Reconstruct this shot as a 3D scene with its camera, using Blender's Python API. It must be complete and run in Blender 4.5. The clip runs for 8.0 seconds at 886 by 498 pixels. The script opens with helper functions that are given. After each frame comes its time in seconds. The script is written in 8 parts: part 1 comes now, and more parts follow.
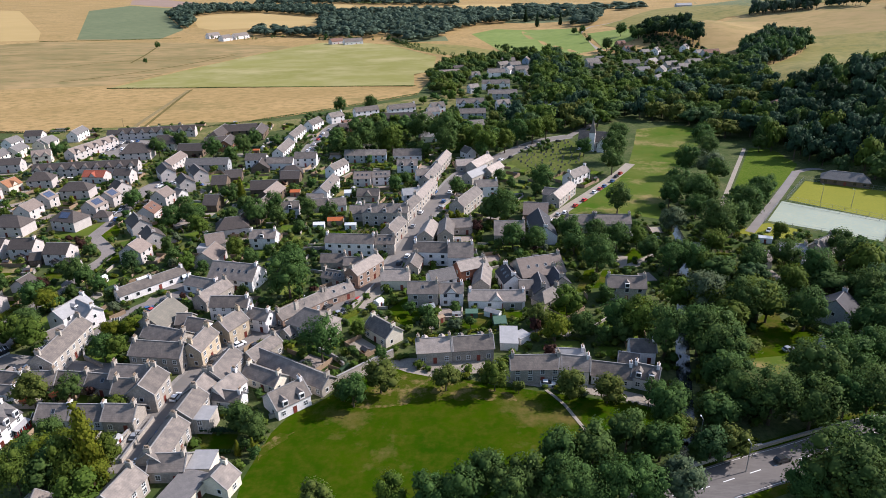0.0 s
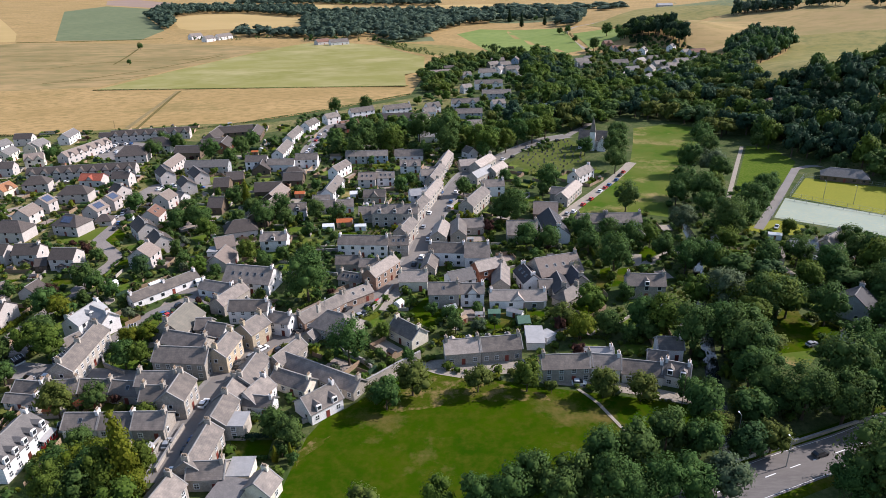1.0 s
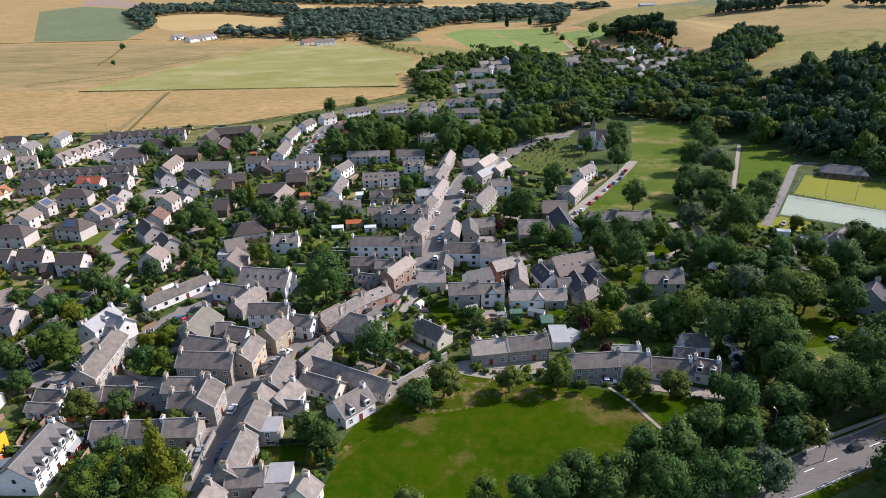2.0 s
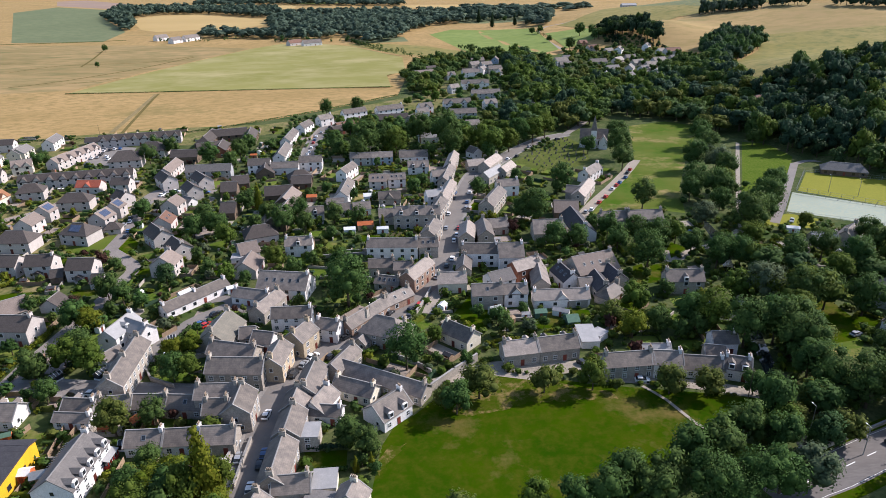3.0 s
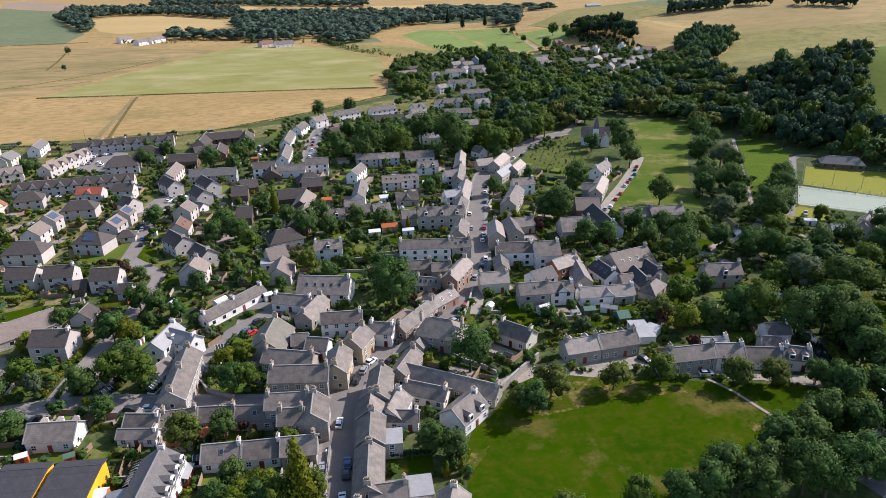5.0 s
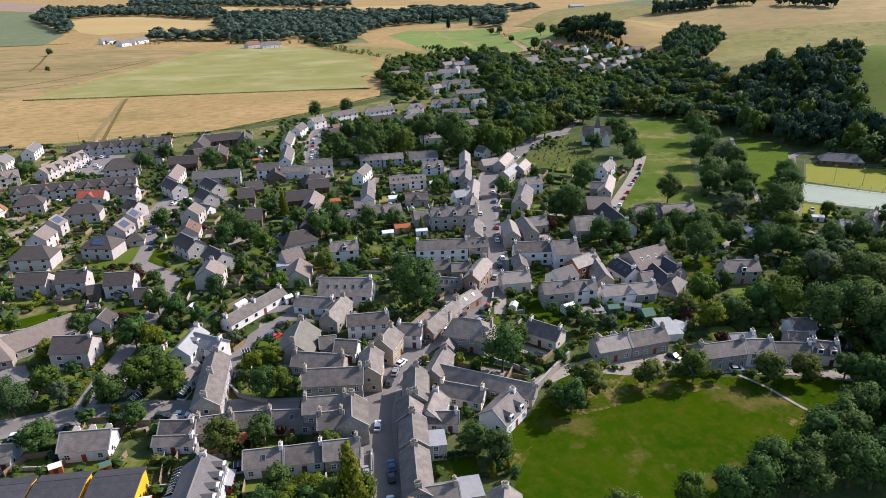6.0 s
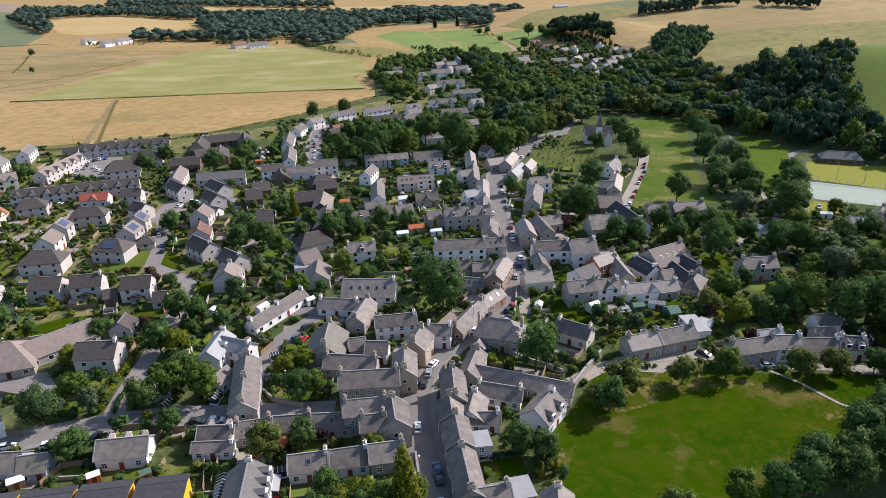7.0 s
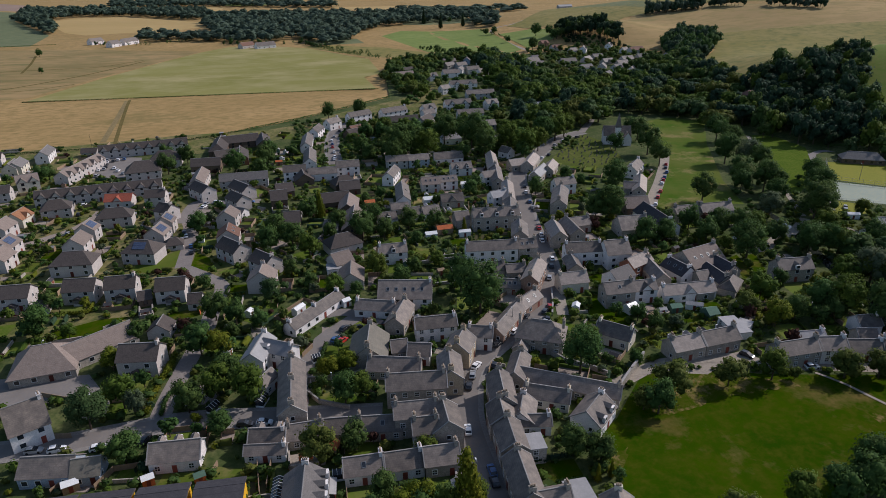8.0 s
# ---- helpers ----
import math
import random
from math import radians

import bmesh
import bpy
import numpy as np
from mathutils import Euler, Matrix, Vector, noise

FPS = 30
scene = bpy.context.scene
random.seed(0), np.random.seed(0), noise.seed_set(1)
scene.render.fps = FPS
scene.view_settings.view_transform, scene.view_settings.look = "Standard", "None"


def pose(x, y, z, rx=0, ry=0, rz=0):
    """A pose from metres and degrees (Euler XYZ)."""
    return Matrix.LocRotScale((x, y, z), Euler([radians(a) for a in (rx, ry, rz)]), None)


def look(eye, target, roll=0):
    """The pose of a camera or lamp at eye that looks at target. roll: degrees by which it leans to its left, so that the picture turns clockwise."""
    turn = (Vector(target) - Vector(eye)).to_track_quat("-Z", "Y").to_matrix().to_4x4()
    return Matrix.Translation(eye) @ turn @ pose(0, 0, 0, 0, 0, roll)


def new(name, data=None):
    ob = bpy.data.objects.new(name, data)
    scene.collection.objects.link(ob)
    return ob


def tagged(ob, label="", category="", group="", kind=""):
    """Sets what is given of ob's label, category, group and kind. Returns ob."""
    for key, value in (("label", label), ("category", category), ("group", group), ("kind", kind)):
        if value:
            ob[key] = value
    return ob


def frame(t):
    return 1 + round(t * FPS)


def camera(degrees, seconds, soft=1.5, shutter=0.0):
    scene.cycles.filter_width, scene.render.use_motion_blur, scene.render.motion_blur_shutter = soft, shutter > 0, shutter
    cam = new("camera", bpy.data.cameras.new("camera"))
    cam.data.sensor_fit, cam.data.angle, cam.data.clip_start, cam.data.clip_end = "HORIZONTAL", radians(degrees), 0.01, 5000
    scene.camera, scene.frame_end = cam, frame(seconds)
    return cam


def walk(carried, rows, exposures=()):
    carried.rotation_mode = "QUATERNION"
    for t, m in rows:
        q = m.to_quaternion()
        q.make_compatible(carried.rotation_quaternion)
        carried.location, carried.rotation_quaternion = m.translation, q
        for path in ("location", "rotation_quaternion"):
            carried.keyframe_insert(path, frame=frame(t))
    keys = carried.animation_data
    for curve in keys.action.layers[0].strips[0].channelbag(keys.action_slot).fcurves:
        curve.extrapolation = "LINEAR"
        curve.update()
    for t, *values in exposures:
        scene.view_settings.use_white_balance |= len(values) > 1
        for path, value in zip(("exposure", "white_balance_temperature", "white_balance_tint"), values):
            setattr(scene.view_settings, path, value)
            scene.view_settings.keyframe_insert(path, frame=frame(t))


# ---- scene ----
cam = camera(68.7, 8.0, soft=0.5)
PATH = [
    (0, (-0.873, 3.175, 107.313), (-3.201, 94.864, 67.468), -1.31),
    (0.5, (-7.732, 3.616, 107.292), (-8.509, 95.340, 67.465), -1.28),
    (1, (-14.630, 4.152, 107.226), (-13.907, 95.862, 67.368), -1.25),
    (1.5, (-21.067, 4.801, 107.223), (-18.893, 96.471, 67.325), -1.22),
    (3, (-42.115, 7.548, 107.119), (-35.443, 99.002, 67.222), -1.13),
    (3.5, (-49.271, 8.656, 107.106), (-41.096, 99.990, 67.215), -1.10),
    (4, (-56.402, 9.871, 107.044), (-46.728, 101.045, 67.124), -1.07),
    (4.5, (-63.483, 11.112, 106.927), (-52.305, 102.117, 67.013), -1.04),
    (6, (-84.495, 15.545, 106.508), (-68.870, 105.924, 66.664), -0.95),
    (6.5, (-91.526, 17.300, 106.324), (-74.452, 107.426, 66.501), -0.82),
    (7, (-98.577, 19.213, 106.137), (-80.098, 109.066, 66.324), -0.79),
    (7.5, (-105.623, 21.074, 106.215), (-86.950, 110.893, 66.418), -0.79),
    (8, (-110.917, 22.537, 106.443), (-92.284, 112.356, 66.626), -0.79),
]
walk(cam, [(t, look(eye, target, roll)) for t, eye, target, roll in PATH], exposures=[(0.0, 0.59, 6150, 12), (7.6, 0.59, 6150, 12), (7.8, 0.33, 6150, 12), (8.0, -0.33, 6150, 12)])

# ---- light ----
SUN_AZIMUTH, SUN_ELEVATION = 17.5, 37.0
world = bpy.data.worlds.new("sky")
scene.world = world
world.use_nodes = True
sky = world.node_tree.nodes.new("ShaderNodeTexSky")
sky.sky_type, sky.sun_disc = "NISHITA", False
sky.sun_elevation, sky.sun_rotation = radians(SUN_ELEVATION), radians(90 - SUN_AZIMUTH)
world.node_tree.links.new(sky.outputs[0], world.node_tree.nodes["Background"].inputs[0])
world.node_tree.nodes["Background"].inputs[1].default_value = 0.15
sun = new("sun", bpy.data.lights.new("sun", "SUN"))
sun.data.energy, sun.data.angle, sun.data.color = 4.9, radians(0.6), (1.0, 0.91, 0.86)
sun_way = Vector((math.cos(radians(SUN_AZIMUTH)) * math.cos(radians(SUN_ELEVATION)),
                  math.sin(radians(SUN_AZIMUTH)) * math.cos(radians(SUN_ELEVATION)), math.sin(radians(SUN_ELEVATION))))
sun.matrix_world = look(sun_way * 900, (0, 0, 0))


# ---- materials ----
def node(tree, kind, **values):
    n = tree.nodes.new(kind)
    for key, value in values.items():
        n.inputs[key.replace("_", " ")].default_value = value
    return n


def material(name, a, b, rough=0.85, scale=1.0, fine=12.0, c=None, bump=0.3, vary=0.12, metal=0.0, spec=0.18, courses=None, dent=0.05, streak=None, dry=None):
    """Two colours mixed by coarse stains, a third by finer grain; each object a little lighter or darker."""
    m = bpy.data.materials.new(name)
    m.use_nodes = True
    t = m.node_tree
    bsdf = t.nodes["Principled BSDF"]
    bsdf.inputs["Roughness"].default_value, bsdf.inputs["Metallic"].default_value = rough, metal
    bsdf.inputs["Specular IOR Level"].default_value = spec
    place = node(t, "ShaderNodeTexCoord").outputs["Object"] if courses else node(t, "ShaderNodeNewGeometry").outputs["Position"]
    spot = node(t, "ShaderNodeNewGeometry").outputs["Position"]
    coarse = node(t, "ShaderNodeTexNoise", Scale=scale, Detail=5.0, Roughness=0.6)
    grain = node(t, "ShaderNodeTexNoise", Scale=fine, Detail=3.0, Roughness=0.7)
    if streak:
        turned = t.nodes.new("ShaderNodeMapping")
        turned.inputs["Rotation"].default_value = (0, 0, radians(streak[0]))
        turned.inputs["Scale"].default_value = (1 / streak[1], 1, 1)
        t.links.new(spot, turned.inputs["Vector"])
        spot = turned.outputs[0]
    t.links.new(spot, coarse.inputs["Vector"])
    t.links.new(spot, grain.inputs["Vector"])
    ramp = t.nodes.new("ShaderNodeValToRGB")
    ramp.color_ramp.elements[0].position, ramp.color_ramp.elements[1].position = 0.34, 0.66
    ramp.color_ramp.elements[0].color, ramp.color_ramp.elements[1].color = (*a, 1), (*b, 1)
    t.links.new(coarse.outputs[0], ramp.inputs[0])
    colour = ramp.outputs[0]
    mix = t.nodes.new("ShaderNodeMix")
    mix.data_type = "RGBA"
    edge = node(t, "ShaderNodeMapRange", From_Min=0.42, From_Max=0.72)
    t.links.new(grain.outputs[0], edge.inputs[0])
    t.links.new(edge.outputs[0], mix.inputs["Factor"])
    t.links.new(colour, mix.inputs["A"])
    mix.inputs["B"].default_value = (*(c or [v * 0.62 for v in a]), 1)
    colour = mix.outputs["Result"]
    height = grain.outputs[0]
    if dry:
        blot = node(t, "ShaderNodeTexNoise", Scale=dry[1], Detail=6.0, Roughness=0.68)
        t.links.new(spot, blot.inputs["Vector"])
        rim = node(t, "ShaderNodeMapRange", From_Min=dry[2], From_Max=dry[2] + 0.14)
        t.links.new(blot.outputs[0], rim.inputs[0])
        over = t.nodes.new("ShaderNodeMix")
        over.data_type = "RGBA"
        t.links.new(rim.outputs[0], over.inputs["Factor"])
        t.links.new(colour, over.inputs["A"])
        over.inputs["B"].default_value = (*dry[0], 1)
        colour = over.outputs["Result"]
    if courses:
        rows = t.nodes.new("ShaderNodeTexBrick")
        rows.inputs["Scale"].default_value = 1.0
        rows.inputs["Brick Width"].default_value, rows.inputs["Row Height"].default_value = courses
        rows.inputs["Mortar Size"].default_value, rows.inputs["Mortar Smooth"].default_value = dent * courses[1], 0.5
        rows.inputs["Color1"].default_value, rows.inputs["Color2"].default_value = (1, 1, 1, 1), (0.72, 0.74, 0.78, 1)
        rows.inputs["Mortar"].default_value = (0.5, 0.5, 0.5, 1)
        sep, com = t.nodes.new("ShaderNodeSeparateXYZ"), t.nodes.new("ShaderNodeCombineXYZ")
        add = t.nodes.new("ShaderNodeMath")
        t.links.new(place, sep.inputs[0])
        t.links.new(sep.outputs[0], add.inputs[0])
        t.links.new(sep.outputs[1], add.inputs[1])
        t.links.new(add.outputs[0], com.inputs[0])
        t.links.new(sep.outputs[2], com.inputs[1])
        t.links.new(com.outputs[0], rows.inputs["Vector"])
        by = t.nodes.new("ShaderNodeMix")
        by.data_type, by.blend_type = "RGBA", "MULTIPLY"
        by.inputs["Factor"].default_value = 0.42
        t.links.new(colour, by.inputs["A"])
        t.links.new(rows.outputs["Color"], by.inputs["B"])
        colour = by.outputs["Result"]
    if vary:
        info, tone = t.nodes.new("ShaderNodeObjectInfo"), node(t, "ShaderNodeMapRange", To_Min=1 - vary, To_Max=1 + vary)
        t.links.new(info.outputs["Random"], tone.inputs[0])
        hsv = t.nodes.new("ShaderNodeHueSaturation")
        t.links.new(tone.outputs[0], hsv.inputs["Value"])
        t.links.new(colour, hsv.inputs["Color"])
        colour = hsv.outputs[0]
    t.links.new(colour, bsdf.inputs["Base Color"])
    if bump:
        b_ = node(t, "ShaderNodeBump", Strength=bump, Distance=0.05)
        t.links.new(height, b_.inputs["Height"])
        t.links.new(b_.outputs[0], bsdf.inputs["Normal"])
    return m


def leaf_material(name, a, b, gloss=0.7):
    """Foliage: each leaf clump its own tone, each tree a shift of its own."""
    m = bpy.data.materials.new(name)
    m.use_nodes = True
    t = m.node_tree
    bsdf = t.nodes["Principled BSDF"]
    bsdf.inputs["Roughness"].default_value, bsdf.inputs["Specular IOR Level"].default_value = gloss, 0.06
    geo, info = t.nodes.new("ShaderNodeNewGeometry"), t.nodes.new("ShaderNodeObjectInfo")
    mix = t.nodes.new("ShaderNodeMix")
    mix.data_type = "RGBA"
    mix.inputs["A"].default_value, mix.inputs["B"].default_value = (*a, 1), (*b, 1)
    t.links.new(geo.outputs["Random Per Island"], mix.inputs["Factor"])
    patch = node(t, "ShaderNodeTexNoise", Scale=0.35, Detail=2.0)
    t.links.new(geo.outputs["Position"], patch.inputs["Vector"])
    tone = node(t, "ShaderNodeMapRange", To_Min=0.72, To_Max=1.28)
    t.links.new(patch.outputs[0], tone.inputs[0])
    shift = node(t, "ShaderNodeMapRange", To_Min=0.482, To_Max=0.512)
    t.links.new(info.outputs["Random"], shift.inputs[0])
    hsv = t.nodes.new("ShaderNodeHueSaturation")
    t.links.new(tone.outputs[0], hsv.inputs["Value"])
    t.links.new(shift.outputs[0], hsv.inputs["Hue"])
    t.links.new(mix.outputs["Result"], hsv.inputs["Color"])
    t.links.new(hsv.outputs[0], bsdf.inputs["Base Color"])
    thin = t.nodes.new("ShaderNodeBsdfTranslucent")
    t.links.new(hsv.outputs[0], thin.inputs["Color"])
    both = t.nodes.new("ShaderNodeMixShader")
    both.inputs[0].default_value = 0.36
    t.links.new(bsdf.outputs[0], both.inputs[1])
    t.links.new(thin.outputs[0], both.inputs[2])
    t.links.new(both.outputs[0], t.nodes["Material Output"].inputs[0])
    return m


WALL = {
    "white": material("white_render", (0.763, 0.719, 0.693), (0.665, 0.627, 0.600), scale=0.5, fine=3, c=(0.545, 0.512, 0.490), vary=0.1),
    "harl": material("off_white_harling", (0.52, 0.465, 0.43), (0.44, 0.395, 0.365), scale=0.5, fine=3, c=(0.37, 0.33, 0.305), vary=0.12),
    "cream": material("cream_render", (0.70, 0.64, 0.52), (0.56, 0.51, 0.41), scale=0.5, fine=3, c=(0.48, 0.43, 0.35)),
    "grey": material("grey_render", (0.42, 0.42, 0.42), (0.34, 0.34, 0.34), scale=0.5, fine=3),
    "blue": material("pale_blue_render", (0.34, 0.40, 0.48), (0.28, 0.33, 0.40), scale=0.5, fine=3),
    "stone": material("grey_stone", (0.475, 0.420, 0.353), (0.339, 0.300, 0.255), scale=0.6, fine=3, c=(0.237, 0.209, 0.179), courses=(0.5, 0.28), dent=0.12),
    "tanstone": material("sandstone", (0.562, 0.454, 0.313), (0.454, 0.362, 0.248), scale=0.8, fine=4, c=(0.281, 0.227, 0.162), courses=(0.5, 0.28), dent=0.1),
    "redstone": material("red_sandstone", (0.40, 0.27, 0.195), (0.30, 0.20, 0.148), scale=0.8, fine=4, c=(0.16, 0.11, 0.085), courses=(0.5, 0.28), dent=0.1),
    "brick": material("red_brick", (0.30, 0.12, 0.07), (0.23, 0.095, 0.06), scale=0.8, fine=5, courses=(0.24, 0.09), dent=0.14),
    "timber": material("brown_boarding", (0.16, 0.115, 0.08), (0.11, 0.08, 0.058), scale=0.6, fine=6),
    "brown": material("brown_render", (0.24, 0.17, 0.12), (0.18, 0.13, 0.09), scale=0.6, fine=6),
    "ochre": material("ochre_boarding", (0.52, 0.32, 0.10), (0.44, 0.27, 0.085), scale=0.5, fine=5, c=(0.36, 0.22, 0.07), vary=0.05),
    "yellow": material("yellow_render", (0.72, 0.42, 0.02), (0.64, 0.36, 0.02), scale=0.4, fine=3, c=(0.55, 0.31, 0.02), vary=0.03),
}
ROOF = {
    "slate": material("grey_slate", (0.232, 0.192, 0.160), (0.112, 0.097, 0.087), rough=0.6, scale=0.5, fine=2.6, c=(0.148, 0.125, 0.108), courses=(0.5, 0.3), vary=0.30, dent=0.1),
    "grey": material("grey_tile", (0.184, 0.167, 0.156), (0.143, 0.132, 0.124), rough=0.8, scale=0.7, fine=3.5, courses=(0.5, 0.34), vary=0.15),
    "brown": material("brown_tile", (0.078, 0.063, 0.055), (0.056, 0.046, 0.041), rough=0.8, scale=0.7, fine=3.5, c=(0.100, 0.084, 0.074), courses=(0.5, 0.34), vary=0.15),
    "tan": material("weathered_tile", (0.215, 0.165, 0.136), (0.165, 0.128, 0.106), rough=0.8, scale=0.7, fine=3.5, c=(0.25, 0.207, 0.177), courses=(0.5, 0.34), vary=0.15),
    "pale": material("pale_roofing", (0.31, 0.30, 0.295), (0.24, 0.235, 0.23), rough=0.6, scale=0.6, fine=3, c=(0.24, 0.235, 0.235), vary=0.15),
    "rose": material("weathered_slate", (0.40, 0.335, 0.285), (0.28, 0.235, 0.20), rough=0.7, scale=0.7, fine=3.5, courses=(0.5, 0.3), vary=0.15),
    "moss": material("mossy_slate", (0.195, 0.172, 0.138), (0.145, 0.132, 0.11), rough=0.8, scale=0.5, fine=2.5, c=(0.19, 0.178, 0.138), courses=(0.6, 0.4), vary=0.15),
    "dark": material("dark_slate", (0.066, 0.062, 0.066), (0.048, 0.046, 0.050), rough=0.7, scale=0.6, fine=3, courses=(0.6, 0.35), vary=0.15),
    "red": material("red_tile", (0.36, 0.10, 0.06), (0.28, 0.08, 0.05), rough=0.8, scale=0.7, fine=3.5, courses=(0.5, 0.34)),
    "redbrown": material("red_brown_tile", (0.21, 0.115, 0.08), (0.165, 0.09, 0.065), rough=0.8, scale=0.7, fine=3.5, courses=(0.5, 0.34)),
    "orange": material("orange_tile", (0.38, 0.18, 0.09), (0.30, 0.14, 0.075), rough=0.8, scale=0.7, fine=3.5, courses=(0.5, 0.34)),
}
GROUND = {
    "base": material("garden_ground", (0.038, 0.062, 0.014), (0.105, 0.11, 0.045), rough=0.95, spec=0.06, scale=0.09, fine=0.55, c=(0.03, 0.05, 0.014), vary=0),
    "estate": material("dry_estate_grass", (0.078, 0.097, 0.020), (0.230, 0.179, 0.087), rough=0.95, spec=0.06, scale=0.07, fine=0.4, c=(0.055, 0.074, 0.018), vary=0),
    "lawn": material("mown_grass", (0.017, 0.047, 0.001), (0.034, 0.062, 0.001), rough=1.0, spec=0.0, scale=0.045, fine=0.3, c=(0.052, 0.062, 0.005), vary=0.06, dry=((0.125, 0.095, 0.03), 0.04, 0.535)),
    "lawn3": material("garden_lawn_grass", (0.050, 0.092, 0.010), (0.075, 0.115, 0.014), rough=1.0, spec=0.0, scale=0.12, fine=0.8, c=(0.11, 0.125, 0.03), vary=0),
    "bed": material("dug_soil", (0.085, 0.062, 0.042), (0.06, 0.058, 0.03), rough=1.0, spec=0.0, scale=0.4, fine=2.5, c=(0.05, 0.07, 0.02), vary=0),
    "churchyard": material("churchyard_grass", (0.065, 0.085, 0.020), (0.125, 0.125, 0.040), rough=1.0, spec=0.0, scale=0.08, fine=0.5, c=(0.045, 0.07, 0.015), vary=0),
    "lawn2": material("bright_pasture", (0.086, 0.129, 0.017), (0.112, 0.146, 0.026), rough=0.95, spec=0.06, scale=0.02, fine=0.2, c=(0.129, 0.138, 0.034), vary=0),
    "park": material("dry_park_grass", (0.038, 0.090, 0.004), (0.115, 0.125, 0.030), rough=0.95, spec=0.03, scale=0.022, fine=0.09, c=(0.086, 0.103, 0.017), vary=0, dry=((0.25, 0.185, 0.085), 0.03, 0.53)),
    "bowling": material("artificial_turf", (0.170, 0.170, 0.011), (0.192, 0.184, 0.014), rough=0.9, spec=0.15, scale=0.1, fine=0.8, c=(0.137, 0.148, 0.011), vary=0),
    "court": material("pale_court", (0.27, 0.295, 0.225), (0.31, 0.325, 0.245), rough=0.9, spec=0.1, scale=0.08, fine=0.6, c=(0.241, 0.292, 0.249), vary=0),
    "stubble": material("stubble", (0.275, 0.186, 0.074), (0.359, 0.238, 0.103), rough=0.95, spec=0.06, scale=0.012, fine=0.16, c=(0.196, 0.142, 0.055), vary=0, streak=(88, 1.6), dry=((0.194, 0.147, 0.056), 0.02, 0.55)),
    "stubble2": material("rough_stubble", (0.205, 0.152, 0.064), (0.312, 0.214, 0.100), rough=0.95, spec=0.06, scale=0.013, fine=0.06, c=(0.145, 0.131, 0.052), vary=0, streak=(30, 2.5), dry=((0.150, 0.120, 0.045), 0.016, 0.54)),
    "straw": material("ripe_barley", (0.342, 0.245, 0.103), (0.392, 0.277, 0.120), rough=0.95, spec=0.06, scale=0.008, fine=0.06, c=(0.342, 0.245, 0.100), vary=0, streak=(80, 4)),
    "straw2": material("dry_hill_grass", (0.259, 0.184, 0.082), (0.325, 0.229, 0.103), rough=0.95, spec=0.06, scale=0.012, fine=0.07, c=(0.209, 0.163, 0.062), vary=0, streak=(40, 2), dry=((0.194, 0.166, 0.064), 0.009, 0.55)),
    "greenfield": material("young_crop", (0.182, 0.174, 0.050), (0.214, 0.200, 0.064), rough=0.95, spec=0.06, scale=0.01, fine=0.03, c=(0.267, 0.237, 0.103), vary=0, streak=(88, 1.8), dry=((0.30, 0.26, 0.12), 0.011, 0.54)),
    "pasture": material("pasture", (0.125, 0.142, 0.073), (0.146, 0.159, 0.082), rough=0.95, spec=0.06, scale=0.006, fine=0.05, c=(0.095, 0.120, 0.060), vary=0),
    "pasture2": material("green_pasture", (0.146, 0.189, 0.047), (0.181, 0.215, 0.065), rough=0.95, spec=0.06, scale=0.01, fine=0.06, c=(0.120, 0.163, 0.043), vary=0),
    "olive": material("rough_pasture", (0.178, 0.156, 0.046), (0.236, 0.190, 0.072), rough=0.95, spec=0.06, scale=0.012, fine=0.08, c=(0.112, 0.120, 0.039), vary=0),
    "worn": material("worn_grass", (0.030, 0.054, 0.002), (0.048, 0.064, 0.005), rough=1.0, spec=0.0, scale=0.15, fine=0.8, c=(0.062, 0.066, 0.010), vary=0, dry=((0.165, 0.122, 0.048), 0.28, 0.49)),
    "furrow": material("rough_ditch_grass", (0.120, 0.098, 0.040), (0.165, 0.122, 0.050), rough=1.0, spec=0.0, scale=0.05, fine=0.3, c=(0.085, 0.078, 0.03), vary=0),
    "plough": material("ploughed_soil", (0.24, 0.17, 0.13), (0.28, 0.20, 0.155), rough=0.95, spec=0.06, scale=0.01, fine=0.05, c=(0.21, 0.155, 0.12), vary=0, streak=(20, 3)),
    "trunkroad": material("dark_worn_asphalt", (0.145, 0.130, 0.122), (0.115, 0.104, 0.098), rough=0.9, spec=0.15, scale=0.12, fine=1.2, c=(0.155, 0.142, 0.132), vary=0, streak=(20, 4)),
    "estateroad": material("pale_estate_asphalt", (0.207, 0.180, 0.162), (0.162, 0.142, 0.129), rough=0.9, spec=0.15, scale=0.15, fine=1.2, c=(0.234, 0.207, 0.184), vary=0.06),
    "asphalt": material("asphalt", (0.205, 0.180, 0.158), (0.158, 0.140, 0.124), rough=0.9, spec=0.15, scale=0.15, fine=1.2, c=(0.16, 0.152, 0.147), vary=0.08),
    "paving": material("pinkish_paving", (0.28, 0.225, 0.185), (0.23, 0.19, 0.16), rough=0.9, spec=0.15, scale=0.15, fine=1.2, c=(0.20, 0.165, 0.14), vary=0.05),
    "gravel": material("gravel", (0.28, 0.24, 0.195), (0.22, 0.19, 0.157), rough=0.95, spec=0.06, scale=0.2, fine=1.5, c=(0.32, 0.285, 0.23), vary=0.05),
    "gravel2": material("worn_track", (0.20, 0.155, 0.075), (0.25, 0.19, 0.09), rough=0.95, spec=0.06, scale=0.05, fine=0.4, vary=0),
    "kerb": material("pavement_slabs", (0.245, 0.225, 0.205), (0.20, 0.185, 0.170), rough=0.9, spec=0.15, scale=0.2, fine=1.5, vary=0.05),
}
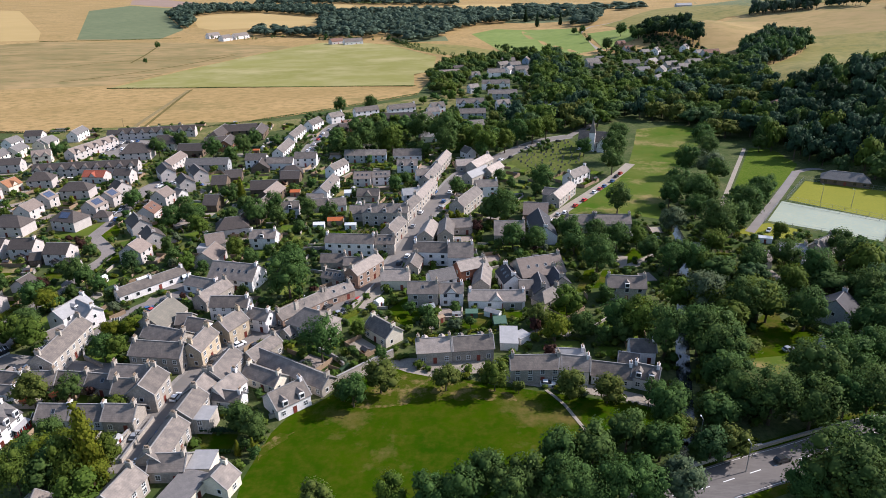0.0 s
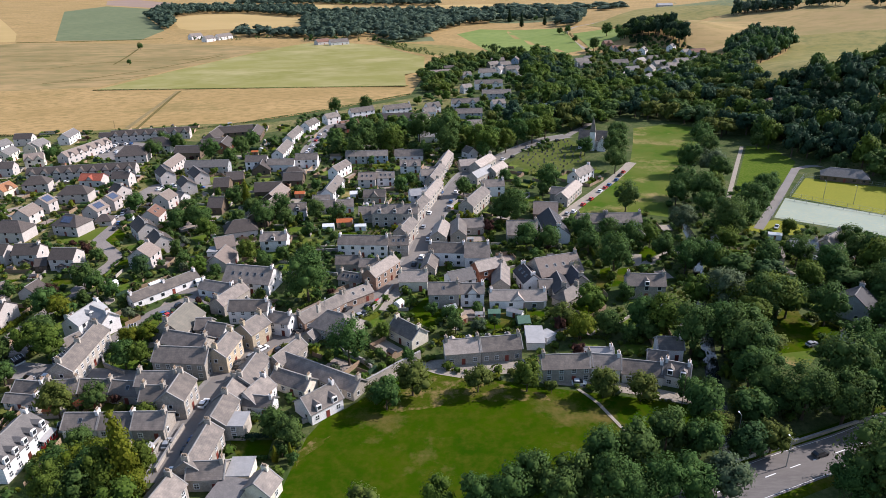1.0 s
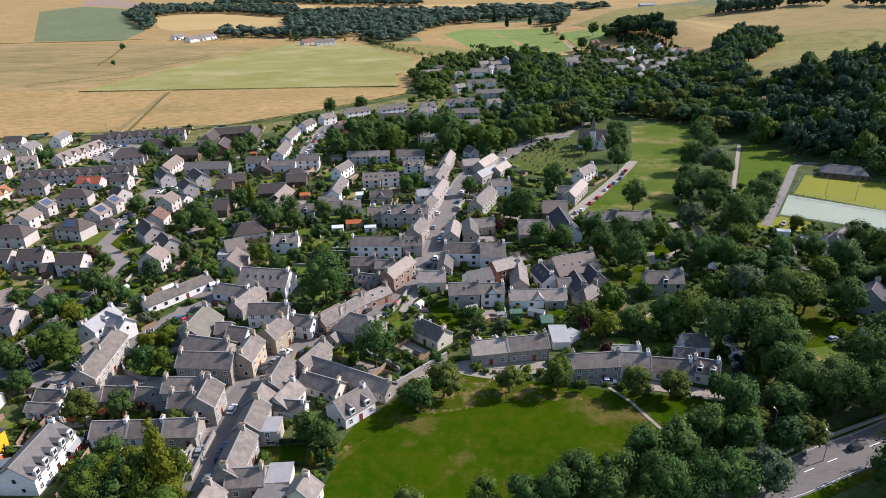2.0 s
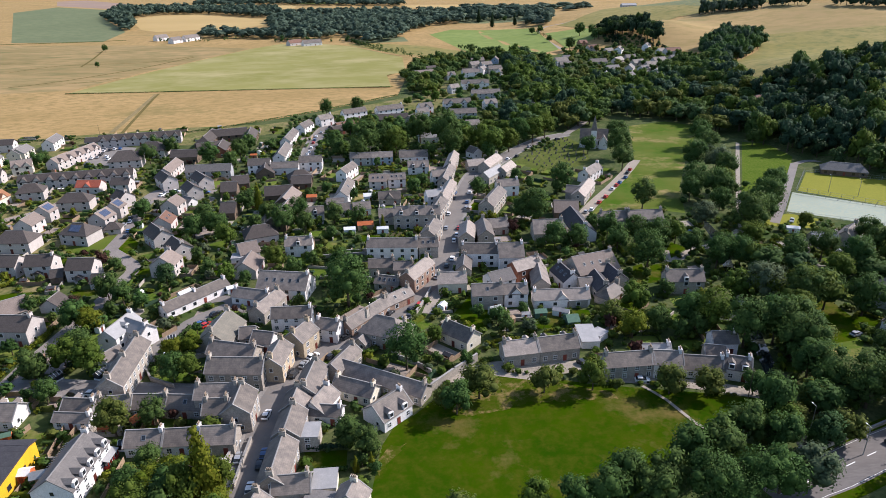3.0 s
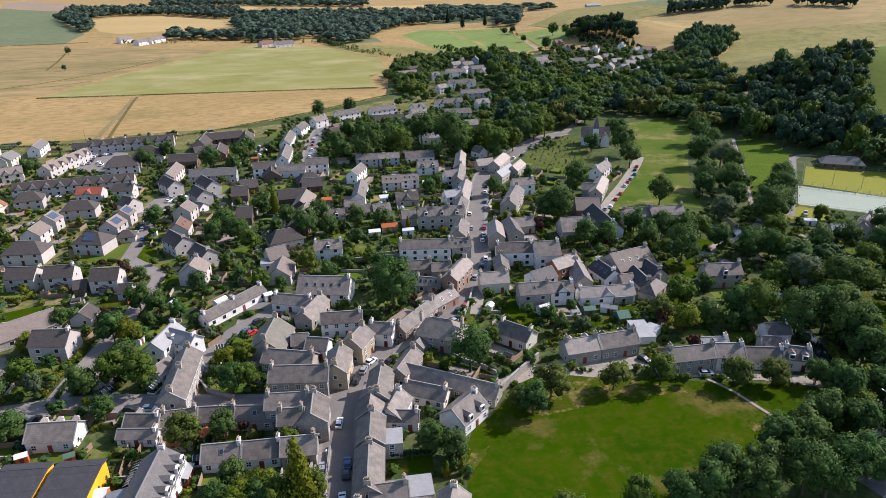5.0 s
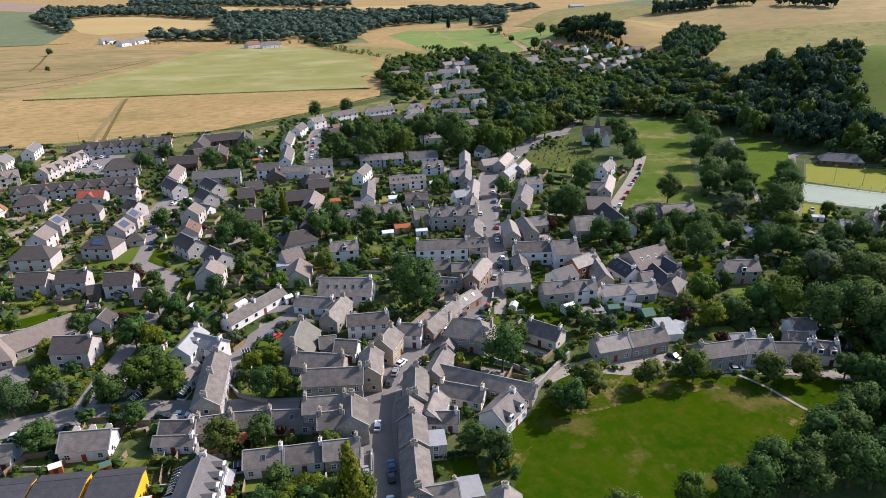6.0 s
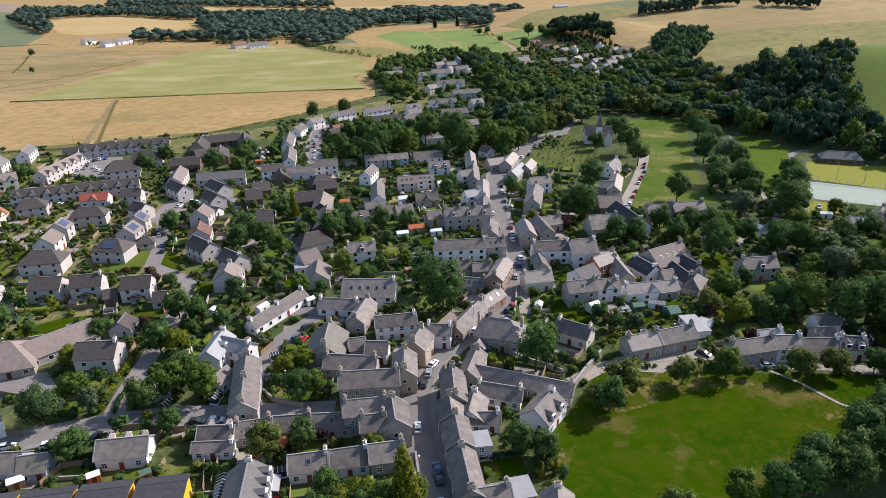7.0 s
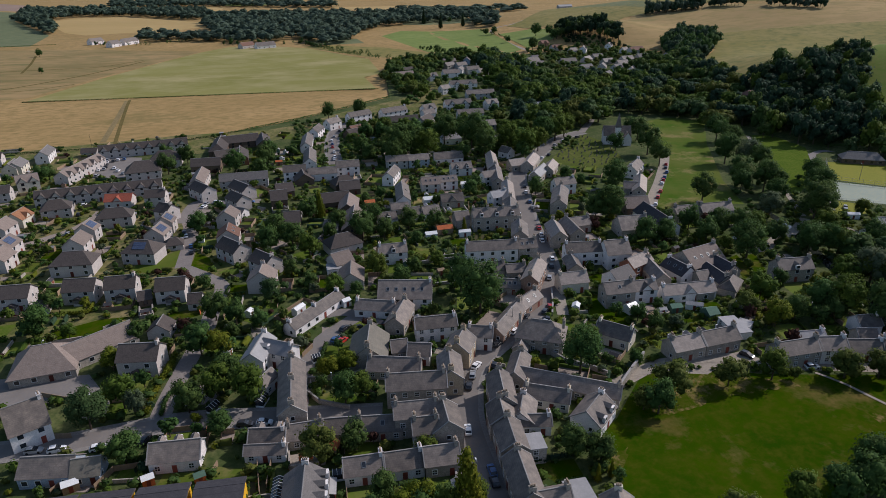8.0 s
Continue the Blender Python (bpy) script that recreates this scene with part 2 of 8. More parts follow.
LEAF = {
    "d": leaf_material("dark_leaves", (0.040, 0.078, 0.021), (0.078, 0.132, 0.034)),
    "l": leaf_material("green_leaves", (0.055, 0.092, 0.014), (0.098, 0.142, 0.024)),
    "g": leaf_material("yellow_green_leaves", (0.085, 0.115, 0.010), (0.150, 0.165, 0.018)),
    "o": leaf_material("olive_leaves", (0.065, 0.090, 0.018), (0.118, 0.138, 0.032)),
    # Blue raised in place of haze over the woods, tone lowered for hillside shade.
    "b": leaf_material("hazed_blue_green_leaves", (0.026, 0.052, 0.031), (0.050, 0.088, 0.046)),
    "w": leaf_material("grey_willow_leaves", (0.075, 0.105, 0.052), (0.115, 0.145, 0.078)),
    "c": leaf_material("chestnut_leaves", (0.036, 0.075, 0.026), (0.068, 0.115, 0.042)),
    "p": leaf_material("pine_needles", (0.018, 0.036, 0.016), (0.034, 0.058, 0.024)),
    # Haze over the far woods is put into this lighter, bluer leaf colour.
    "f": leaf_material("hazed_plantation_needles", (0.055, 0.084, 0.061), (0.091, 0.128, 0.092)),
    "r": leaf_material("copper_leaves", (0.045, 0.022, 0.018), (0.075, 0.038, 0.028)),
}
BARK = material("bark", (0.10, 0.075, 0.05), (0.07, 0.052, 0.037), scale=2, fine=9, bump=0.6)
GLASS = material("window_glass", (0.02, 0.023, 0.027), (0.032, 0.036, 0.042), rough=0.08, scale=0.4, fine=2, bump=0, vary=0.2, spec=0.6)
FRAME = material("white_window_frame", (0.72, 0.72, 0.70), (0.66, 0.66, 0.64), rough=0.5, vary=0.06, bump=0)
DARKFRAME = material("brown_window_frame", (0.09, 0.06, 0.04), (0.07, 0.045, 0.03), rough=0.5, vary=0.06, bump=0)
LEAD = material("ridge_mortar", (0.31, 0.29, 0.27), (0.22, 0.21, 0.20), scale=1.2, fine=5, vary=0.2)
POT = material("clay_pot", (0.36, 0.27, 0.19), (0.28, 0.20, 0.14), scale=2, fine=8, vary=0.2)
DOORS = material("painted_door", (0.20, 0.05, 0.035), (0.15, 0.04, 0.03), rough=0.5, vary=0.5)
SOLAR = material("solar_glass", (0.075, 0.095, 0.15), (0.055, 0.07, 0.115), rough=0.22, scale=1, fine=5, bump=0, vary=0.1, spec=0.6)
METAL = material("galvanised_metal", (0.32, 0.33, 0.33), (0.26, 0.27, 0.27), rough=0.5, metal=0.6, vary=0.1)
TYRE = material("tyre_rubber", (0.02, 0.02, 0.02), (0.028, 0.028, 0.028), rough=0.8, vary=0)
PAINT = {
    "white": material("white_car_paint", (0.75, 0.75, 0.75), (0.72, 0.72, 0.72), rough=0.3, bump=0, vary=0.05, c=(0.7, 0.7, 0.7), spec=0.6),
    "silver": material("silver_car_paint", (0.42, 0.43, 0.45), (0.38, 0.39, 0.41), rough=0.3, bump=0, vary=0.1, metal=0.3, spec=0.6),
    "dark": material("dark_car_paint", (0.03, 0.032, 0.037), (0.025, 0.026, 0.03), rough=0.28, bump=0, vary=0.3, spec=0.6),
    "blue": material("blue_car_paint", (0.05, 0.12, 0.28), (0.045, 0.10, 0.24), rough=0.28, bump=0, vary=0.25, spec=0.6),
    "red": material("red_car_paint", (0.48, 0.03, 0.025), (0.42, 0.028, 0.022), rough=0.28, bump=0, vary=0.12, spec=0.6),
}
FENCE = material("weathered_fence", (0.30, 0.215, 0.14), (0.24, 0.17, 0.11), scale=0.8, fine=6, vary=0.15)
ORANGE = material("orange_stained_fence", (0.50, 0.14, 0.05), (0.42, 0.12, 0.045), scale=0.8, fine=6)
WHITE = material("white_paint", (0.78, 0.78, 0.76), (0.7, 0.7, 0.68), rough=0.6, vary=0.05)
GREENPAINT = material("green_felt", (0.10, 0.17, 0.12), (0.08, 0.14, 0.10), vary=0.2)
WATER = material("river_water", (0.02, 0.025, 0.022), (0.035, 0.04, 0.035), rough=0.08, scale=0.3, fine=2, bump=0.15, vary=0, spec=0.6)


# ---- making meshes ----
def mesh(name, verts, faces, mat, slots=None):
    me = bpy.data.meshes.new(name)
    me.from_pydata([tuple(v) for v in verts], [], faces)
    for m in mat if isinstance(mat, (list, tuple)) else [mat]:
        me.materials.append(m)
    if slots:
        me.polygons.foreach_set("material_index", slots)
    me.update()
    return me


def thing(name, x, y, z=0.0, rot=0.0, label="", category="", group="", kind=""):
    ob = new(name)
    ob.empty_display_size = 0.5
    ob.matrix_world = pose(x, y, z, 0, 0, rot)
    return tagged(ob, label, category, group, kind)


def part(name, me, parent, m=None, label=""):
    """One mesh object under a thing or under a part, at the pose m in its parent's space."""
    ob = new(name, me)
    ob.parent = parent
    if m is not None:
        ob.matrix_basis = m
    return tagged(ob, label)


def box(x0, y0, z0, x1, y1, z1):
    v = [(x0, y0, z0), (x1, y0, z0), (x1, y1, z0), (x0, y1, z0), (x0, y0, z1), (x1, y0, z1), (x1, y1, z1), (x0, y1, z1)]
    return v, [(3, 2, 1, 0), (4, 5, 6, 7), (0, 1, 5, 4), (1, 2, 6, 5), (2, 3, 7, 6), (3, 0, 4, 7)]


def joined(*pieces):
    verts, faces = [], []
    for v, f in pieces:
        n = len(verts)
        verts += v
        faces += [tuple(i + n for i in face) for face in f]
    return verts, faces


def slab(a, b, c, d, thick):
    """A plate whose upper face is a, b, c, d (seen from above anticlockwise)."""
    v = [Vector(p) for p in (a, b, c, d)]
    n = (v[1] - v[0]).cross(v[3] - v[0]).normalized() * thick
    low = [p - n for p in v]
    return [tuple(p) for p in v + low], [(0, 1, 2, 3), (7, 6, 5, 4), (0, 4, 5, 1), (1, 5, 6, 2), (2, 6, 7, 3), (3, 7, 4, 0)]


def prism(p, q, r, p2, q2, r2):
    return [p, q, r, p2, q2, r2], [(0, 1, 2), (5, 4, 3), (0, 3, 4, 1), (1, 4, 5, 2), (2, 5, 3, 0)]


def gable_walls(length, width, eaves, ridge):
    x, y = length / 2, width / 2
    v = [(-x, -y, -0.4), (x, -y, -0.4), (x, y, -0.4), (-x, y, -0.4), (-x, -y, eaves), (x, -y, eaves), (x, y, eaves), (-x, y, eaves), (-x, 0, ridge), (x, 0, ridge)]
    return v, [(0, 1, 5, 4), (2, 3, 7, 6), (1, 2, 6, 9, 5), (3, 0, 4, 8, 7), (4, 5, 9, 8), (6, 7, 8, 9), (3, 2, 1, 0)]


# ---- the shape of the land ----
def height(x, y):
    h = 50 * math.exp(-((x - 352) / 78) ** 2 / 2 - ((y - 445) / 135) ** 2 / 2)
    h += 68 * math.exp(-((x - 760) / 300) ** 2 / 2 - ((y - 1150) / 330) ** 2 / 2)
    h += 20 * math.exp(-((x - 330) / 45) ** 2 / 2 - ((y - 930) / 60) ** 2 / 2)
    return max(0.0, h - 7.0)


def inside(px, py, poly):
    hit = False
    for (x1, y1), (x2, y2) in zip(poly, poly[1:] + poly[:1]):
        if (y1 > py) != (y2 > py) and px < (x2 - x1) * (py - y1) / (y2 - y1) + x1:
            hit = not hit
    return hit


def land(village):
    xs = [-4300, -3200, -2300, -1700, -1300, -1000, -750, -550, -400] + [-300, -200, -100] + [12.5 * k for k in range(81)] + [1100, 1250, 1500, 1900, 2500, 3300, 4300]
    ys = [-600, -300, -100] + [0, 50, 100, 150] + [187.5 + 12.5 * k for k in range(120)] + [1800, 1950, 2200, 2600, 3200, 3900, 4600]
    under = lambda x, y: all(inside(x + a, y + b, village) for a in (-14, 0, 14) for b in (-14, 0, 14))
    verts = [(x, y, height(x, y) - (1.5 if under(x, y) else 0.0)) for y in ys for x in xs]
    n = len(xs)
    faces = [(j * n + i, j * n + i + 1, (j + 1) * n + i + 1, (j + 1) * n + i) for j in range(len(ys) - 1) for i in range(n - 1)]
    me = mesh("ground", verts, faces, GROUND["stubble"])
    me.polygons.foreach_set("use_smooth", [True] * len(faces))
    return tagged(new("ground", me), "golden stubble farmland reaching to the far hills", "ground", kind="structure")


def ragged(points, step=1.3, amount=0.7):
    """The same outline, uneven like worn turf."""
    rng, out = random.Random(len(points) + int(points[0][0])), []
    for (a, b), (c, d) in zip(points, points[1:] + points[:1]):
        n = max(1, int(math.hypot(c - a, d - b) / step))
        out += [(a + (c - a) * k / n + rng.uniform(-amount, amount), b + (d - b) * k / n + rng.uniform(-amount, amount)) for k in range(n)]
    return out


def patch(name, points, mat, lift, label, category):
    """A piece of the ground with its own surface, laid over the land."""
    if mat == "worn":
        points = ragged(points)
    if mat in ("lawn", "park", "lawn2", "bowling", "court", "asphalt", "paving"):
        OPEN.append(points)
    bm = bmesh.new()
    face = bm.faces.new([bm.verts.new((x, y, 0)) for x, y in points])
    if face.normal.z < 0 or face.calc_area() == 0:
        face.normal_flip()
    bmesh.ops.triangulate(bm, faces=bm.faces[:])
    xs, ys = [p[0] for p in points], [p[1] for p in points]
    top = max(height(min(xs) + (max(xs) - min(xs)) * i / 12, min(ys) + (max(ys) - min(ys)) * j / 12) for i in range(13) for j in range(13))
    if top > 0.05:
        for _ in range(9):
            far = [e for e in bm.edges if e.calc_length() > 13]
            if not far:
                break
            bmesh.ops.subdivide_edges(bm, edges=far, cuts=1)
            bmesh.ops.triangulate(bm, faces=bm.faces[:])
    for v in bm.verts:
        h = height(v.co.x, v.co.y)
        v.co.z = h + lift + min(0.35, h * 0.15)
    bm.normal_update()
    for f in bm.faces:
        if f.normal.z < 0:
            f.normal_flip()
    me = bpy.data.meshes.new(name)
    bm.to_mesh(me)
    bm.free()
    me.materials.append(GROUND[mat])
    return tagged(new(name, me), label, category, kind="structure")


def smooth_line(points, step=4.0):
    out = []
    p = [Vector((*q, 0)) for q in points]
    p = [p[0] * 2 - p[1]] + p + [p[-1] * 2 - p[-2]]
    for i in range(1, len(p) - 2):
        n = max(2, int((p[i + 1] - p[i]).length / step))
        for k in range(n):
            t = k / n
            out.append(0.5 * (2 * p[i] + (p[i + 1] - p[i - 1]) * t + (2 * p[i - 1] - 5 * p[i] + 4 * p[i + 1] - p[i + 2]) * t * t + (3 * p[i] - p[i - 1] - 3 * p[i + 1] + p[i + 2]) * t ** 3))
    return out + [p[-2]]


LIFT = [0.03]
TAKEN = []
OPEN = []
PLOTS = []
CELLS = {}


def strip(name, points, width, mat, label, category, lift=None, shift=0.0, thick=0.0, block=True):
    """A road, path or kerb along a line."""
    line = smooth_line(points)
    if block:
        TAKEN.extend((p.x, p.y, width / 2) for p in line)
    LIFT[0] += 0.004
    z = LIFT[0] if lift is None else lift
    verts, faces = [], []
    for i, p in enumerate(line):
        way = (line[min(i + 1, len(line) - 1)] - line[max(i - 1, 0)]).normalized()
        side = Vector((-way.y, way.x, 0))
        for s in (-width / 2, width / 2):
            q = p + side * (s + shift)
            verts.append((q.x, q.y, height(q.x, q.y) + z))
    faces = [(2 * i, 2 * i + 2, 2 * i + 3, 2 * i + 1) for i in range(len(line) - 1)]
    faces = [tuple(reversed(f)) for f in faces]
    if thick:
        n = len(verts)
        verts += [(x, y, h - thick) for x, y, h in verts]
        for i in range(len(line) - 1):
            faces += [(2 * i, 2 * i + 2, n + 2 * i + 2, n + 2 * i), (2 * i + 1, n + 2 * i + 1, n + 2 * i + 3, 2 * i + 3)]
    me = mesh(name, verts, faces, GROUND[mat] if isinstance(mat, str) else mat)
    return tagged(new(name, me), label, category, kind="structure")


def garden_wall(points, tall, thick, mat, label, name="garden_wall", category="wall", coped=True):
    line = [Vector((*p, 0)) for p in points]
    pieces = []
    for a, b in zip(line, line[1:]):
        way = (b - a).normalized()
        side = Vector((-way.y, way.x, 0)) * thick / 2
        a, b = a - way * thick / 2, b + way * thick / 2
        z0, z1 = height(a.x, a.y), height(b.x, b.y)
        corners = [a - side, b - side, b + side, a + side]
        base = [(c.x, c.y, (z0, z1, z1, z0)[i] - 0.3) for i, c in enumerate(corners)]
        top = [(c.x, c.y, (z0, z1, z1, z0)[i] + tall) for i, c in enumerate(corners)]
        pieces.append((base + top, [(3, 2, 1, 0), (4, 5, 6, 7), (0, 1, 5, 4), (1, 2, 6, 5), (2, 3, 7, 6), (3, 0, 4, 7)]))
    ob = tagged(new(name, mesh(name, *joined(*pieces), mat)), label, category)
    cope = []
    if thick > 0.2 and coped:
        for v, f in pieces:
            m = (Vector(v[4]) + Vector(v[6])) / 2
            w = [m + (Vector(p) - m) * Vector((1.0, 1.0, 1.0)) for p in v[4:]]
            out = []
            for i, p in enumerate(w):
                q = w[3 - i]
                d = (p - q).normalized() * 0.07
                out.append(p + d)
            cope.append(([tuple(p) for p in out] + [tuple(p + Vector((0, 0, 0.12))) for p in out], f))
        part("coping", mesh("coping", *joined(*cope), LEAD), ob)
    return ob


# ---- houses ----
CACHE = {}


def lattice(xs, zs, holes, y0, y1):
    """One plate on a grid of lines, with the named cells left open right through."""
    nx, nz = len(xs), len(zs)
    verts = [(x, y, z) for y in (y0, y1) for z in zs for x in xs]
    at = lambda i, j, k: k * nx * nz + j * nx + i
    solid = lambda i, j: 0 <= i < nx - 1 and 0 <= j < nz - 1 and (i, j) not in holes
    faces = []
    for i in range(nx - 1):
        for j in range(nz - 1):
            if not solid(i, j):
                continue
            faces += [(at(i, j, 0), at(i + 1, j, 0), at(i + 1, j + 1, 0), at(i, j + 1, 0)), (at(i, j + 1, 1), at(i + 1, j + 1, 1), at(i + 1, j, 1), at(i, j, 1))]
            for (di, dj), (p, q) in {(0, -1): ((i + 1, j), (i, j)), (0, 1): ((i, j + 1), (i + 1, j + 1)), (-1, 0): ((i, j), (i, j + 1)), (1, 0): ((i + 1, j + 1), (i + 1, j))}.items():
                if not solid(i + di, j + dj):
                    faces.append((at(*p, 0), at(*q, 0), at(*q, 1), at(*p, 1)))
    return verts, faces


def window_mesh(w, h, bars, dark):
    key = ("window", w, h, bars, dark)
    if key not in CACHE:
        f, e = 0.12, 0.04
        xs, zs = [-w / 2 - f, -w / 2, w / 2, w / 2 + f], [-f * 1.3, 0, h, h + f]
        holes = {(1, 1)}
        if bars:
            xs[2:2] = [-e, e]
            zs[2:2] = [h * 0.5 - e, h * 0.5 + e]
            holes = {(1, 1), (3, 1), (1, 3), (3, 3)}
        frame_ = mesh("window", *lattice(xs, zs, holes, -0.07, 0.05), DARKFRAME if dark else FRAME)
        pane = mesh("pane", *box(-w / 2, -0.01, 0, w / 2, 0.045, h), GLASS)
        o, i = (-w / 2 - f, w / 2 + f, -f, h + f), (-w / 2, w / 2, 0, h)
        v = [(x, -0.06, z) for x, z in ((o[0], o[2]), (o[1], o[2]), (o[1], o[3]), (o[0], o[3]), (i[0], i[2]), (i[1], i[2]), (i[1], i[3]), (i[0], i[3]))]
        v += [(x, -0.02, z) for x, _, z in v[4:8]] + [(x, 0.05, z) for x, _, z in v[:4]]
        fc = [(k, (k + 1) % 4, 4 + (k + 1) % 4, 4 + k) for k in range(4)] + [(4 + k, 4 + (k + 1) % 4, 8 + (k + 1) % 4, 8 + k) for k in range(4)] + [((k + 1) % 4, k, 12 + k, 12 + (k + 1) % 4) for k in range(4)] + [(8, 9, 10, 11)]
        CACHE[key] = (frame_, pane, mesh("window", v, fc, [DARKFRAME if dark else FRAME, GLASS], [0] * 12 + [1]))
    return CACHE[key]


def add_window(parent, m, w, h, near, bars=True, dark=False):
    frame_, pane, both = window_mesh(w, h, bars, dark)
    if near:
        ob = part("window", frame_, parent, m)
        part("pane", pane, ob)
    else:
        part("window", both, parent, m)


def door_mesh():
    if "door" not in CACHE:
        CACHE["door"] = mesh("door", *joined(box(-0.45, -0.04, 0, 0.45, 0.06, 2.0), box(-0.55, -0.06, 0, -0.45, 0.06, 2.1), box(0.45, -0.06, 0, 0.55, 0.06, 2.1), box(-0.55, -0.06, 2.0, 0.55, 0.06, 2.1)), DOORS)
    return CACHE["door"]


def chimney_mesh(wall, tall):
    key = ("chimney", wall, tall)
    if key not in CACHE:
        CACHE[key] = mesh("chimney", *joined(box(-0.38, -0.75, -1.6, 0.38, 0.75, tall), box(-0.46, -0.83, tall - 0.18, 0.46, 0.83, tall)), WALL[wall])
    return CACHE[key]


def pot_mesh():
    if "pot" not in CACHE:
        v, f = [], []
        for z, r in ((0, 0.17), (0.5, 0.13), (0.55, 0.17), (0.62, 0.17)):
            v += [(r * math.cos(a * math.pi / 4), r * math.sin(a * math.pi / 4), z) for a in range(8)]
        for k in range(3):
            f += [(8 * k + a, 8 * k + (a + 1) % 8, 8 * k + 8 + (a + 1) % 8, 8 * k + 8 + a) for a in range(8)]
        f.append(tuple(range(24, 32)))
        CACHE["pot"] = mesh("chimney_pot", v, f, POT)
    return CACHE["pot"]


WORDS = {"harl": "off-white harled", "white": "white rendered", "cream": "cream rendered", "grey": "grey rendered", "blue": "pale blue rendered", "stone": "grey stone", "tanstone": "tan sandstone",
         "redstone": "reddish sandstone", "brick": "red brick", "timber": "brown boarded", "brown": "brown rendered", "yellow": "bright yellow rendered", "ochre": "ochre boarded"}
TILES = {"slate": "grey slate", "grey": "grey tiled", "brown": "dark brown tiled", "tan": "weathered brown tiled", "pale": "pale grey", "rose": "weathered slate",
         "moss": "mossy slate", "dark": "dark slate", "red": "red tiled", "redbrown": "red-brown tiled", "orange": "orange tiled"}


def house(x, y, rot, length, width, eaves, wall, roof, slope=0.75, hip=0, flat=0, ch=0, dorm=0, gab=0, sky=0, side=-1, solar=0, porch=0, row=0):
    """A house whose ridge runs along its own x. side: the long side (-1: its right hand) that bears dormers and skylights."""
    near = math.hypot(x + 55, y) < 205
    two = eaves > 4.1
    kind = "terraced" if length > 17 and two else "two-storey" if two else "single-storey"
    label = f"{WORDS[wall]} {kind} house with a {'flat ' if flat else ''}{TILES[roof]} roof"
    if dorm:
        label += " and dormers"
    name = "house" if two else "cottage"
    if flat:
        name, label = "flat_roofed_annexe", f"{WORDS[wall]} annexe with a flat {TILES[roof]} roof"
    if wall == "timber":
        label = f"{WORDS[wall]} building with a {TILES[roof]} roof"
    z = height(x, y)
    for k in range(int(length / 4) + 1):
        d = (k + 0.5) / (int(length / 4) + 1) * length - length / 2
        TAKEN.append((x + d * math.cos(radians(rot)), y + d * math.sin(radians(rot)), width * 0.6))
    PLOTS.append((x, y, rot, length, width, wall))
    ob = thing(name, x, y, z, rot, label, "house", kind="")
    hx, hy = length / 2, width / 2
    top = eaves + hy * slope
    tile = ROOF[roof]
    if flat:
        part("wall", mesh("wall", *box(-hx, -hy, -0.4, hx, hy, eaves), WALL[wall]), ob)
        part("roof", mesh("roof", *joined(box(-hx - 0.15, -hy - 0.15, eaves, hx + 0.15, hy + 0.15, eaves + 0.22)), tile), ob)
    elif hip:
        inset = min(width * 0.4, hx - 0.3)
        part("wall", mesh("wall", *box(-hx, -hy, -0.4, hx, hy, eaves), WALL[wall]), ob)
        o = 0.4
        zl = eaves - o * slope + 0.12
        a, b, c, d = (-hx - o, -hy - o, zl), (hx + o, -hy - o, zl), (hx + o, hy + o, zl), (-hx - o, hy + o, zl)
        e, f = (-hx + inset, 0, top + 0.12), (hx - inset, 0, top + 0.12)
        low = [(p[0], p[1], p[2] - 0.18) for p in (a, b, c, d)]
        part("roof", mesh("roof", [a, b, c, d, e, f, *low], [(0, 1, 5, 4), (1, 2, 5), (2, 3, 4, 5), (3, 0, 4), (0, 6, 7, 1), (1, 7, 8, 2), (2, 8, 9, 3), (3, 9, 6, 0), (9, 8, 7, 6)], tile), ob)
        part("ridge", mesh("ridge", *box(-hx + inset, -0.13, top + 0.08, hx - inset, 0.13, top + 0.2), LEAD), ob)
    else:
        part("wall", mesh("wall", *gable_walls(length, width, eaves, top), WALL[wall]), ob)
        o, g = 0.3, 0.16 if row else 0.28
        for s in (-1, 1):
            yl, zl = s * (hy + o), eaves - o * slope + 0.16
            quad = [(-hx - g, yl, zl), (hx + g, yl, zl), (hx + g, 0, top + 0.16), (-hx - g, 0, top + 0.16)]
            if s > 0:
                quad = [quad[1], quad[0], quad[3], quad[2]]
            part("roof_slope", mesh("roof_slope", *slab(*quad, 0.17), tile), ob)
        part("ridge", mesh("ridge", *box(-hx - g, -0.14, top + 0.1, hx + g, 0.14, top + 0.25), LEAD), ob)
        if wall in ("white", "cream", "stone", "tanstone") and roof in ("slate", "pale", "rose") and near:
            for e in (-1, 1):
                pieces = []
                for s in (-1, 1):
                    quad = [(e * (hx + g) - 0.13, s * (hy + o), eaves - o * slope + 0.24), (e * (hx + g) + 0.13, s * (hy + o), eaves - o * slope + 0.24), (e * (hx + g) + 0.13, 0, top + 0.24), (e * (hx + g) - 0.13, 0, top + 0.24)]
                    pieces.append(slab(*(quad if s < 0 else [quad[1], quad[0], quad[3], quad[2]]), 0.26))
                part("skew", mesh("skew", *joined(*pieces), LEAD), ob)
    # chimneys on the ridge
    spots = {1: [hx - 0.5], 2: [-hx + 0.5, hx - 0.5], 3: [-hx + 0.5, 0, hx - 0.5], 4: [-hx + 0.5, -hx / 3, hx / 3, hx - 0.5]}.get(ch, [])
    for cx in spots:
        tall = 1.25 if wall in ("stone", "tanstone", "redstone") else 1.0
        stack = part("chimney", chimney_mesh("stone" if wall in ("redstone", "brick") else wall, tall), ob, pose(cx, 0, top))
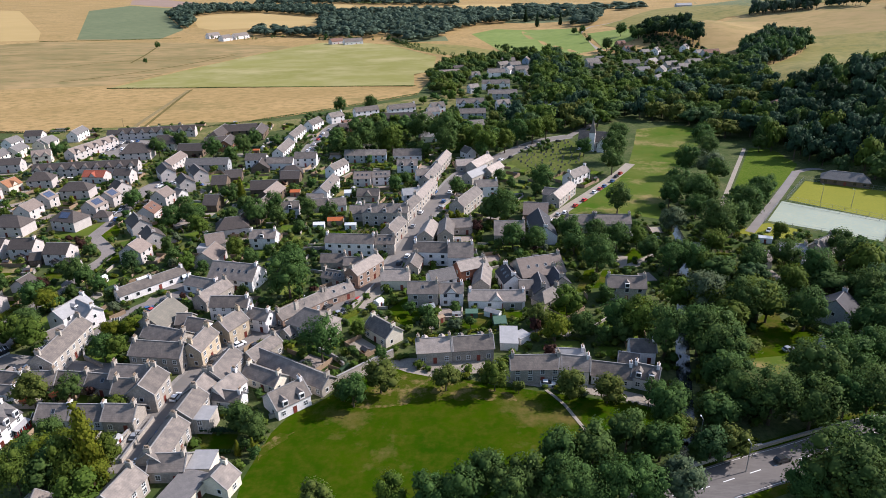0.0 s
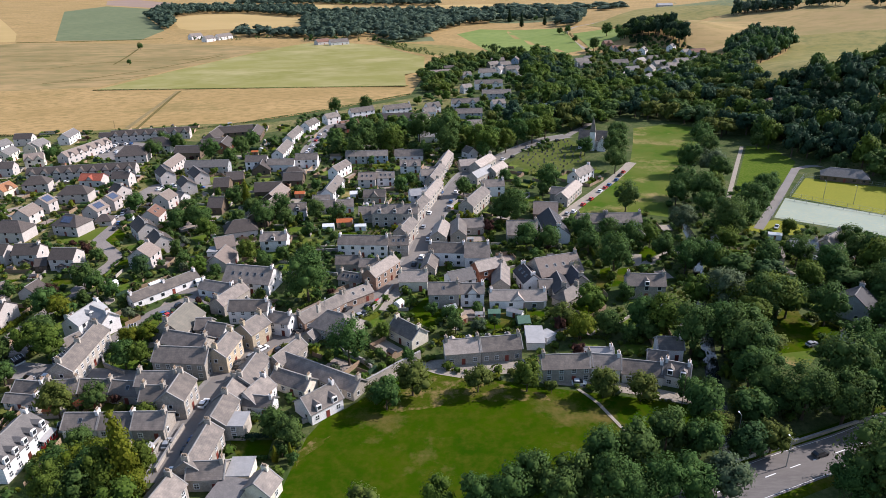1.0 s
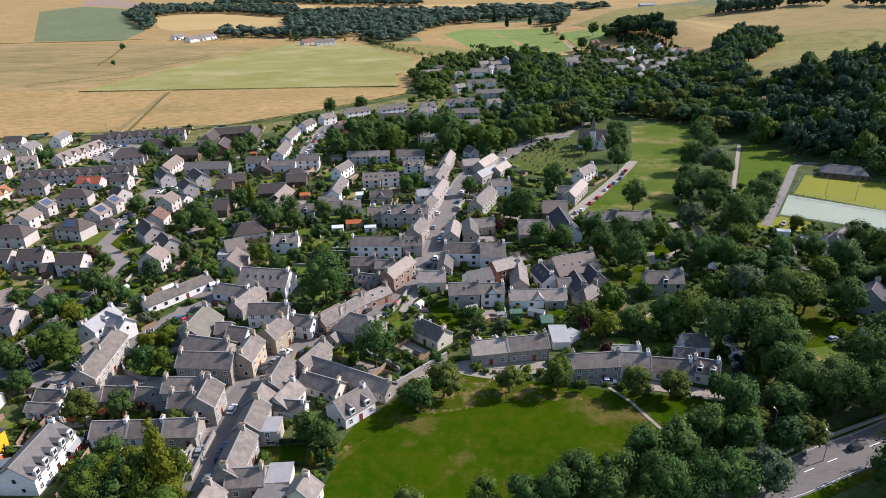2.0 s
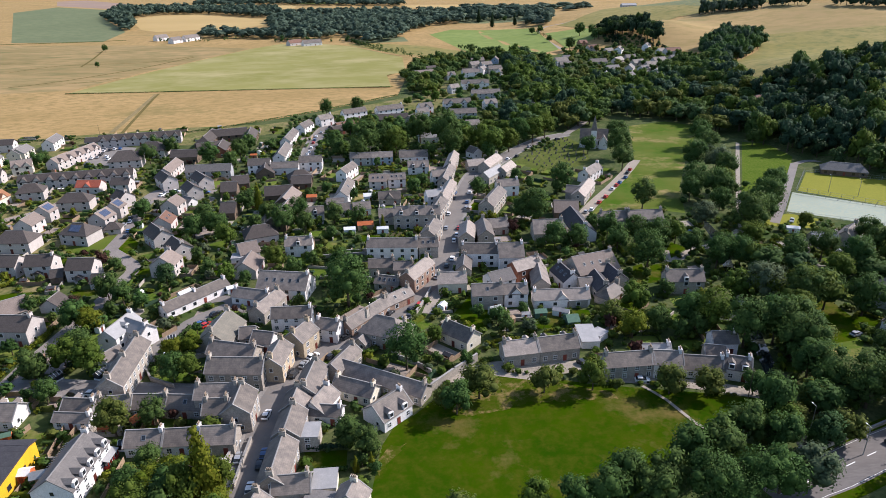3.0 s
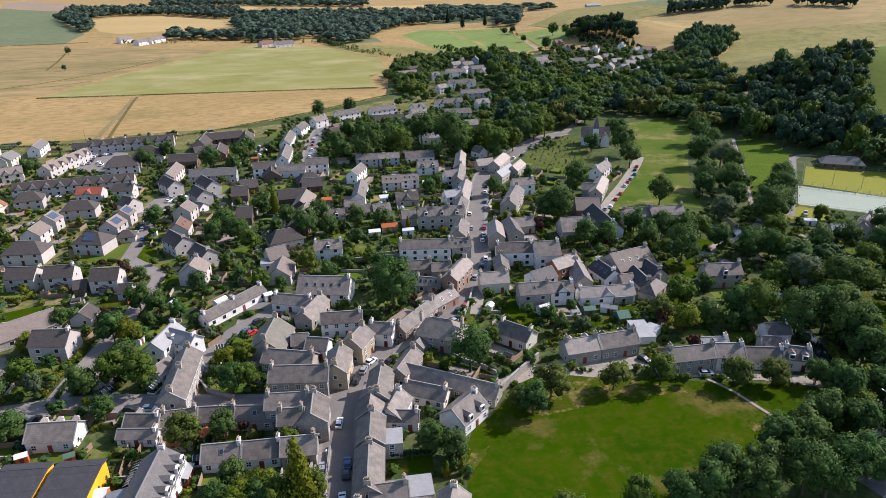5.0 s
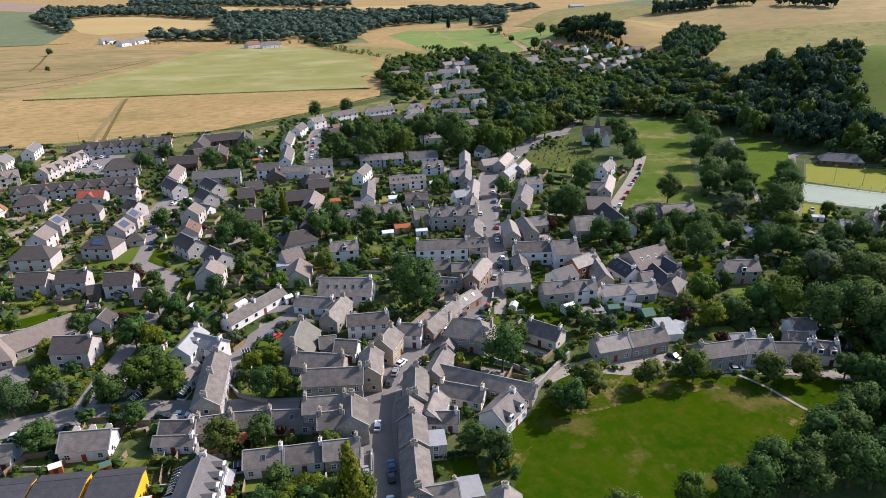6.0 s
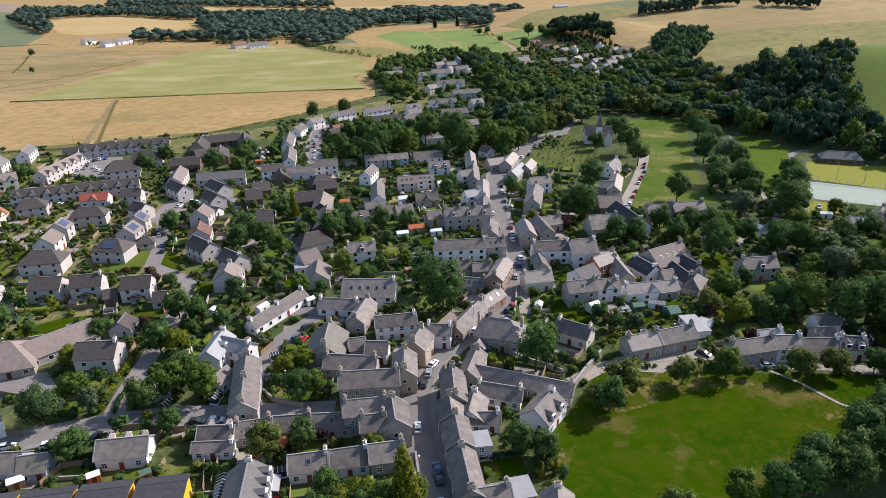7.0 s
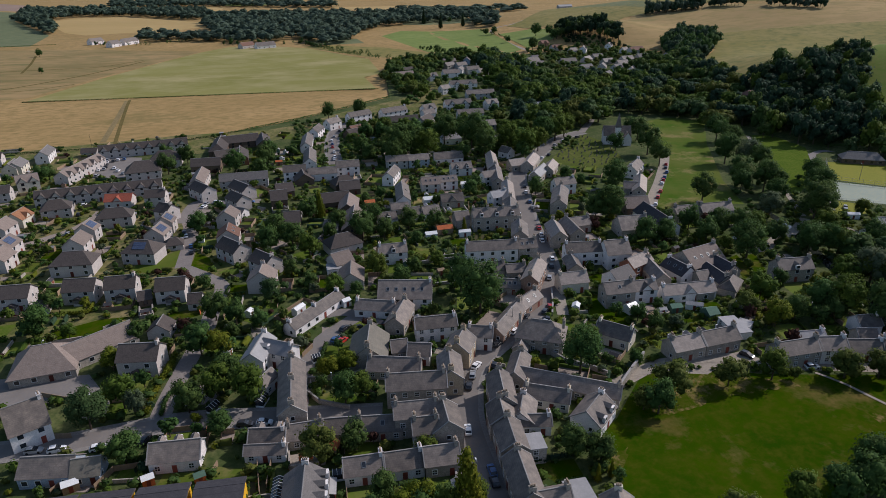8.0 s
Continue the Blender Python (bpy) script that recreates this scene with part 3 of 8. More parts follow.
        for k in (-0.4, 0.0, 0.4) if near else (-0.35, 0.35):
            part("chimney_pot", pot_mesh(), stack, pose(0, k, tall))
    # windows and doors
    dark = wall in ("timber", "brown") or (roof in ("brown", "tan") and wall == "cream")
    bars = near and wall in ("stone", "white", "tanstone", "redstone", "cream")
    for s in (-1, 1):
        ahead = math.sin(radians(rot + 90 * s)) < 0.35
        gap = 2.9 if near else 3.9 if y < 420 else 4.5 if y < 620 else 7.0
        count = max(1, int(length / gap))
        if not ahead:
            count = count // 2 if near else 0
        turn = 0 if s < 0 else 180
        for level in ((0.95, 3.45) if two else (0.95,)):
            if level > 3 and eaves < 4.7:
                level = eaves - 1.5
            for k in range(count):
                wx = (k + 0.5) / count * length - hx
                if level < 1 and count > 1 and k == count // 2 and ahead:
                    part("door", door_mesh(), ob, pose(wx, s * hy, 0.05, 0, 0, turn))
                    continue
                if eaves > 2.3:
                    add_window(ob, pose(wx, s * hy, level, 0, 0, turn), 1.05 if bars else 1.25, 1.25, near, bars, dark)
    if not flat and not hip and wall != "yellow":
        for e in (-1, 1):
            if math.sin(radians(rot)) * e > 0.5:
                continue
            for level in ((1.0, 3.5) if two else (1.0,)):
                add_window(ob, pose(e * hx, -hy * 0.35 if level < 2 else 0, level, 0, 0, 90 * e), 0.9, 1.1, near, False, dark)
    # dormers with small pitched roofs
    for k in range(dorm):
        dx = (k + 0.5) / dorm * length - hx
        turn = 0 if side < 0 else 180
        base = eaves + 0.35
        m = pose(dx, side * (hy - 0.6), base, 0, 0, turn)
        d = part("dormer", mesh("dormer", *gable_walls(1.5, 1.4, 1.35, 1.35), WALL["white"]), ob, m)
        depth = 1.35 / slope + 1.2
        v, f = joined(slab((-1.05, -0.25, 1.2), (0, -0.25, 2.0), (0, depth, 2.0), (-1.05, depth, 1.2), 0.1), slab((0, -0.25, 2.0), (1.05, -0.25, 1.2), (1.05, depth, 1.2), (0, depth, 2.0), 0.1),
                      box(-0.85, 0.0, -0.2, -0.78, depth * 0.7, 1.3), box(0.78, 0.0, -0.2, 0.85, depth * 0.7, 1.3), prism((-0.85, -0.05, 1.3), (0.85, -0.05, 1.3), (0, -0.05, 1.95), (-0.85, 0.02, 1.3), (0.85, 0.02, 1.3), (0, 0.02, 1.95)))
        part("dormer_roof", mesh("dormer_roof", v, f, tile), d, pose(0, 0, 0))
        frame_, pane, both = window_mesh(1.15, 1.1, True, dark)
        part("dormer_window", both, d, pose(0, -0.72, 0.12))
    # cross gables over the front
    for k in range(gab):
        gx = (k + 0.5) / gab * length - hx
        w = min(2.2, length / gab * 0.42)
        rise = min(top - 0.3, eaves + w * 1.05)
        depth = (rise - eaves) / slope
        yf = side * (hy + 0.12)
        yb = side * (hy - depth - 0.4)
        tri = prism((gx - w, yf, eaves - 0.2), (gx + w, yf, eaves - 0.2), (gx, yf, rise), (gx - w, yb, eaves - 0.2), (gx + w, yb, eaves - 0.2), (gx, yb, rise))
        cross = part("cross_gable", mesh("cross_gable", *tri, WALL[wall]), ob)
        yo = yf + side * 0.25
        l1 = [(gx - w - 0.3, yo, eaves - 0.35), (gx, yo, rise + 0.14), (gx, yb, rise + 0.14), (gx - w - 0.3, yb, eaves - 0.35)]
        l2 = [(gx, yo, rise + 0.14), (gx + w + 0.3, yo, eaves - 0.35), (gx + w + 0.3, yb, eaves - 0.35), (gx, yb, rise + 0.14)]
        if side > 0:
            l1, l2 = [l1[i] for i in (3, 2, 1, 0)], [l2[i] for i in (3, 2, 1, 0)]
        part("gable_roof", mesh("gable_roof", *joined(slab(*l1, 0.12), slab(*l2, 0.12)), tile), cross)
    # skylights and solar panels lie on the slope
    ang = math.degrees(math.atan(slope))

    def on_slope(px, up, s):
        yy = s * hy * (1 - up)
        return pose(px, yy, eaves + hy * slope * up + 0.17, 0, 0, 0 if s < 0 else 180) @ pose(0, 0, 0, ang, 0, 0)

    for k in range(sky):
        sx = (k + 0.5) / sky * length * 0.8 - hx * 0.8
        if "skylight" not in CACHE:
            v, f = joined(box(-0.5, -0.65, 0, 0.5, 0.65, 0.09))
            v2, f2 = box(-0.4, -0.55, 0.0, 0.4, 0.55, 0.1)
            CACHE["skylight"] = mesh("skylight", *joined((v, f), (v2, f2)), [METAL, GLASS], [0] * 6 + [1] * 6)
        part("skylight", CACHE["skylight"], ob, on_slope(sx, 0.5, side))
    if solar:
        if "solar" not in CACHE:
            pieces = [box(-0.48 + i * 1.02, -0.8 + j * 1.65, 0.06, 0.48 + i * 1.02, 0.8 + j * 1.65, 0.11) for i in range(-2, 3) for j in (0, 1)]
            CACHE["solar"] = mesh("solar_panel", *joined(*pieces), SOLAR)
        part("solar_panel", CACHE["solar"], ob, on_slope(0, 0.38, solar), label="dark blue solar panels")
    if porch:
        s = -1
        v, f = joined(prism((-1.9, -hy - 1.5, 2.3), (1.9, -hy - 1.5, 2.3), (0, -hy - 1.5, 3.3), (-1.9, -hy, 2.3), (1.9, -hy, 2.3), (0, -hy, 3.3)))
        p = part("porch", mesh("porch", *joined(box(-1.6, -hy - 1.3, 0, -1.45, -hy, 2.3), box(1.45, -hy - 1.3, 0, 1.6, -hy, 2.3), box(-1.6, -hy - 1.3, 0, 1.6, -hy - 1.2, 0.8)), WALL[wall]), ob)
        part("porch_roof", mesh("porch_roof", v, f, tile), p)
    return ob


def shed(x, y, rot, w, d, tall, mat, roof, label):
    ob = thing("shed", x, y, height(x, y), rot, label, "shed", "garden sheds")
    part("wall", mesh("wall", *gable_walls(w, d, tall, tall + d * 0.28), mat), ob)
    for s in (-1, 1):
        quad = [(-w / 2 - 0.12, s * (d / 2 + 0.15), tall + 0.0), (w / 2 + 0.12, s * (d / 2 + 0.15), tall + 0.0), (w / 2 + 0.12, 0, tall + d * 0.28 + 0.1), (-w / 2 - 0.12, 0, tall + d * 0.28 + 0.1)]
        part("roof_slope", mesh("roof_slope", *slab(*(quad if s < 0 else [quad[1], quad[0], quad[3], quad[2]]), 0.07), roof), ob)
    part("door", door_mesh(), ob, pose(0, -d / 2, 0.02) @ Matrix.Diagonal((0.8, 1, 0.85, 1)), "plain boarded door")
    return ob


def clear(x, y, gap):
    """Whether no building or road lies within gap of a place; looks only at the cells round it."""
    if CELLS.get("n") != len(TAKEN):
        CELLS.clear()
        CELLS["n"] = len(TAKEN)
        for a, b, r in TAKEN:
            CELLS.setdefault((int(a // 20), int(b // 20)), []).append((a, b, r))
    i, j = int(x // 20), int(y // 20)
    return not any((x - a) ** 2 + (y - b) ** 2 < (r + gap) ** 2 for u in (-1, 0, 1) for v in (-1, 0, 1) for a, b, r in CELLS.get((i + u, j + v), ()))


def free(x, y, gap):
    return clear(x, y, gap) and not any(inside(x, y, lawn) for lawn in OPEN)


USED = set()
HOMES = [(-262, 250), (-205, 160), (-190, 118), (-95, 118), (-50, 150), (-20, 175), (30, 175), (45, 205), (40, 262), (20, 300), (25, 350), (-5, 420), (-110, 430), (-255, 430)]


def fill_cells(corners):
    """Note the ground under a four-cornered plot as laid out."""
    a, b, c, d = (Vector(p) for p in corners)
    n, m = int((b - a).length / 1.2) + 2, int((d - a).length / 1.2) + 2
    for i in range(n + 1):
        for j in range(m + 1):
            p = a.lerp(b, i / n).lerp(d.lerp(c, i / n), j / m)
            USED.add((int(p.x // 1.5), int(p.y // 1.5)))


def back_gardens():
    """Long plots that run on behind and beside the houses: lawns, beds, yards, with clipped hedges, board fences and low walls between them."""
    rng = random.Random(77)
    grounds, rows, boards, walls, bushes, count = {}, {}, [], [], {}, [0]
    houses = [h for h in PLOTS if h[1] < 480]

    def lay(spot, w, dp, hut, rot):
        tests = [spot(w * i / 4, dp * j / 3) for i in range(5) for j in range(4)]
        if any((int(p[0] // 1.5), int(p[1] // 1.5)) in USED for p in tests) or not all(free(*p, 0.1) for p in tests[::2]):
            return
        e = 0.3
        corners = [spot(e, e), spot(w - e, e), spot(w - e, dp - e), spot(e, dp - e)]
        fill_cells([spot(0.2, 0.2), spot(w - 0.2, 0.2), spot(w - 0.2, dp - 0.2), spot(0.2, dp - 0.2)])
        mat = rng.choice(["lawn3", "lawn3", "lawn3", "lawn2", "lawn2", "park", "bed", "bed", "paving", "gravel"])
        if (corners[1][0] - corners[0][0]) * (corners[3][1] - corners[0][1]) < (corners[1][1] - corners[0][1]) * (corners[3][0] - corners[0][0]):
            corners.reverse()
        count[0] += 1
        lift = 0.046 + 0.0006 * (count[0] % 9)
        grounds.setdefault(mat, []).append(([(a, b, height(a, b) + lift) for a, b in corners], [(0, 1, 2, 3)]))
        if mat == "bed":
            for k in range(3):
                for q in range(5):
                    t = (q + 0.5) / 5
                    p = Vector(corners[0]).lerp(Vector(corners[1]), t).lerp(Vector(corners[3]).lerp(Vector(corners[2]), t), (k + 0.5) / 3)
                    bushes.setdefault(rng.choice("ddlog"), []).append((p.x, p.y, height(p.x, p.y) - 0.1, rng.uniform(0.35, 0.8), rng.uniform(0.6, 1.3), rng.uniform(0, 6)))
        edges = [(corners[k], corners[(k + 1) % 4]) for k in range(4)]
        for a, b in rng.sample(edges, rng.choice((1, 2, 2, 3))):
            kind = rng.random()
            a, b = Vector((*a, height(*a))), Vector((*b, height(*b)))
            side = (b - a).cross(Vector((0, 0, 1))).normalized()
            if kind < 0.5:
                rows.setdefault(rng.choice("ddblgo"), []).append((a, b, rng.uniform(0.9, 2.0), rng.uniform(0.35, 0.65)))
                continue
            half, tall, made = (0.04, rng.uniform(1.1, 1.8), boards) if kind < 0.8 else (0.16, 1.1, walls)
            q = [a - side * half, b - side * half, b + side * half, a + side * half]
            made.append(([tuple(p) for p in q] + [(p.x, p.y, p.z + tall) for p in q], [(3, 2, 1, 0), (4, 5, 6, 7), (0, 1, 5, 4), (1, 2, 6, 5), (2, 3, 7, 6), (3, 0, 4, 7)]))
        for _ in range(rng.randint(0, 3)):
            a, b = rng.choice(edges)
            p = Vector(a).lerp(Vector(b), rng.random())
            r = rng.uniform(0.7, 1.9)
            bushes.setdefault(rng.choice("ddbllgowr"), []).append((p.x, p.y, height(p.x, p.y) - 0.1, r, 2 * r * rng.uniform(0.8, 1.3), rng.uniform(0, 6)))
        if hut and rng.random() < 0.12 and w > 5:
            k = rng.random()
            shed(*spot(w - 2.2, dp - 1.8), rot + rng.choice((0, 90)), 2.6, 1.9, 1.9, FENCE if k < 0.6 else WHITE if k < 0.75 else GREENPAINT, ROOF["dark"] if k < 0.5 else ROOF["pale"], "small timber garden shed with a felt roof")

    for level in range(4):
        for x, y, rot, length, width, wall in houses:
            m = pose(x, y, 0, 0, 0, rot)
            shares = max(1, round(length / 9.0))
            wide = length / shares
            for s in (-1, 1, 2, -2):
                for share in range(shares):
                    if abs(s) == 1:
                        u0, v0 = -length / 2 + share * wide, width / 2 + 0.8 + level * 8.5
                        lay(lambda u, v: (m @ Vector((u0 + u, s * (v0 + v), 0))).to_2d()[:], wide, rng.uniform(6.0, 10.0), True, rot)
                    elif share == 0 and level < 3:
                        v0 = length / 2 + 0.8 + level * 7.5
                        lay(lambda u, v: (m @ Vector((s / 2 * (v0 + v), -width / 2 + u, 0))).to_2d()[:], width, rng.uniform(5.0, 8.0), False, rot)
    # what is left between them
    for i in range(72):
        for j in range(70):
            x, y = -262 + 4.6 * i, 118 + 4.6 * j
            if (int(x // 1.5), int(y // 1.5)) in USED or not inside(x, y, HOMES):
                continue
            rot = min(houses, key=lambda h: (h[0] - x) ** 2 + (h[1] - y) ** 2)[2]
            m = pose(x, y, 0, 0, 0, rot)
            wide = rng.uniform(3.6, 6.0)
            lay(lambda u, v: (m @ Vector((u - wide / 2, v - 2.2, 0))).to_2d()[:], wide, 4.6, False, rot)
    says = {"lawn3": "small mown lawns of the house plots", "lawn2": "bright green small garden lawns", "park": "dry yellowed small garden lawns", "bed": "dark dug soil of the garden beds", "paving": "pinkish paved yards beside houses", "gravel": "pale gravel yards beside houses"}
    for mat in sorted(grounds):
        tagged(new("garden_grounds", mesh("garden_grounds", *joined(*grounds[mat]), GROUND[mat])), says[mat], "garden ground", kind="stuff")
    for k in sorted(rows):
        hedge_rows(rows[k], rng.randrange(9999), k)
    tagged(new("board_fences", mesh("board_fences", *joined(*boards), FENCE)), "weathered board fences between the garden plots", "fences", kind="stuff")
    tagged(new("garden_walls", mesh("garden_walls", *joined(*walls), WALL["stone"])), "low grey rubble walls between the garden plots", "walls", kind="stuff")
    for k in sorted(bushes):
        cover("garden_bushes", bushes[k], LEAF[k], "bushes along the edges of the garden plots", "bushes", "bush")


def hedge_rows(rows, seed, kind):
    """Clipped hedges: an uneven solid core under a skin of small leaf clumps."""
    rng = np.random.default_rng(seed)
    verts, faces, normals = [], [], []
    for a, b, tall, half in rows:
        n = max(2, int((b - a).length / 1.3))
        side = (b - a).cross(Vector((0, 0, 1))).normalized()
        i0 = len(verts)
        for k in range(n + 1):
            p = a.lerp(b, k / n)
            w, h = half * rng.uniform(0.8, 1.15), tall * rng.uniform(0.88, 1.1)
            for u, z in ((-w, 0), (-w * 0.92, h * 0.85), (0, h), (w * 0.92, h * 0.85), (w, 0)):
                q = p + side * u
                verts.append((q.x, q.y, p.z + z))
                normals.append(tuple((side * u / w + Vector((0, 0, 0.2 + z / h))).normalized()))
        faces += [(i0 + 5 * k + 1 + j, i0 + 5 * k + 6 + j, i0 + 5 * k + 5 + j, i0 + 5 * k + j) for k in range(n) for j in range(4)]
        for _ in range(int((b - a).length * 5)):
            p = a.lerp(b, rng.uniform()) + side * rng.uniform(-half, half)
            z = tall * rng.uniform(0.35, 1.08)
            u, w = Vector(rng.normal(size=3)) * 0.16, Vector(rng.normal(size=3)) * 0.16
            if w.cross(u).z < 0:
                u, w = w, u
            i = len(verts)
            c = Vector((p.x, p.y, p.z + z))
            verts += [tuple(c - u), tuple(c + w), tuple(c + u), tuple(c - w)]
            normals += [tuple((side * float(rng.normal()) * 0.4 + Vector((0, 0, 1))).normalized())] * 4
            faces.append((i, i + 1, i + 2, i + 3))
    tagged(new("plot_hedges", leaf_mesh("plot_hedges", verts, faces, normals, LEAF[kind])), "clipped green hedges between the garden plots", "hedges", kind="stuff")


def gardens():
    """A lawn or yard behind and before each house where there is room, with its hedge, fence or wall."""
    rng = random.Random(5)
    blocked, small = [], {}
    for x, y, rot, length, width, wall in list(PLOTS):
        if y > 430 or length > 26:
            continue
        for s in (-1, 1):
            deep = rng.uniform(5.5, 10.5)
            wide = min(length * 0.95, 15.0)
            m = pose(x, y, 0, 0, 0, rot)
            spot = lambda u, v: (m @ Vector((u, s * (width / 2 + v), 0))).to_2d()[:]
            tests = [spot(u, v) for u in (-wide * 0.35, 0, wide * 0.35) for v in (2.6, deep * 0.55, deep * 0.95)]
            if not all(free(*p, -0.6) for p in tests) or any((p[0] - a) ** 2 + (p[1] - b) ** 2 < 16 for p in tests for a, b in blocked):
                continue
            blocked += tests
            fill_cells([spot(-wide / 2, 1.0), spot(wide / 2, 1.0), spot(wide / 2, deep + 0.6), spot(-wide / 2, deep + 0.6)])
            corners = [spot(-wide / 2, 1.4), spot(wide / 2, 1.4), spot(wide / 2, deep), spot(-wide / 2, deep)]
            mat = rng.choice(["lawn", "lawn", "park", "lawn2", "lawn2", "gravel", "paving"])
            OPEN_BEFORE = len(OPEN)
            patch("garden_plot", corners, mat, 0.03, {"lawn": "mown green garden lawn", "park": "dry yellowed garden lawn", "lawn2": "bright green garden lawn", "gravel": "pale gravel garden yard", "paving": "paved garden terrace beside house"}[mat], "grass" if mat in ("lawn", "park", "lawn2") else "paving")
            del OPEN[OPEN_BEFORE:]
            far = [corners[1], corners[2], corners[3], corners[0]]
            kind = rng.choice(["hedge", "hedge", "hedge", "fence", "fence", "wall"])
            if kind == "hedge":
                hedge(far[:3] if rng.random() < 0.5 else far[1:], rng.uniform(1.2, 2.2), 1.2, rng.randrange(9999), "clipped green garden hedge round a lawn", rng.choice("ddlg"), "garden_hedge")
            elif kind == "fence":
                garden_wall(far, 1.6, 0.1, FENCE, "weathered timber board fence round a garden", "fence", "fence")
            else:
                garden_wall(far, 1.3, 0.4, WALL["stone"], "low grey stone wall round a garden", coped=False)
            if rng.random() < 0.45 and deep > 6:
                p = spot(rng.choice((-1, 1)) * (wide / 2 - 1.8), deep - 1.6)
                k = rng.random()
                shed(*p, rot + rng.choice((0, 90)), 2.6, 1.9, 1.9, FENCE if k < 0.6 else WHITE if k < 0.8 else GREENPAINT, ROOF["dark"] if k < 0.5 else ROOF["pale"], "small timber garden shed with a felt roof")
            for _ in range(rng.randint(0, 2)):
                p = spot(rng.uniform(-wide / 2, wide / 2), rng.uniform(deep * 0.5, deep))
                r = rng.uniform(1.2, 2.6)
                small.setdefault(rng.choice("dddllgowr"), []).append((*p, 0.0, r, 2 * r * rng.uniform(0.95, 1.5), rng.uniform(0, 6)))

    for k in sorted(small):
        cover("garden_trees", small[k], LEAF[k], "small mixed green garden trees between the houses", "trees", "garden", True)


# ---- trees ----
def leaf_cloud(rng, lobes, leaf, per, squash=0.85, core=0.8, mid=None):
    """Many small tilted leaf clumps over a set of rounded lobes, and rounded cores inside them; normals follow the lobes."""
    verts, faces, normals = [], [], []
    mid = np.array(mid if mid is not None else np.mean([l[:3] for l in lobes], axis=0))
    for cx, cy, cz, r in lobes:
        n = max(6, int(per * r * r))
        d = rng.normal(size=(n, 3))
        d /= np.linalg.norm(d, axis=1)[:, None]
        d[:, 2] = np.where(d[:, 2] < -0.45, -d[:, 2], d[:, 2])
        where = np.array([cx, cy, cz]) + d * np.array([r, r, r * squash]) * rng.uniform(0.66, 1.12, (n, 1))
        tilt = d + rng.normal(scale=0.4, size=(n, 3)) + np.array([0, 0, 0.25])
        tilt /= np.linalg.norm(tilt, axis=1)[:, None]
        a = np.cross(tilt, rng.normal(size=(n, 3)))
        a /= np.linalg.norm(a, axis=1)[:, None] + 1e-9
        b = np.cross(tilt, a)
        s = leaf * rng.uniform(0.6, 1.5, (n, 1))
        u, w = a * s, b * s * 0.75
        quad = np.stack([where - u - w * 0.4, where + u * 0.2 - w, where + u + w * 0.3, where - u * 0.1 + w + tilt * s * 0.25], axis=1)
        out = where - mid
        out /= np.linalg.norm(out, axis=1)[:, None] + 1e-9
        way = 0.34 * d + 0.64 * out + rng.normal(scale=0.17, size=(n, 3))
        way /= np.linalg.norm(way, axis=1)[:, None]
        i = len(verts)
        verts.extend(map(tuple, quad.reshape(-1, 3)))
        normals.extend(map(tuple, np.repeat(way, 4, axis=0)))
        faces.extend((i + 4 * k, i + 4 * k + 1, i + 4 * k + 2, i + 4 * k + 3) for k in range(n))
    for cx, cy, cz, r in lobes[:16]:
        i = len(verts)
        for h, w in [(-0.75, 0.55), (0.0, 1.0), (0.7, 0.66)]:
            for k in range(6):
                t = k * math.pi / 3 + h
                j = core * r * rng.uniform(0.85, 1.08)
                verts.append((cx + j * w * math.cos(t), cy + j * w * math.sin(t), cz + j * h * squash))
                normals.append((math.cos(t) * w, math.sin(t) * w, h))
        verts += [(cx, cy, cz + core * r * squash), (cx, cy, cz - core * r * squash * 0.9)]
        normals += [(0, 0, 1), (0, 0, -1)]
        for q in range(2):
            faces += [(i + 6 * q + k, i + 6 * q + (k + 1) % 6, i + 6 * q + 6 + (k + 1) % 6, i + 6 * q + 6 + k) for k in range(6)]
        faces += [(i + 12 + k, i + 12 + (k + 1) % 6, i + 18) for k in range(6)] + [(i + (k + 1) % 6, i + k, i + 19) for k in range(6)]
    return verts, faces, normals


def leaf_mesh(name, verts, faces, normals, mat):
    me = mesh(name, verts, faces, mat)
    me.polygons.foreach_set("use_smooth", [True] * len(faces))
    n = np.array(normals)
    me.normals_split_custom_set_from_vertices((n / np.linalg.norm(n, axis=1)[:, None]).tolist())
    return me


def crown_lobes(rng, count, radius, tall, base, fine=False, full=False):
    """Lobes filling a rounded, uneven crown of that radius between base and tall."""
    mid, half = (base + tall) / 2, (tall - base) / 2
    lobes = [(0, 0, mid, radius * 0.7)]
    for k in range(count):
        t = k * 2.399 + rng.uniform(-0.4, 0.4)
        h = rng.uniform(-0.75, 0.9)
        w = math.sqrt(max(0.05, 1 - h * h)) * radius * rng.uniform(0.5, 0.74)
        size = rng.uniform(0.24, 0.38) if fine else rng.uniform(0.34, 0.52) if full else rng.uniform(0.26, 0.44)
        lobes.append((w * math.cos(t), w * math.sin(t), mid + h * half * 0.72, radius * size))
    return lobes


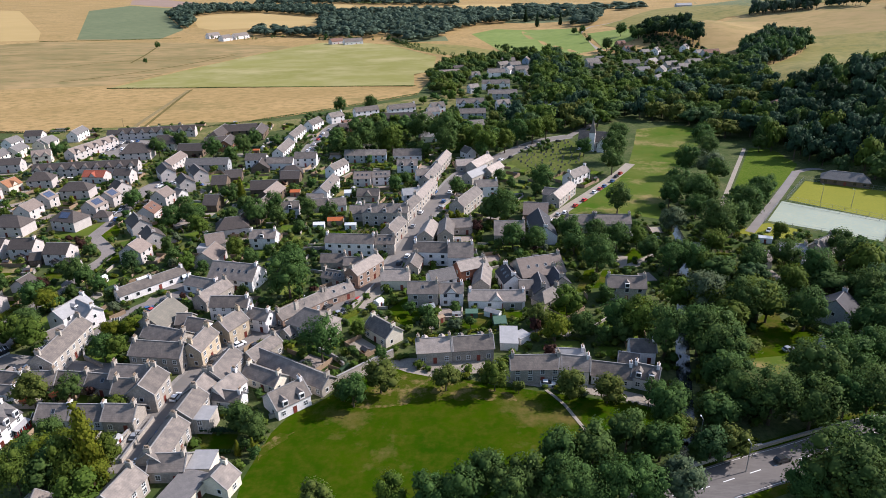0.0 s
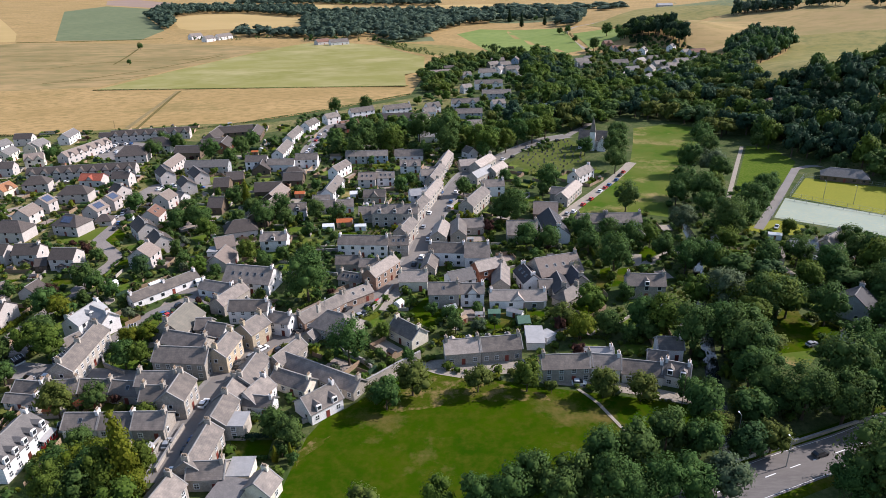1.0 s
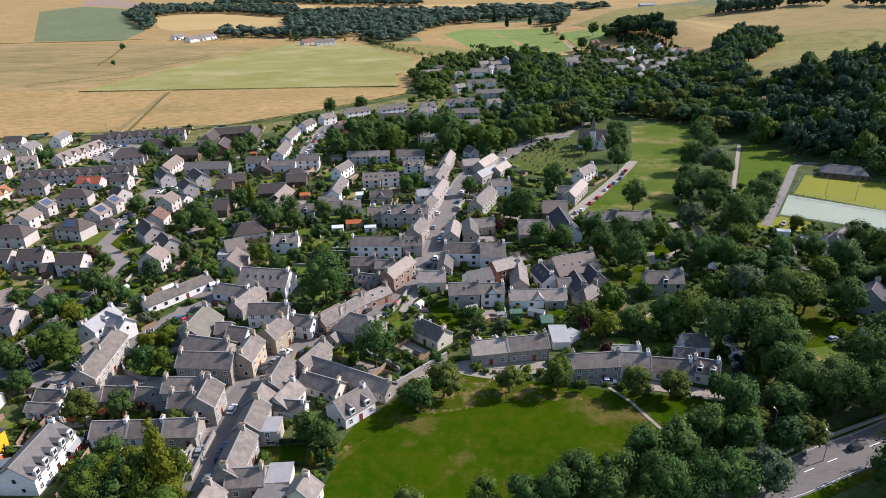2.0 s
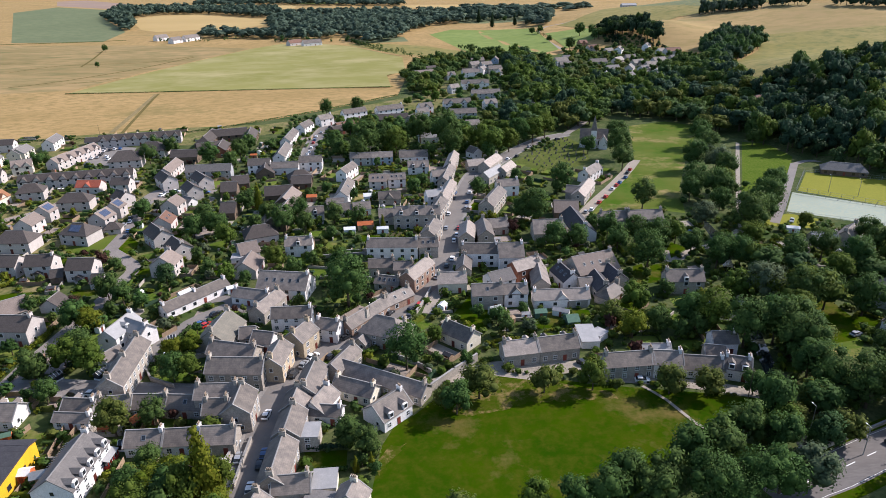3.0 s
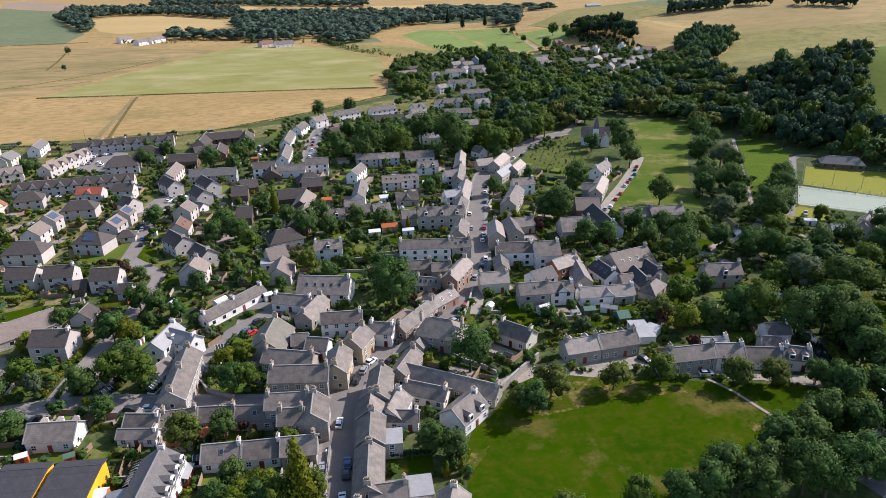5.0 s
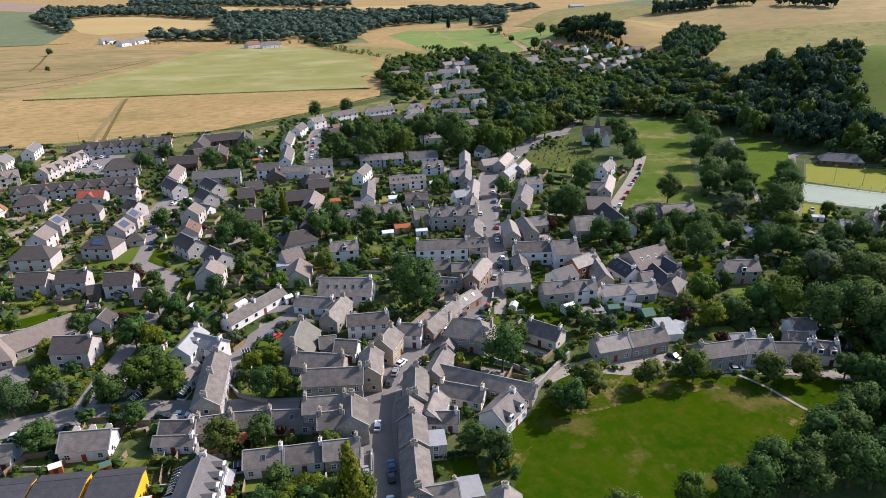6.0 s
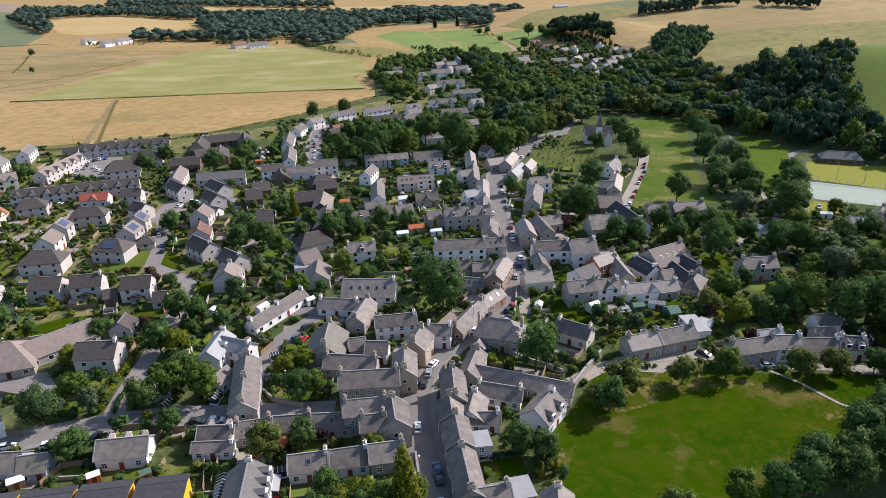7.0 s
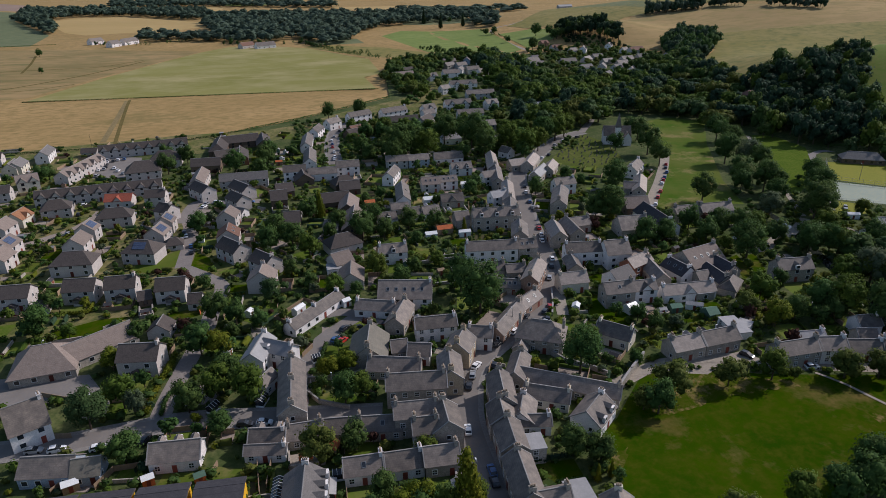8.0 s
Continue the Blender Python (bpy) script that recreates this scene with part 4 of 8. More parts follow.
def trunk_mesh(rng, tall, thick, spread):
    pieces = []

    def limb(a, b, r0, r1):
        a, b = Vector(a), Vector(b)
        w = (b - a).normalized()
        u = w.orthogonal().normalized()
        v = w.cross(u)
        ring = [a + (u * math.cos(k * math.pi / 3) + v * math.sin(k * math.pi / 3)) * r0 for k in range(6)] + [b + (u * math.cos(k * math.pi / 3) + v * math.sin(k * math.pi / 3)) * r1 for k in range(6)]
        pieces.append(([tuple(p) for p in ring], [(k, (k + 1) % 6, 6 + (k + 1) % 6, 6 + k) for k in range(6)]))

    limb((0, 0, -0.04), (0, 0, 0.05), thick * 1.5, thick)
    limb((0, 0, 0.05), (0.01, 0, tall * 0.55), thick, thick * 0.62)
    limb((0.01, 0, tall * 0.55), (0, 0.02, tall), thick * 0.62, thick * 0.2)
    for k in range(5):
        t = k * 1.3 + rng.uniform(0, 0.6)
        z = tall * rng.uniform(0.4, 0.7)
        limb((0, 0, z), (spread * math.cos(t), spread * math.sin(t), z + spread * rng.uniform(0.4, 0.9)), thick * 0.4, thick * 0.1)
    return joined(*pieces)


TREE_KINDS = {"d": ("dense dark green broadleaf tree", 1.15), "l": ("mid-green broadleaf tree with an airy crown", 1.15), "g": ("broadleaf tree with bright yellow-green leaves", 1.0), "o": ("olive-green tree with a rounded crown", 1.0),
              "w": ("grey-green willow with a soft crown", 1.0), "c": ("horse chestnut with large bright leaves", 1.1), "r": ("copper beech with dark reddish leaves", 1.1), "p": ("dark conifer with layered branches", 2.1), "y": ("slender yellow-green garden conifer", 1.9)}
PROTO = {}


def tree_proto(kind, variant):
    """A tree of radius 1 and height 2, built once."""
    key = (kind, variant)
    if key not in PROTO:
        rng = np.random.default_rng(40 + variant * 7 + ord(kind))
        big = 4 <= variant < 8
        if kind in "py":
            lobes = [(rng.uniform(-0.06, 0.06), rng.uniform(-0.06, 0.06), 0.25 + 1.6 * k / 8, 0.62 * (1 - k / 9.5) + 0.08) for k in range(9)]
            cloud = leaf_cloud(rng, lobes, 0.05, 900, squash=0.55, core=0.75)
        else:
            lobes = crown_lobes(rng, 42 if big else 8 if variant >= 8 else 19, 1.0, 2.0, 0.16, big, not big)
            leaf = (0.095 if variant >= 8 else 0.034 if big else 0.052) * (1.2 if kind == "c" else 1.0)
            total = sum(l[3] ** 2 for l in lobes)
            count = (420 if variant >= 8 else 2700 if big else 1400) * {"l": 0.85, "w": 0.9, "o": 0.85}.get(kind, 1.0)
            cloud = leaf_cloud(rng, lobes, leaf, count / total, squash=0.85, core=0.7, mid=(0, 0, 1.0))
        trunk = mesh("trunk", *trunk_mesh(rng, 1.3, 0.055, 0.5), BARK)
        PROTO[key] = (trunk, leaf_mesh("crown", *cloud, LEAF[kind if kind not in "y" else "g"]))
    return PROTO[key]


TREE_COUNT = [0]


def tree(x, y, radius, kind="d", tall=None, group=""):
    TREE_COUNT[0] += 1
    n = TREE_COUNT[0]
    trunk, crown = tree_proto(kind, n % 4 + (0 if kind in "py" else 4 if radius > 5.5 else 8 if radius < 2.3 else 0))
    label, ratio = TREE_KINDS[kind]
    tall = tall or radius * 2 * ratio
    size = "small " if radius < 2.5 else "large " if radius > 5.5 else ""
    ob = thing("tree" if kind not in "py" else "conifer", x, y, height(x, y), 0, size + label, "tree", group)
    turn = (n * 77.7) % 360
    m = pose(0, 0, 0, 0, 0, turn) @ Matrix.Diagonal((radius, radius * (0.9 + 0.2 * ((n * 37) % 10) / 10), tall / 2, 1))
    part("trunk", trunk, ob, m)
    part("crown", crown, ob, m)
    return ob


def scatter(poly, gap, seed, keep=0.0, lawns=False):
    """Uneven places inside a polygon, about gap apart, clear of buildings and roads."""
    rng = random.Random(seed)
    xs, ys = [p[0] for p in poly], [p[1] for p in poly]
    out, cells = [], {}
    tries = int((max(xs) - min(xs)) * (max(ys) - min(ys)) / gap / gap * 5)
    for _ in range(tries):
        x, y = rng.uniform(min(xs), max(xs)), rng.uniform(min(ys), max(ys))
        if (not lawns and (int(x // 1.5), int(y // 1.5)) in USED) or not inside(x, y, poly) or (not lawns and any(inside(x, y, lawn) for lawn in OPEN)):
            continue
        c = (int(x / gap), int(y / gap))
        if any((x - a) ** 2 + (y - b) ** 2 < gap * gap * 0.72 for i in (-1, 0, 1) for j in (-1, 0, 1) for a, b in cells.get((c[0] + i, c[1] + j), ())):
            continue
        if keep and not clear(x, y, keep):
            continue
        cells.setdefault(c, []).append((x, y))
        out.append((x, y))
    return out


UNITS = {}


def unit_crown(kind, variant):
    """A leaf crown of radius 1 and height 2 as arrays, to be joined many times into one wood."""
    key = (kind, variant)
    if key not in UNITS:
        rng = np.random.default_rng(300 + variant * 11 + len(kind))
        count, leaves, leaf = {"near": (20, 1000, 0.07), "wood": (9, 330, 0.1), "pine": (9, 420, 0.11), "far": (3, 48, 0.26), "garden": (7, 150, 0.15), "bush": (1, 22, 0.31)}[kind]
        lobes = crown_lobes(rng, count, 1.0, 2.0, {"bush": 0.1, "far": 0.1, "wood": 0.12, "pine": 0.5}.get(kind, 0.3), full=kind in ("wood", "near"))
        if kind == "bush":
            lobes = [(0, 0, 0.8, 0.9)]
        total = sum(l[3] ** 2 for l in lobes)
        v, f, n = leaf_cloud(rng, lobes, leaf, leaves / total, squash=0.88, core=0.8, mid=(0, 0, 0.9))
        quads = [q for q in f if len(q) == 4] + [(*q, q[2]) for q in f if len(q) == 3]
        UNITS[key] = (np.array(v), np.array(quads), np.array(n))
    return UNITS[key]


def cover(name, places, mat, label, category, kind, trunks=False):
    """One mesh of many crowns; places: x, y, z, radius, height, turn."""
    verts, faces, normals, base = [], [], [], 0
    for k, (x, y, z, r, tall, turn) in enumerate(places):
        v, f, n = unit_crown(kind, k % 4)
        c, s_ = math.cos(turn), math.sin(turn)
        rot = np.array([[c, -s_, 0], [s_, c, 0], [0, 0, 1]])
        verts.append((v @ rot.T) * (r, r, tall / 2) + (x, y, z))
        normals.append((n @ rot.T) / (r, r, tall / 2) * r)
        faces.append(f + base)
        base += len(v)
    wood_count = len(faces) and sum(len(f) for f in faces)
    if trunks:
        ring = np.array([(math.cos(a * math.pi / 2.5), math.sin(a * math.pi / 2.5)) for a in range(5)])
        for x, y, z, r, tall, turn in places:
            low = np.column_stack([ring * r * 0.07 + (x, y), np.full(5, z - 0.1)])
            top = np.column_stack([ring * r * 0.045 + (x, y), np.full(5, z + tall * 0.6)])
            verts.append(np.vstack([low, top]))
            normals.append(np.column_stack([np.vstack([ring, ring]), np.zeros(10)]))
            faces.append(np.array([(a, (a + 1) % 5, 5 + (a + 1) % 5, 5 + a) for a in range(5)]) + base)
            base += 10
    f = np.vstack(faces)
    rows = [tuple(q) if q[3] != q[2] else tuple(q[:3]) for q in f.tolist()]
    me = leaf_mesh(name, np.vstack(verts).tolist(), rows, np.vstack(normals), [mat, BARK])
    me.polygons.foreach_set("material_index", [0] * wood_count + [1] * (len(rows) - wood_count))
    tagged(new(name, me), label, category, kind="stuff")


def wood(name, poly, gap, seed, kinds="ddddl", label="", tall=15.0, form="wood", keep=0.4):
    """A wood: one mesh of many crowns for each kind of leaf."""
    rng = np.random.default_rng(seed)
    some = {}
    for x, y in scatter(poly, gap, seed, keep=gap * keep):
        r = gap * (rng.uniform(0.5, 0.85) if form == "far" else rng.uniform(0.5, 1.0))
        r = r * 1.3 if form == "pine" else r if form == "far" else min(r, tall * rng.uniform(0.42, 0.6))
        row = (x, y, height(x, y), r, min(tall * rng.uniform(0.62, 1.2), r * 3.6), rng.uniform(0, 6.28))
        some.setdefault(kinds[int(rng.integers(len(kinds)))], []).append(row)
    for k in sorted(some):
        cover(name, some[k], LEAF[k], label, "wood", form, form != "far")


def shrubs(name, poly, gap, seed, label, mat="d", size=0.9, keep=0.6):
    rng = np.random.default_rng(seed)
    rows = []
    for x, y in scatter(poly, gap, seed, keep=keep):
        r = size * rng.uniform(0.5, 1.6)
        rows.append((x, y, height(x, y) - 0.1, r, 2 * r * rng.uniform(0.7, 1.1), rng.uniform(0, 6.28)))
    cover(name, rows, LEAF[mat], label, "shrubs", "bush")


def hedge(points, tall, wide, seed, label, mat="d", name="hedge", trees=False):
    """A clipped hedge, or a line of field trees with gaps."""
    rng = np.random.default_rng(seed)
    line = smooth_line(points, max(0.8, wide * (1.5 if trees else 0.6)))
    lobes = []
    for p in line:
        z = height(p.x, p.y)
        if trees:
            if rng.uniform() < 0.25:
                continue
            r = wide * rng.uniform(0.35, 0.75)
            lobes += [(p.x + rng.uniform(-0.5, 0.5) * r, p.y + rng.uniform(-0.5, 0.5) * r, z + r * k, r * 0.62) for k in (0.7, 1.2, 1.6)]
        else:
            lobes.append((p.x, p.y, z + tall * 0.5, max(wide * rng.uniform(0.46, 0.6), tall * 0.45)))
    leaf = 0.2 if wide < 2.5 and line[0].y < 400 else 0.4 if wide < 2.5 else wide * 0.1
    total = sum(l[3] ** 2 for l in lobes)
    tagged(new(name, leaf_mesh(name, *leaf_cloud(rng, lobes, leaf, 1.5 / leaf / leaf, squash=0.95), LEAF[mat])), label, "hedge", kind="stuff")


# ---- cars ----
def car_meshes(paint):
    key = ("car", paint)
    if key not in CACHE:
        def loft(rows, mat, name):
            v, f = [], []
            for x, w, z0, z1 in rows:
                v += [(x, -w, z0), (x, w, z0), (x, w * 0.94, z1), (x, -w * 0.94, z1)]
            for k in range(len(rows) - 1):
                i = 4 * k
                f += [(i + a, i + (a + 1) % 4, i + 4 + (a + 1) % 4, i + 4 + a) for a in range(4)]
            f += [(3, 2, 1, 0), tuple(4 * (len(rows) - 1) + a for a in range(4))]
            return mesh(name, v, f, mat)
        body = loft([(-2.1, 0.72, 0.4, 0.7), (-1.98, 0.86, 0.26, 0.88), (-0.9, 0.88, 0.22, 0.95), (0.7, 0.88, 0.22, 0.93), (1.7, 0.86, 0.24, 0.78), (2.1, 0.7, 0.36, 0.62)], PAINT[paint], "body")
        glass = loft([(-1.85, 0.74, 0.86, 0.92), (-1.4, 0.76, 0.86, 1.36), (0.1, 0.76, 0.88, 1.4), (1.0, 0.76, 0.88, 0.94)], GLASS, "glazing")
        top = loft([(-1.42, 0.68, 1.34, 1.42), (-0.7, 0.7, 1.38, 1.48), (0.0, 0.68, 1.36, 1.44)], PAINT[paint], "roof")
        v, f = [], []
        for s in (-0.1, 0.1):
            v += [(0.31 * math.cos(a * math.pi / 6), s, 0.31 * math.sin(a * math.pi / 6)) for a in range(12)]
        f = [(a, (a + 1) % 12, 12 + (a + 1) % 12, 12 + a) for a in range(12)] + [tuple(range(11, -1, -1)), tuple(range(12, 24))]
        whole = [([tuple(p.co) for p in body.vertices], [tuple(p.vertices) for p in body.polygons])]
        whole += [([(a + wx, b + wy, c + 0.31) for a, b, c in v], f) for wx in (-1.3, 1.3) for wy in (-0.82, 0.82)]
        far = mesh("body", *joined(*whole), [PAINT[paint], TYRE], [0] * len(body.polygons) + [1] * (4 * len(f)))
        CACHE[key] = (body, glass, top, mesh("wheel", v, f, TYRE), far)
    return CACHE[key]


def car(x, y, rot, paint):
    body, glass, top, wheel, far = car_meshes(paint)
    ob = thing("car", x, y, height(x, y) + 0.1, rot, f"parked {paint} hatchback car on the road", "car", "parked cars")
    if math.hypot(x + 55, y) > 300:
        part("body", far, ob)
    else:
        part("body", body, ob)
        for wx in (-1.3, 1.3):
            for wy in (-0.82, 0.82):
                part("wheel", wheel, ob, pose(wx, wy, 0.31))
    part("glazing", glass, ob)
    part("roof", top, ob)


# ---- the land, fields and roads ----
VILLAGE = [(-420, -60), (-420, 430), (-370.1, 479.2), (-344.2, 479.6), (-294.8, 476), (-199.9, 483.6), (-132.4, 525.2), (-99.9, 551.1), (-36.1, 610.7), (-23.9, 739), (37.4, 850.5), (140.4, 873.3), (265.9, 860.1), (316, 771.4), (283.5, 571.9), (271.8, 422.3), (420, 300), (420, -60)]
land(VILLAGE)
patch('village_ground', VILLAGE, 'base', 0.012, 'uneven garden ground of grass and soil between the houses', 'ground')
patch('estate_grass', [(-232.6, 286.4), (-302.1, 418.8), (-275.9, 464.4), (-245.7, 461.1), (-194.9, 401.4), (-166.7, 345.1), (-146.9, 301.6), (-140.5, 266.9), (-149.3, 256.9), (-157.7, 243), (-204.1, 255.3)], 'estate', 0.0165, 'dry patchy grass between estate houses', 'ground')
patch('estate_grass', [(-330.6, 473.2), (-291.7, 483.9), (-257.3, 492.9), (-197.4, 504.1), (-140.1, 504.5), (-116.4, 517.1), (-120.7, 479.5), (-142.5, 466.6), (-180, 448.3), (-245.7, 461.2), (-277.1, 467.2), (-302, 418.9)], 'estate', 0.0170, 'dry patchy grass between estate houses', 'ground')
patch('estate_grass', [(-116.4, 517.1), (-83, 553.7), (-10.1, 613.6), (22.2, 687), (16, 583.4), (-11.5, 515.7), (-64.3, 486.9), (-95.7, 463.7)], 'estate', 0.0175, 'dry patchy grass between estate houses', 'ground')
patch('estate_grass', [(-218.3, 227.2), (-241.6, 284.5), (-217.6, 285), (-180.2, 250.7), (-170.3, 215.7), (-182.8, 206.8), (-197.3, 204)], 'estate', 0.0180, 'dry patchy grass between estate houses', 'ground')
patch('lawn', [(-51.3, 117.5), (-48.8, 134.5), (-45.6, 141.8), (-40.5, 145.6), (-31.4, 155.3), (-22.4, 164.7), (-6.1, 160.3), (8.4, 154.4), (37.6, 147.2), (52, 143), (50, 137), (38, 130), (20, 121), (4, 111), (-12, 104), (-50, 104)], 'lawn', 0.0185, 'smooth green village green with dry brown patches', 'grass')
patch('park_green', [(125.8, 457.4), (156.6, 467.4), (175.4, 447.8), (140.3, 389.7), (103.9, 317.4), (91.2, 281.1), (80.4, 286.5), (46.8, 283.9), (63.9, 311.3), (96.3, 362.5), (112.6, 412.9)], 'park', 0.0190, 'sunlit park grass with dry yellow patches', 'grass')
# Lighter garden grass stands in for the sunlight on this lawn.
patch('park_lawn', [(181.4, 401.9), (194.6, 397.4), (193.2, 364.7), (174.4, 336.4), (148.7, 304.9), (122, 284.8), (131.2, 305)], 'lawn3', 0.0195, 'sunlit mown lawn beside a path', 'grass')
patch('bowling_green', [(182.7, 334.2), (221.7, 310.1), (192, 273.9), (160.1, 304.5)], 'bowling', 0.0200, 'bright yellow-green artificial turf green', 'ground')
patch('tennis_court', [(156.3, 303.2), (192, 273.7), (174, 252), (138.3, 277.4)], 'court', 0.0205, 'pale mint hard court', 'ground')
patch('graveyard', [(27.4, 375.2), (52, 410.9), (73.6, 433.5), (79.6, 408.8), (72.8, 371.8), (54, 355.1), (38.8, 359.4)], 'churchyard', 0.0210, 'grass of the churchyard', 'grass')
patch('car_park', [(-208.3, 202), (-192.5, 198.8), (-179.3, 197.8), (-173.8, 188.8), (-179.6, 186), (-201.8, 186.1)], 'asphalt', 0.0215, 'grey car park surface', 'ground')
patch('car_park', [(-232.2, 406.6), (-241.4, 449.6), (-236.3, 455.1), (-213.9, 447.2), (-209.6, 422.4), (-215, 403.8)], 'asphalt', 0.0220, 'grey car park surface', 'ground')
patch('car_park', [(-113.1, 199.2), (-112.5, 210), (-107.1, 207.6), (-106.5, 197.5)], 'paving', 0.0225, 'grey car park surface', 'ground')
patch('villa_lawn', [(54.1, 227.6), (59.3, 229), (53.2, 213.6), (47.5, 212.7)], 'lawn', 0.0230, 'lawn among trees', 'grass')
patch('villa_lawn', [(105.8, 218.2), (114.5, 219.2), (109.6, 211.1), (102.5, 212.4)], 'lawn', 0.0235, 'lawn among trees', 'grass')
patch('villa_lawn', [(111.5, 209.1), (117.6, 208.2), (110.8, 201.5), (107.8, 203.9)], 'lawn', 0.0240, 'lawn among trees', 'grass')
patch('villa_lawn', [(40.4, 174.1), (48.6, 173.4), (44.8, 167.6), (39.5, 170.3)], 'park', 0.0245, 'lawn among trees', 'grass')
patch('villa_lawn', [(89.9, 171.5), (98.5, 167.4), (89.4, 158.2), (83.4, 163.1)], 'park', 0.0250, 'lawn among trees', 'grass')
patch('villa_lawn', [(70.9, 248.6), (75.2, 242.1), (64.9, 233.5), (63.4, 237.8)], 'lawn', 0.0255, 'lawn among trees', 'grass')
patch('villa_lawn', [(83.3, 166.2), (92.6, 184.9), (99.6, 192.5), (104.2, 212.7), (111.7, 215.9), (104, 189.8), (103.8, 174.7), (95.5, 167.9)], 'lawn', 0.0260, 'lawn among trees', 'grass')
patch('garden_lawn', [(-25.2, 198), (-18.1, 210.5), (-8.2, 204.6), (-17.2, 185.8), (-21.8, 190.3)], 'lawn', 0.0265, 'small mown garden lawn', 'grass')
patch('garden_lawn', [(-67.8, 134.4), (-57.1, 134), (-57, 126.8), (-63.7, 127.1)], 'lawn', 0.0270, 'small mown garden lawn', 'grass')
patch('garden_lawn', [(2.1, 195.2), (10.1, 195.6), (8.7, 185.5), (-0.7, 185)], 'lawn', 0.0275, 'small mown garden lawn', 'grass')
patch('garden_lawn', [(-163, 229.8), (-154.5, 233.4), (-151.6, 227.5), (-159, 224.6)], 'lawn', 0.0280, 'small mown garden lawn', 'grass')
patch('garden_lawn', [(-185.7, 272.7), (-175.1, 281.1), (-165.8, 288.4), (-166, 271.3), (-176.6, 266.4)], 'park', 0.0285, 'small mown garden lawn', 'grass')
patch('garden_lawn', [(-161, 266.1), (-160.7, 283.4), (-154.4, 275.6), (-152.2, 262.8)], 'lawn', 0.0290, 'small mown garden lawn', 'grass')
patch('garden_lawn', [(47.2, 227.5), (51.4, 229.3), (47.5, 212.7), (40.4, 208.8)], 'lawn', 0.0295, 'small mown garden lawn', 'grass')
patch('garden_lawn', [(-73.6, 266.6), (-64, 263.8), (-64, 257.4), (-73.4, 260)], 'park', 0.0300, 'small mown garden lawn', 'grass')
patch('garden_lawn', [(-115.4, 172.4), (-106.5, 175.3), (-104.4, 168.4), (-112.3, 166.6)], 'park', 0.0305, 'small mown garden lawn', 'grass')
patch('garden_lawn', [(-151.9, 146.2), (-143.2, 145.5), (-143.3, 149.1), (-151, 150.2)], 'park', 0.0310, 'small mown garden lawn', 'grass')
patch('garden_lawn', [(-198.3, 226.2), (-184.6, 231.9), (-175.7, 231.6), (-185.1, 220.6), (-192.3, 217.8)], 'lawn', 0.0315, 'small mown garden lawn', 'grass')
patch('green_field', [(-358.2, 677.9), (-323.5, 813.7), (-282.9, 939.8), (-248.5, 1033.4), (-215.7, 1090), (-150.4, 1079.5), (-101.3, 1036.8), (-26.4, 884.3), (-25.7, 757.1), (-46.8, 734.9), (-42.5, 659.1), (-175.8, 665)], 'greenfield', 0.0320, 'light green field of young crop', 'field')
patch('pasture', [(-1205.1, 2253), (-692.5, 1231.4), (-529.3, 1205.2), (-562.7, 1405.1), (-778.8, 1856.2), (-879.8, 2235.4), (-1212.3, 2569.5)], 'pasture', 0.0325, 'dull green pasture', 'field')
patch('barley_field', [(-1610.8, 2417.7), (-1495.1, 2346.2), (-1089, 1743.2), (-866.5, 1410.9), (-765.1, 1233.1), (-831.8, 1225.6)], 'straw', 0.0330, 'pale golden barley field', 'field')
patch('barley_field', [(-686.2, 1783.7), (-549.1, 1451.8), (-494.9, 1384.7), (-429.8, 1414.9), (-352.9, 1417), (-303.9, 1515.2), (-330.6, 1658.1), (-545.6, 1921.8), (-663.5, 1920.8)], 'straw', 0.0335, 'pale golden barley field', 'field')
patch('ploughed_field', [(-1258.1, 2663.9), (-905.2, 2305.6), (-1023.5, 2716.5), (-1358.4, 3163.7), (-1456.1, 3108.8)], 'plough', 0.0337, 'pinkish brown ploughed field', 'field')
patch('barley_field', [(-531.7, 2093.1), (-312.3, 1977.1), (-337.9, 2321.8), (-575.6, 2506.4)], 'straw', 0.0338, 'pale far field between woods', 'field')
patch('green_field', [(27, 1184), (73.4, 1270.7), (204, 1189.1), (202.4, 1112.3), (186.6, 907.6), (149.5, 876.3), (105.7, 876.3), (59.9, 938.5)], 'pasture2', 0.0340, 'light green field of young crop', 'field')
patch('green_field', [(208.3, 1089.2), (267.9, 1101.6), (293.1, 1062.4), (263.4, 958), (228.3, 936.9), (197.6, 907.8)], 'pasture2', 0.0345, 'light green field of young crop', 'field')
patch('rough_field', [(-108.3, 1059.1), (-65.2, 1063.4), (9.9, 1010), (58.4, 926.5), (87.8, 867.3), (39.7, 834.4), (8.8, 889), (-27.4, 909.1)], 'olive', 0.0350, 'dry rough field with olive streaks', 'field')
patch('stubble_field', [(323.3, 917.3), (295.8, 824.3), (305.1, 794.6), (335.2, 791.2), (357.8, 824.9), (424.2, 831.3), (437.9, 849.8), (539.1, 835.5), (596.5, 823.3), (760, 800), (840, 900), (740, 960), (617.6, 985), (575, 1040), (486.1, 1080), (435.9, 1070), (370, 990)], 'straw2', 0.0355, 'dry golden hill pasture', 'field')
patch('hill_pasture', [(437.9, 849.8), (382.3, 754.1), (318.4, 678.2), (283.1, 644.2), (258, 583.8), (242, 533), (226, 495.3), (254, 515.9), (282.2, 525.8), (286.1, 495.6), (323.5, 499.8), (340, 482), (470, 560), (700, 700), (760, 800), (596.5, 823.3), (539.1, 835.5)], 'olive', 0.0360, 'olive hillside pasture', 'field')
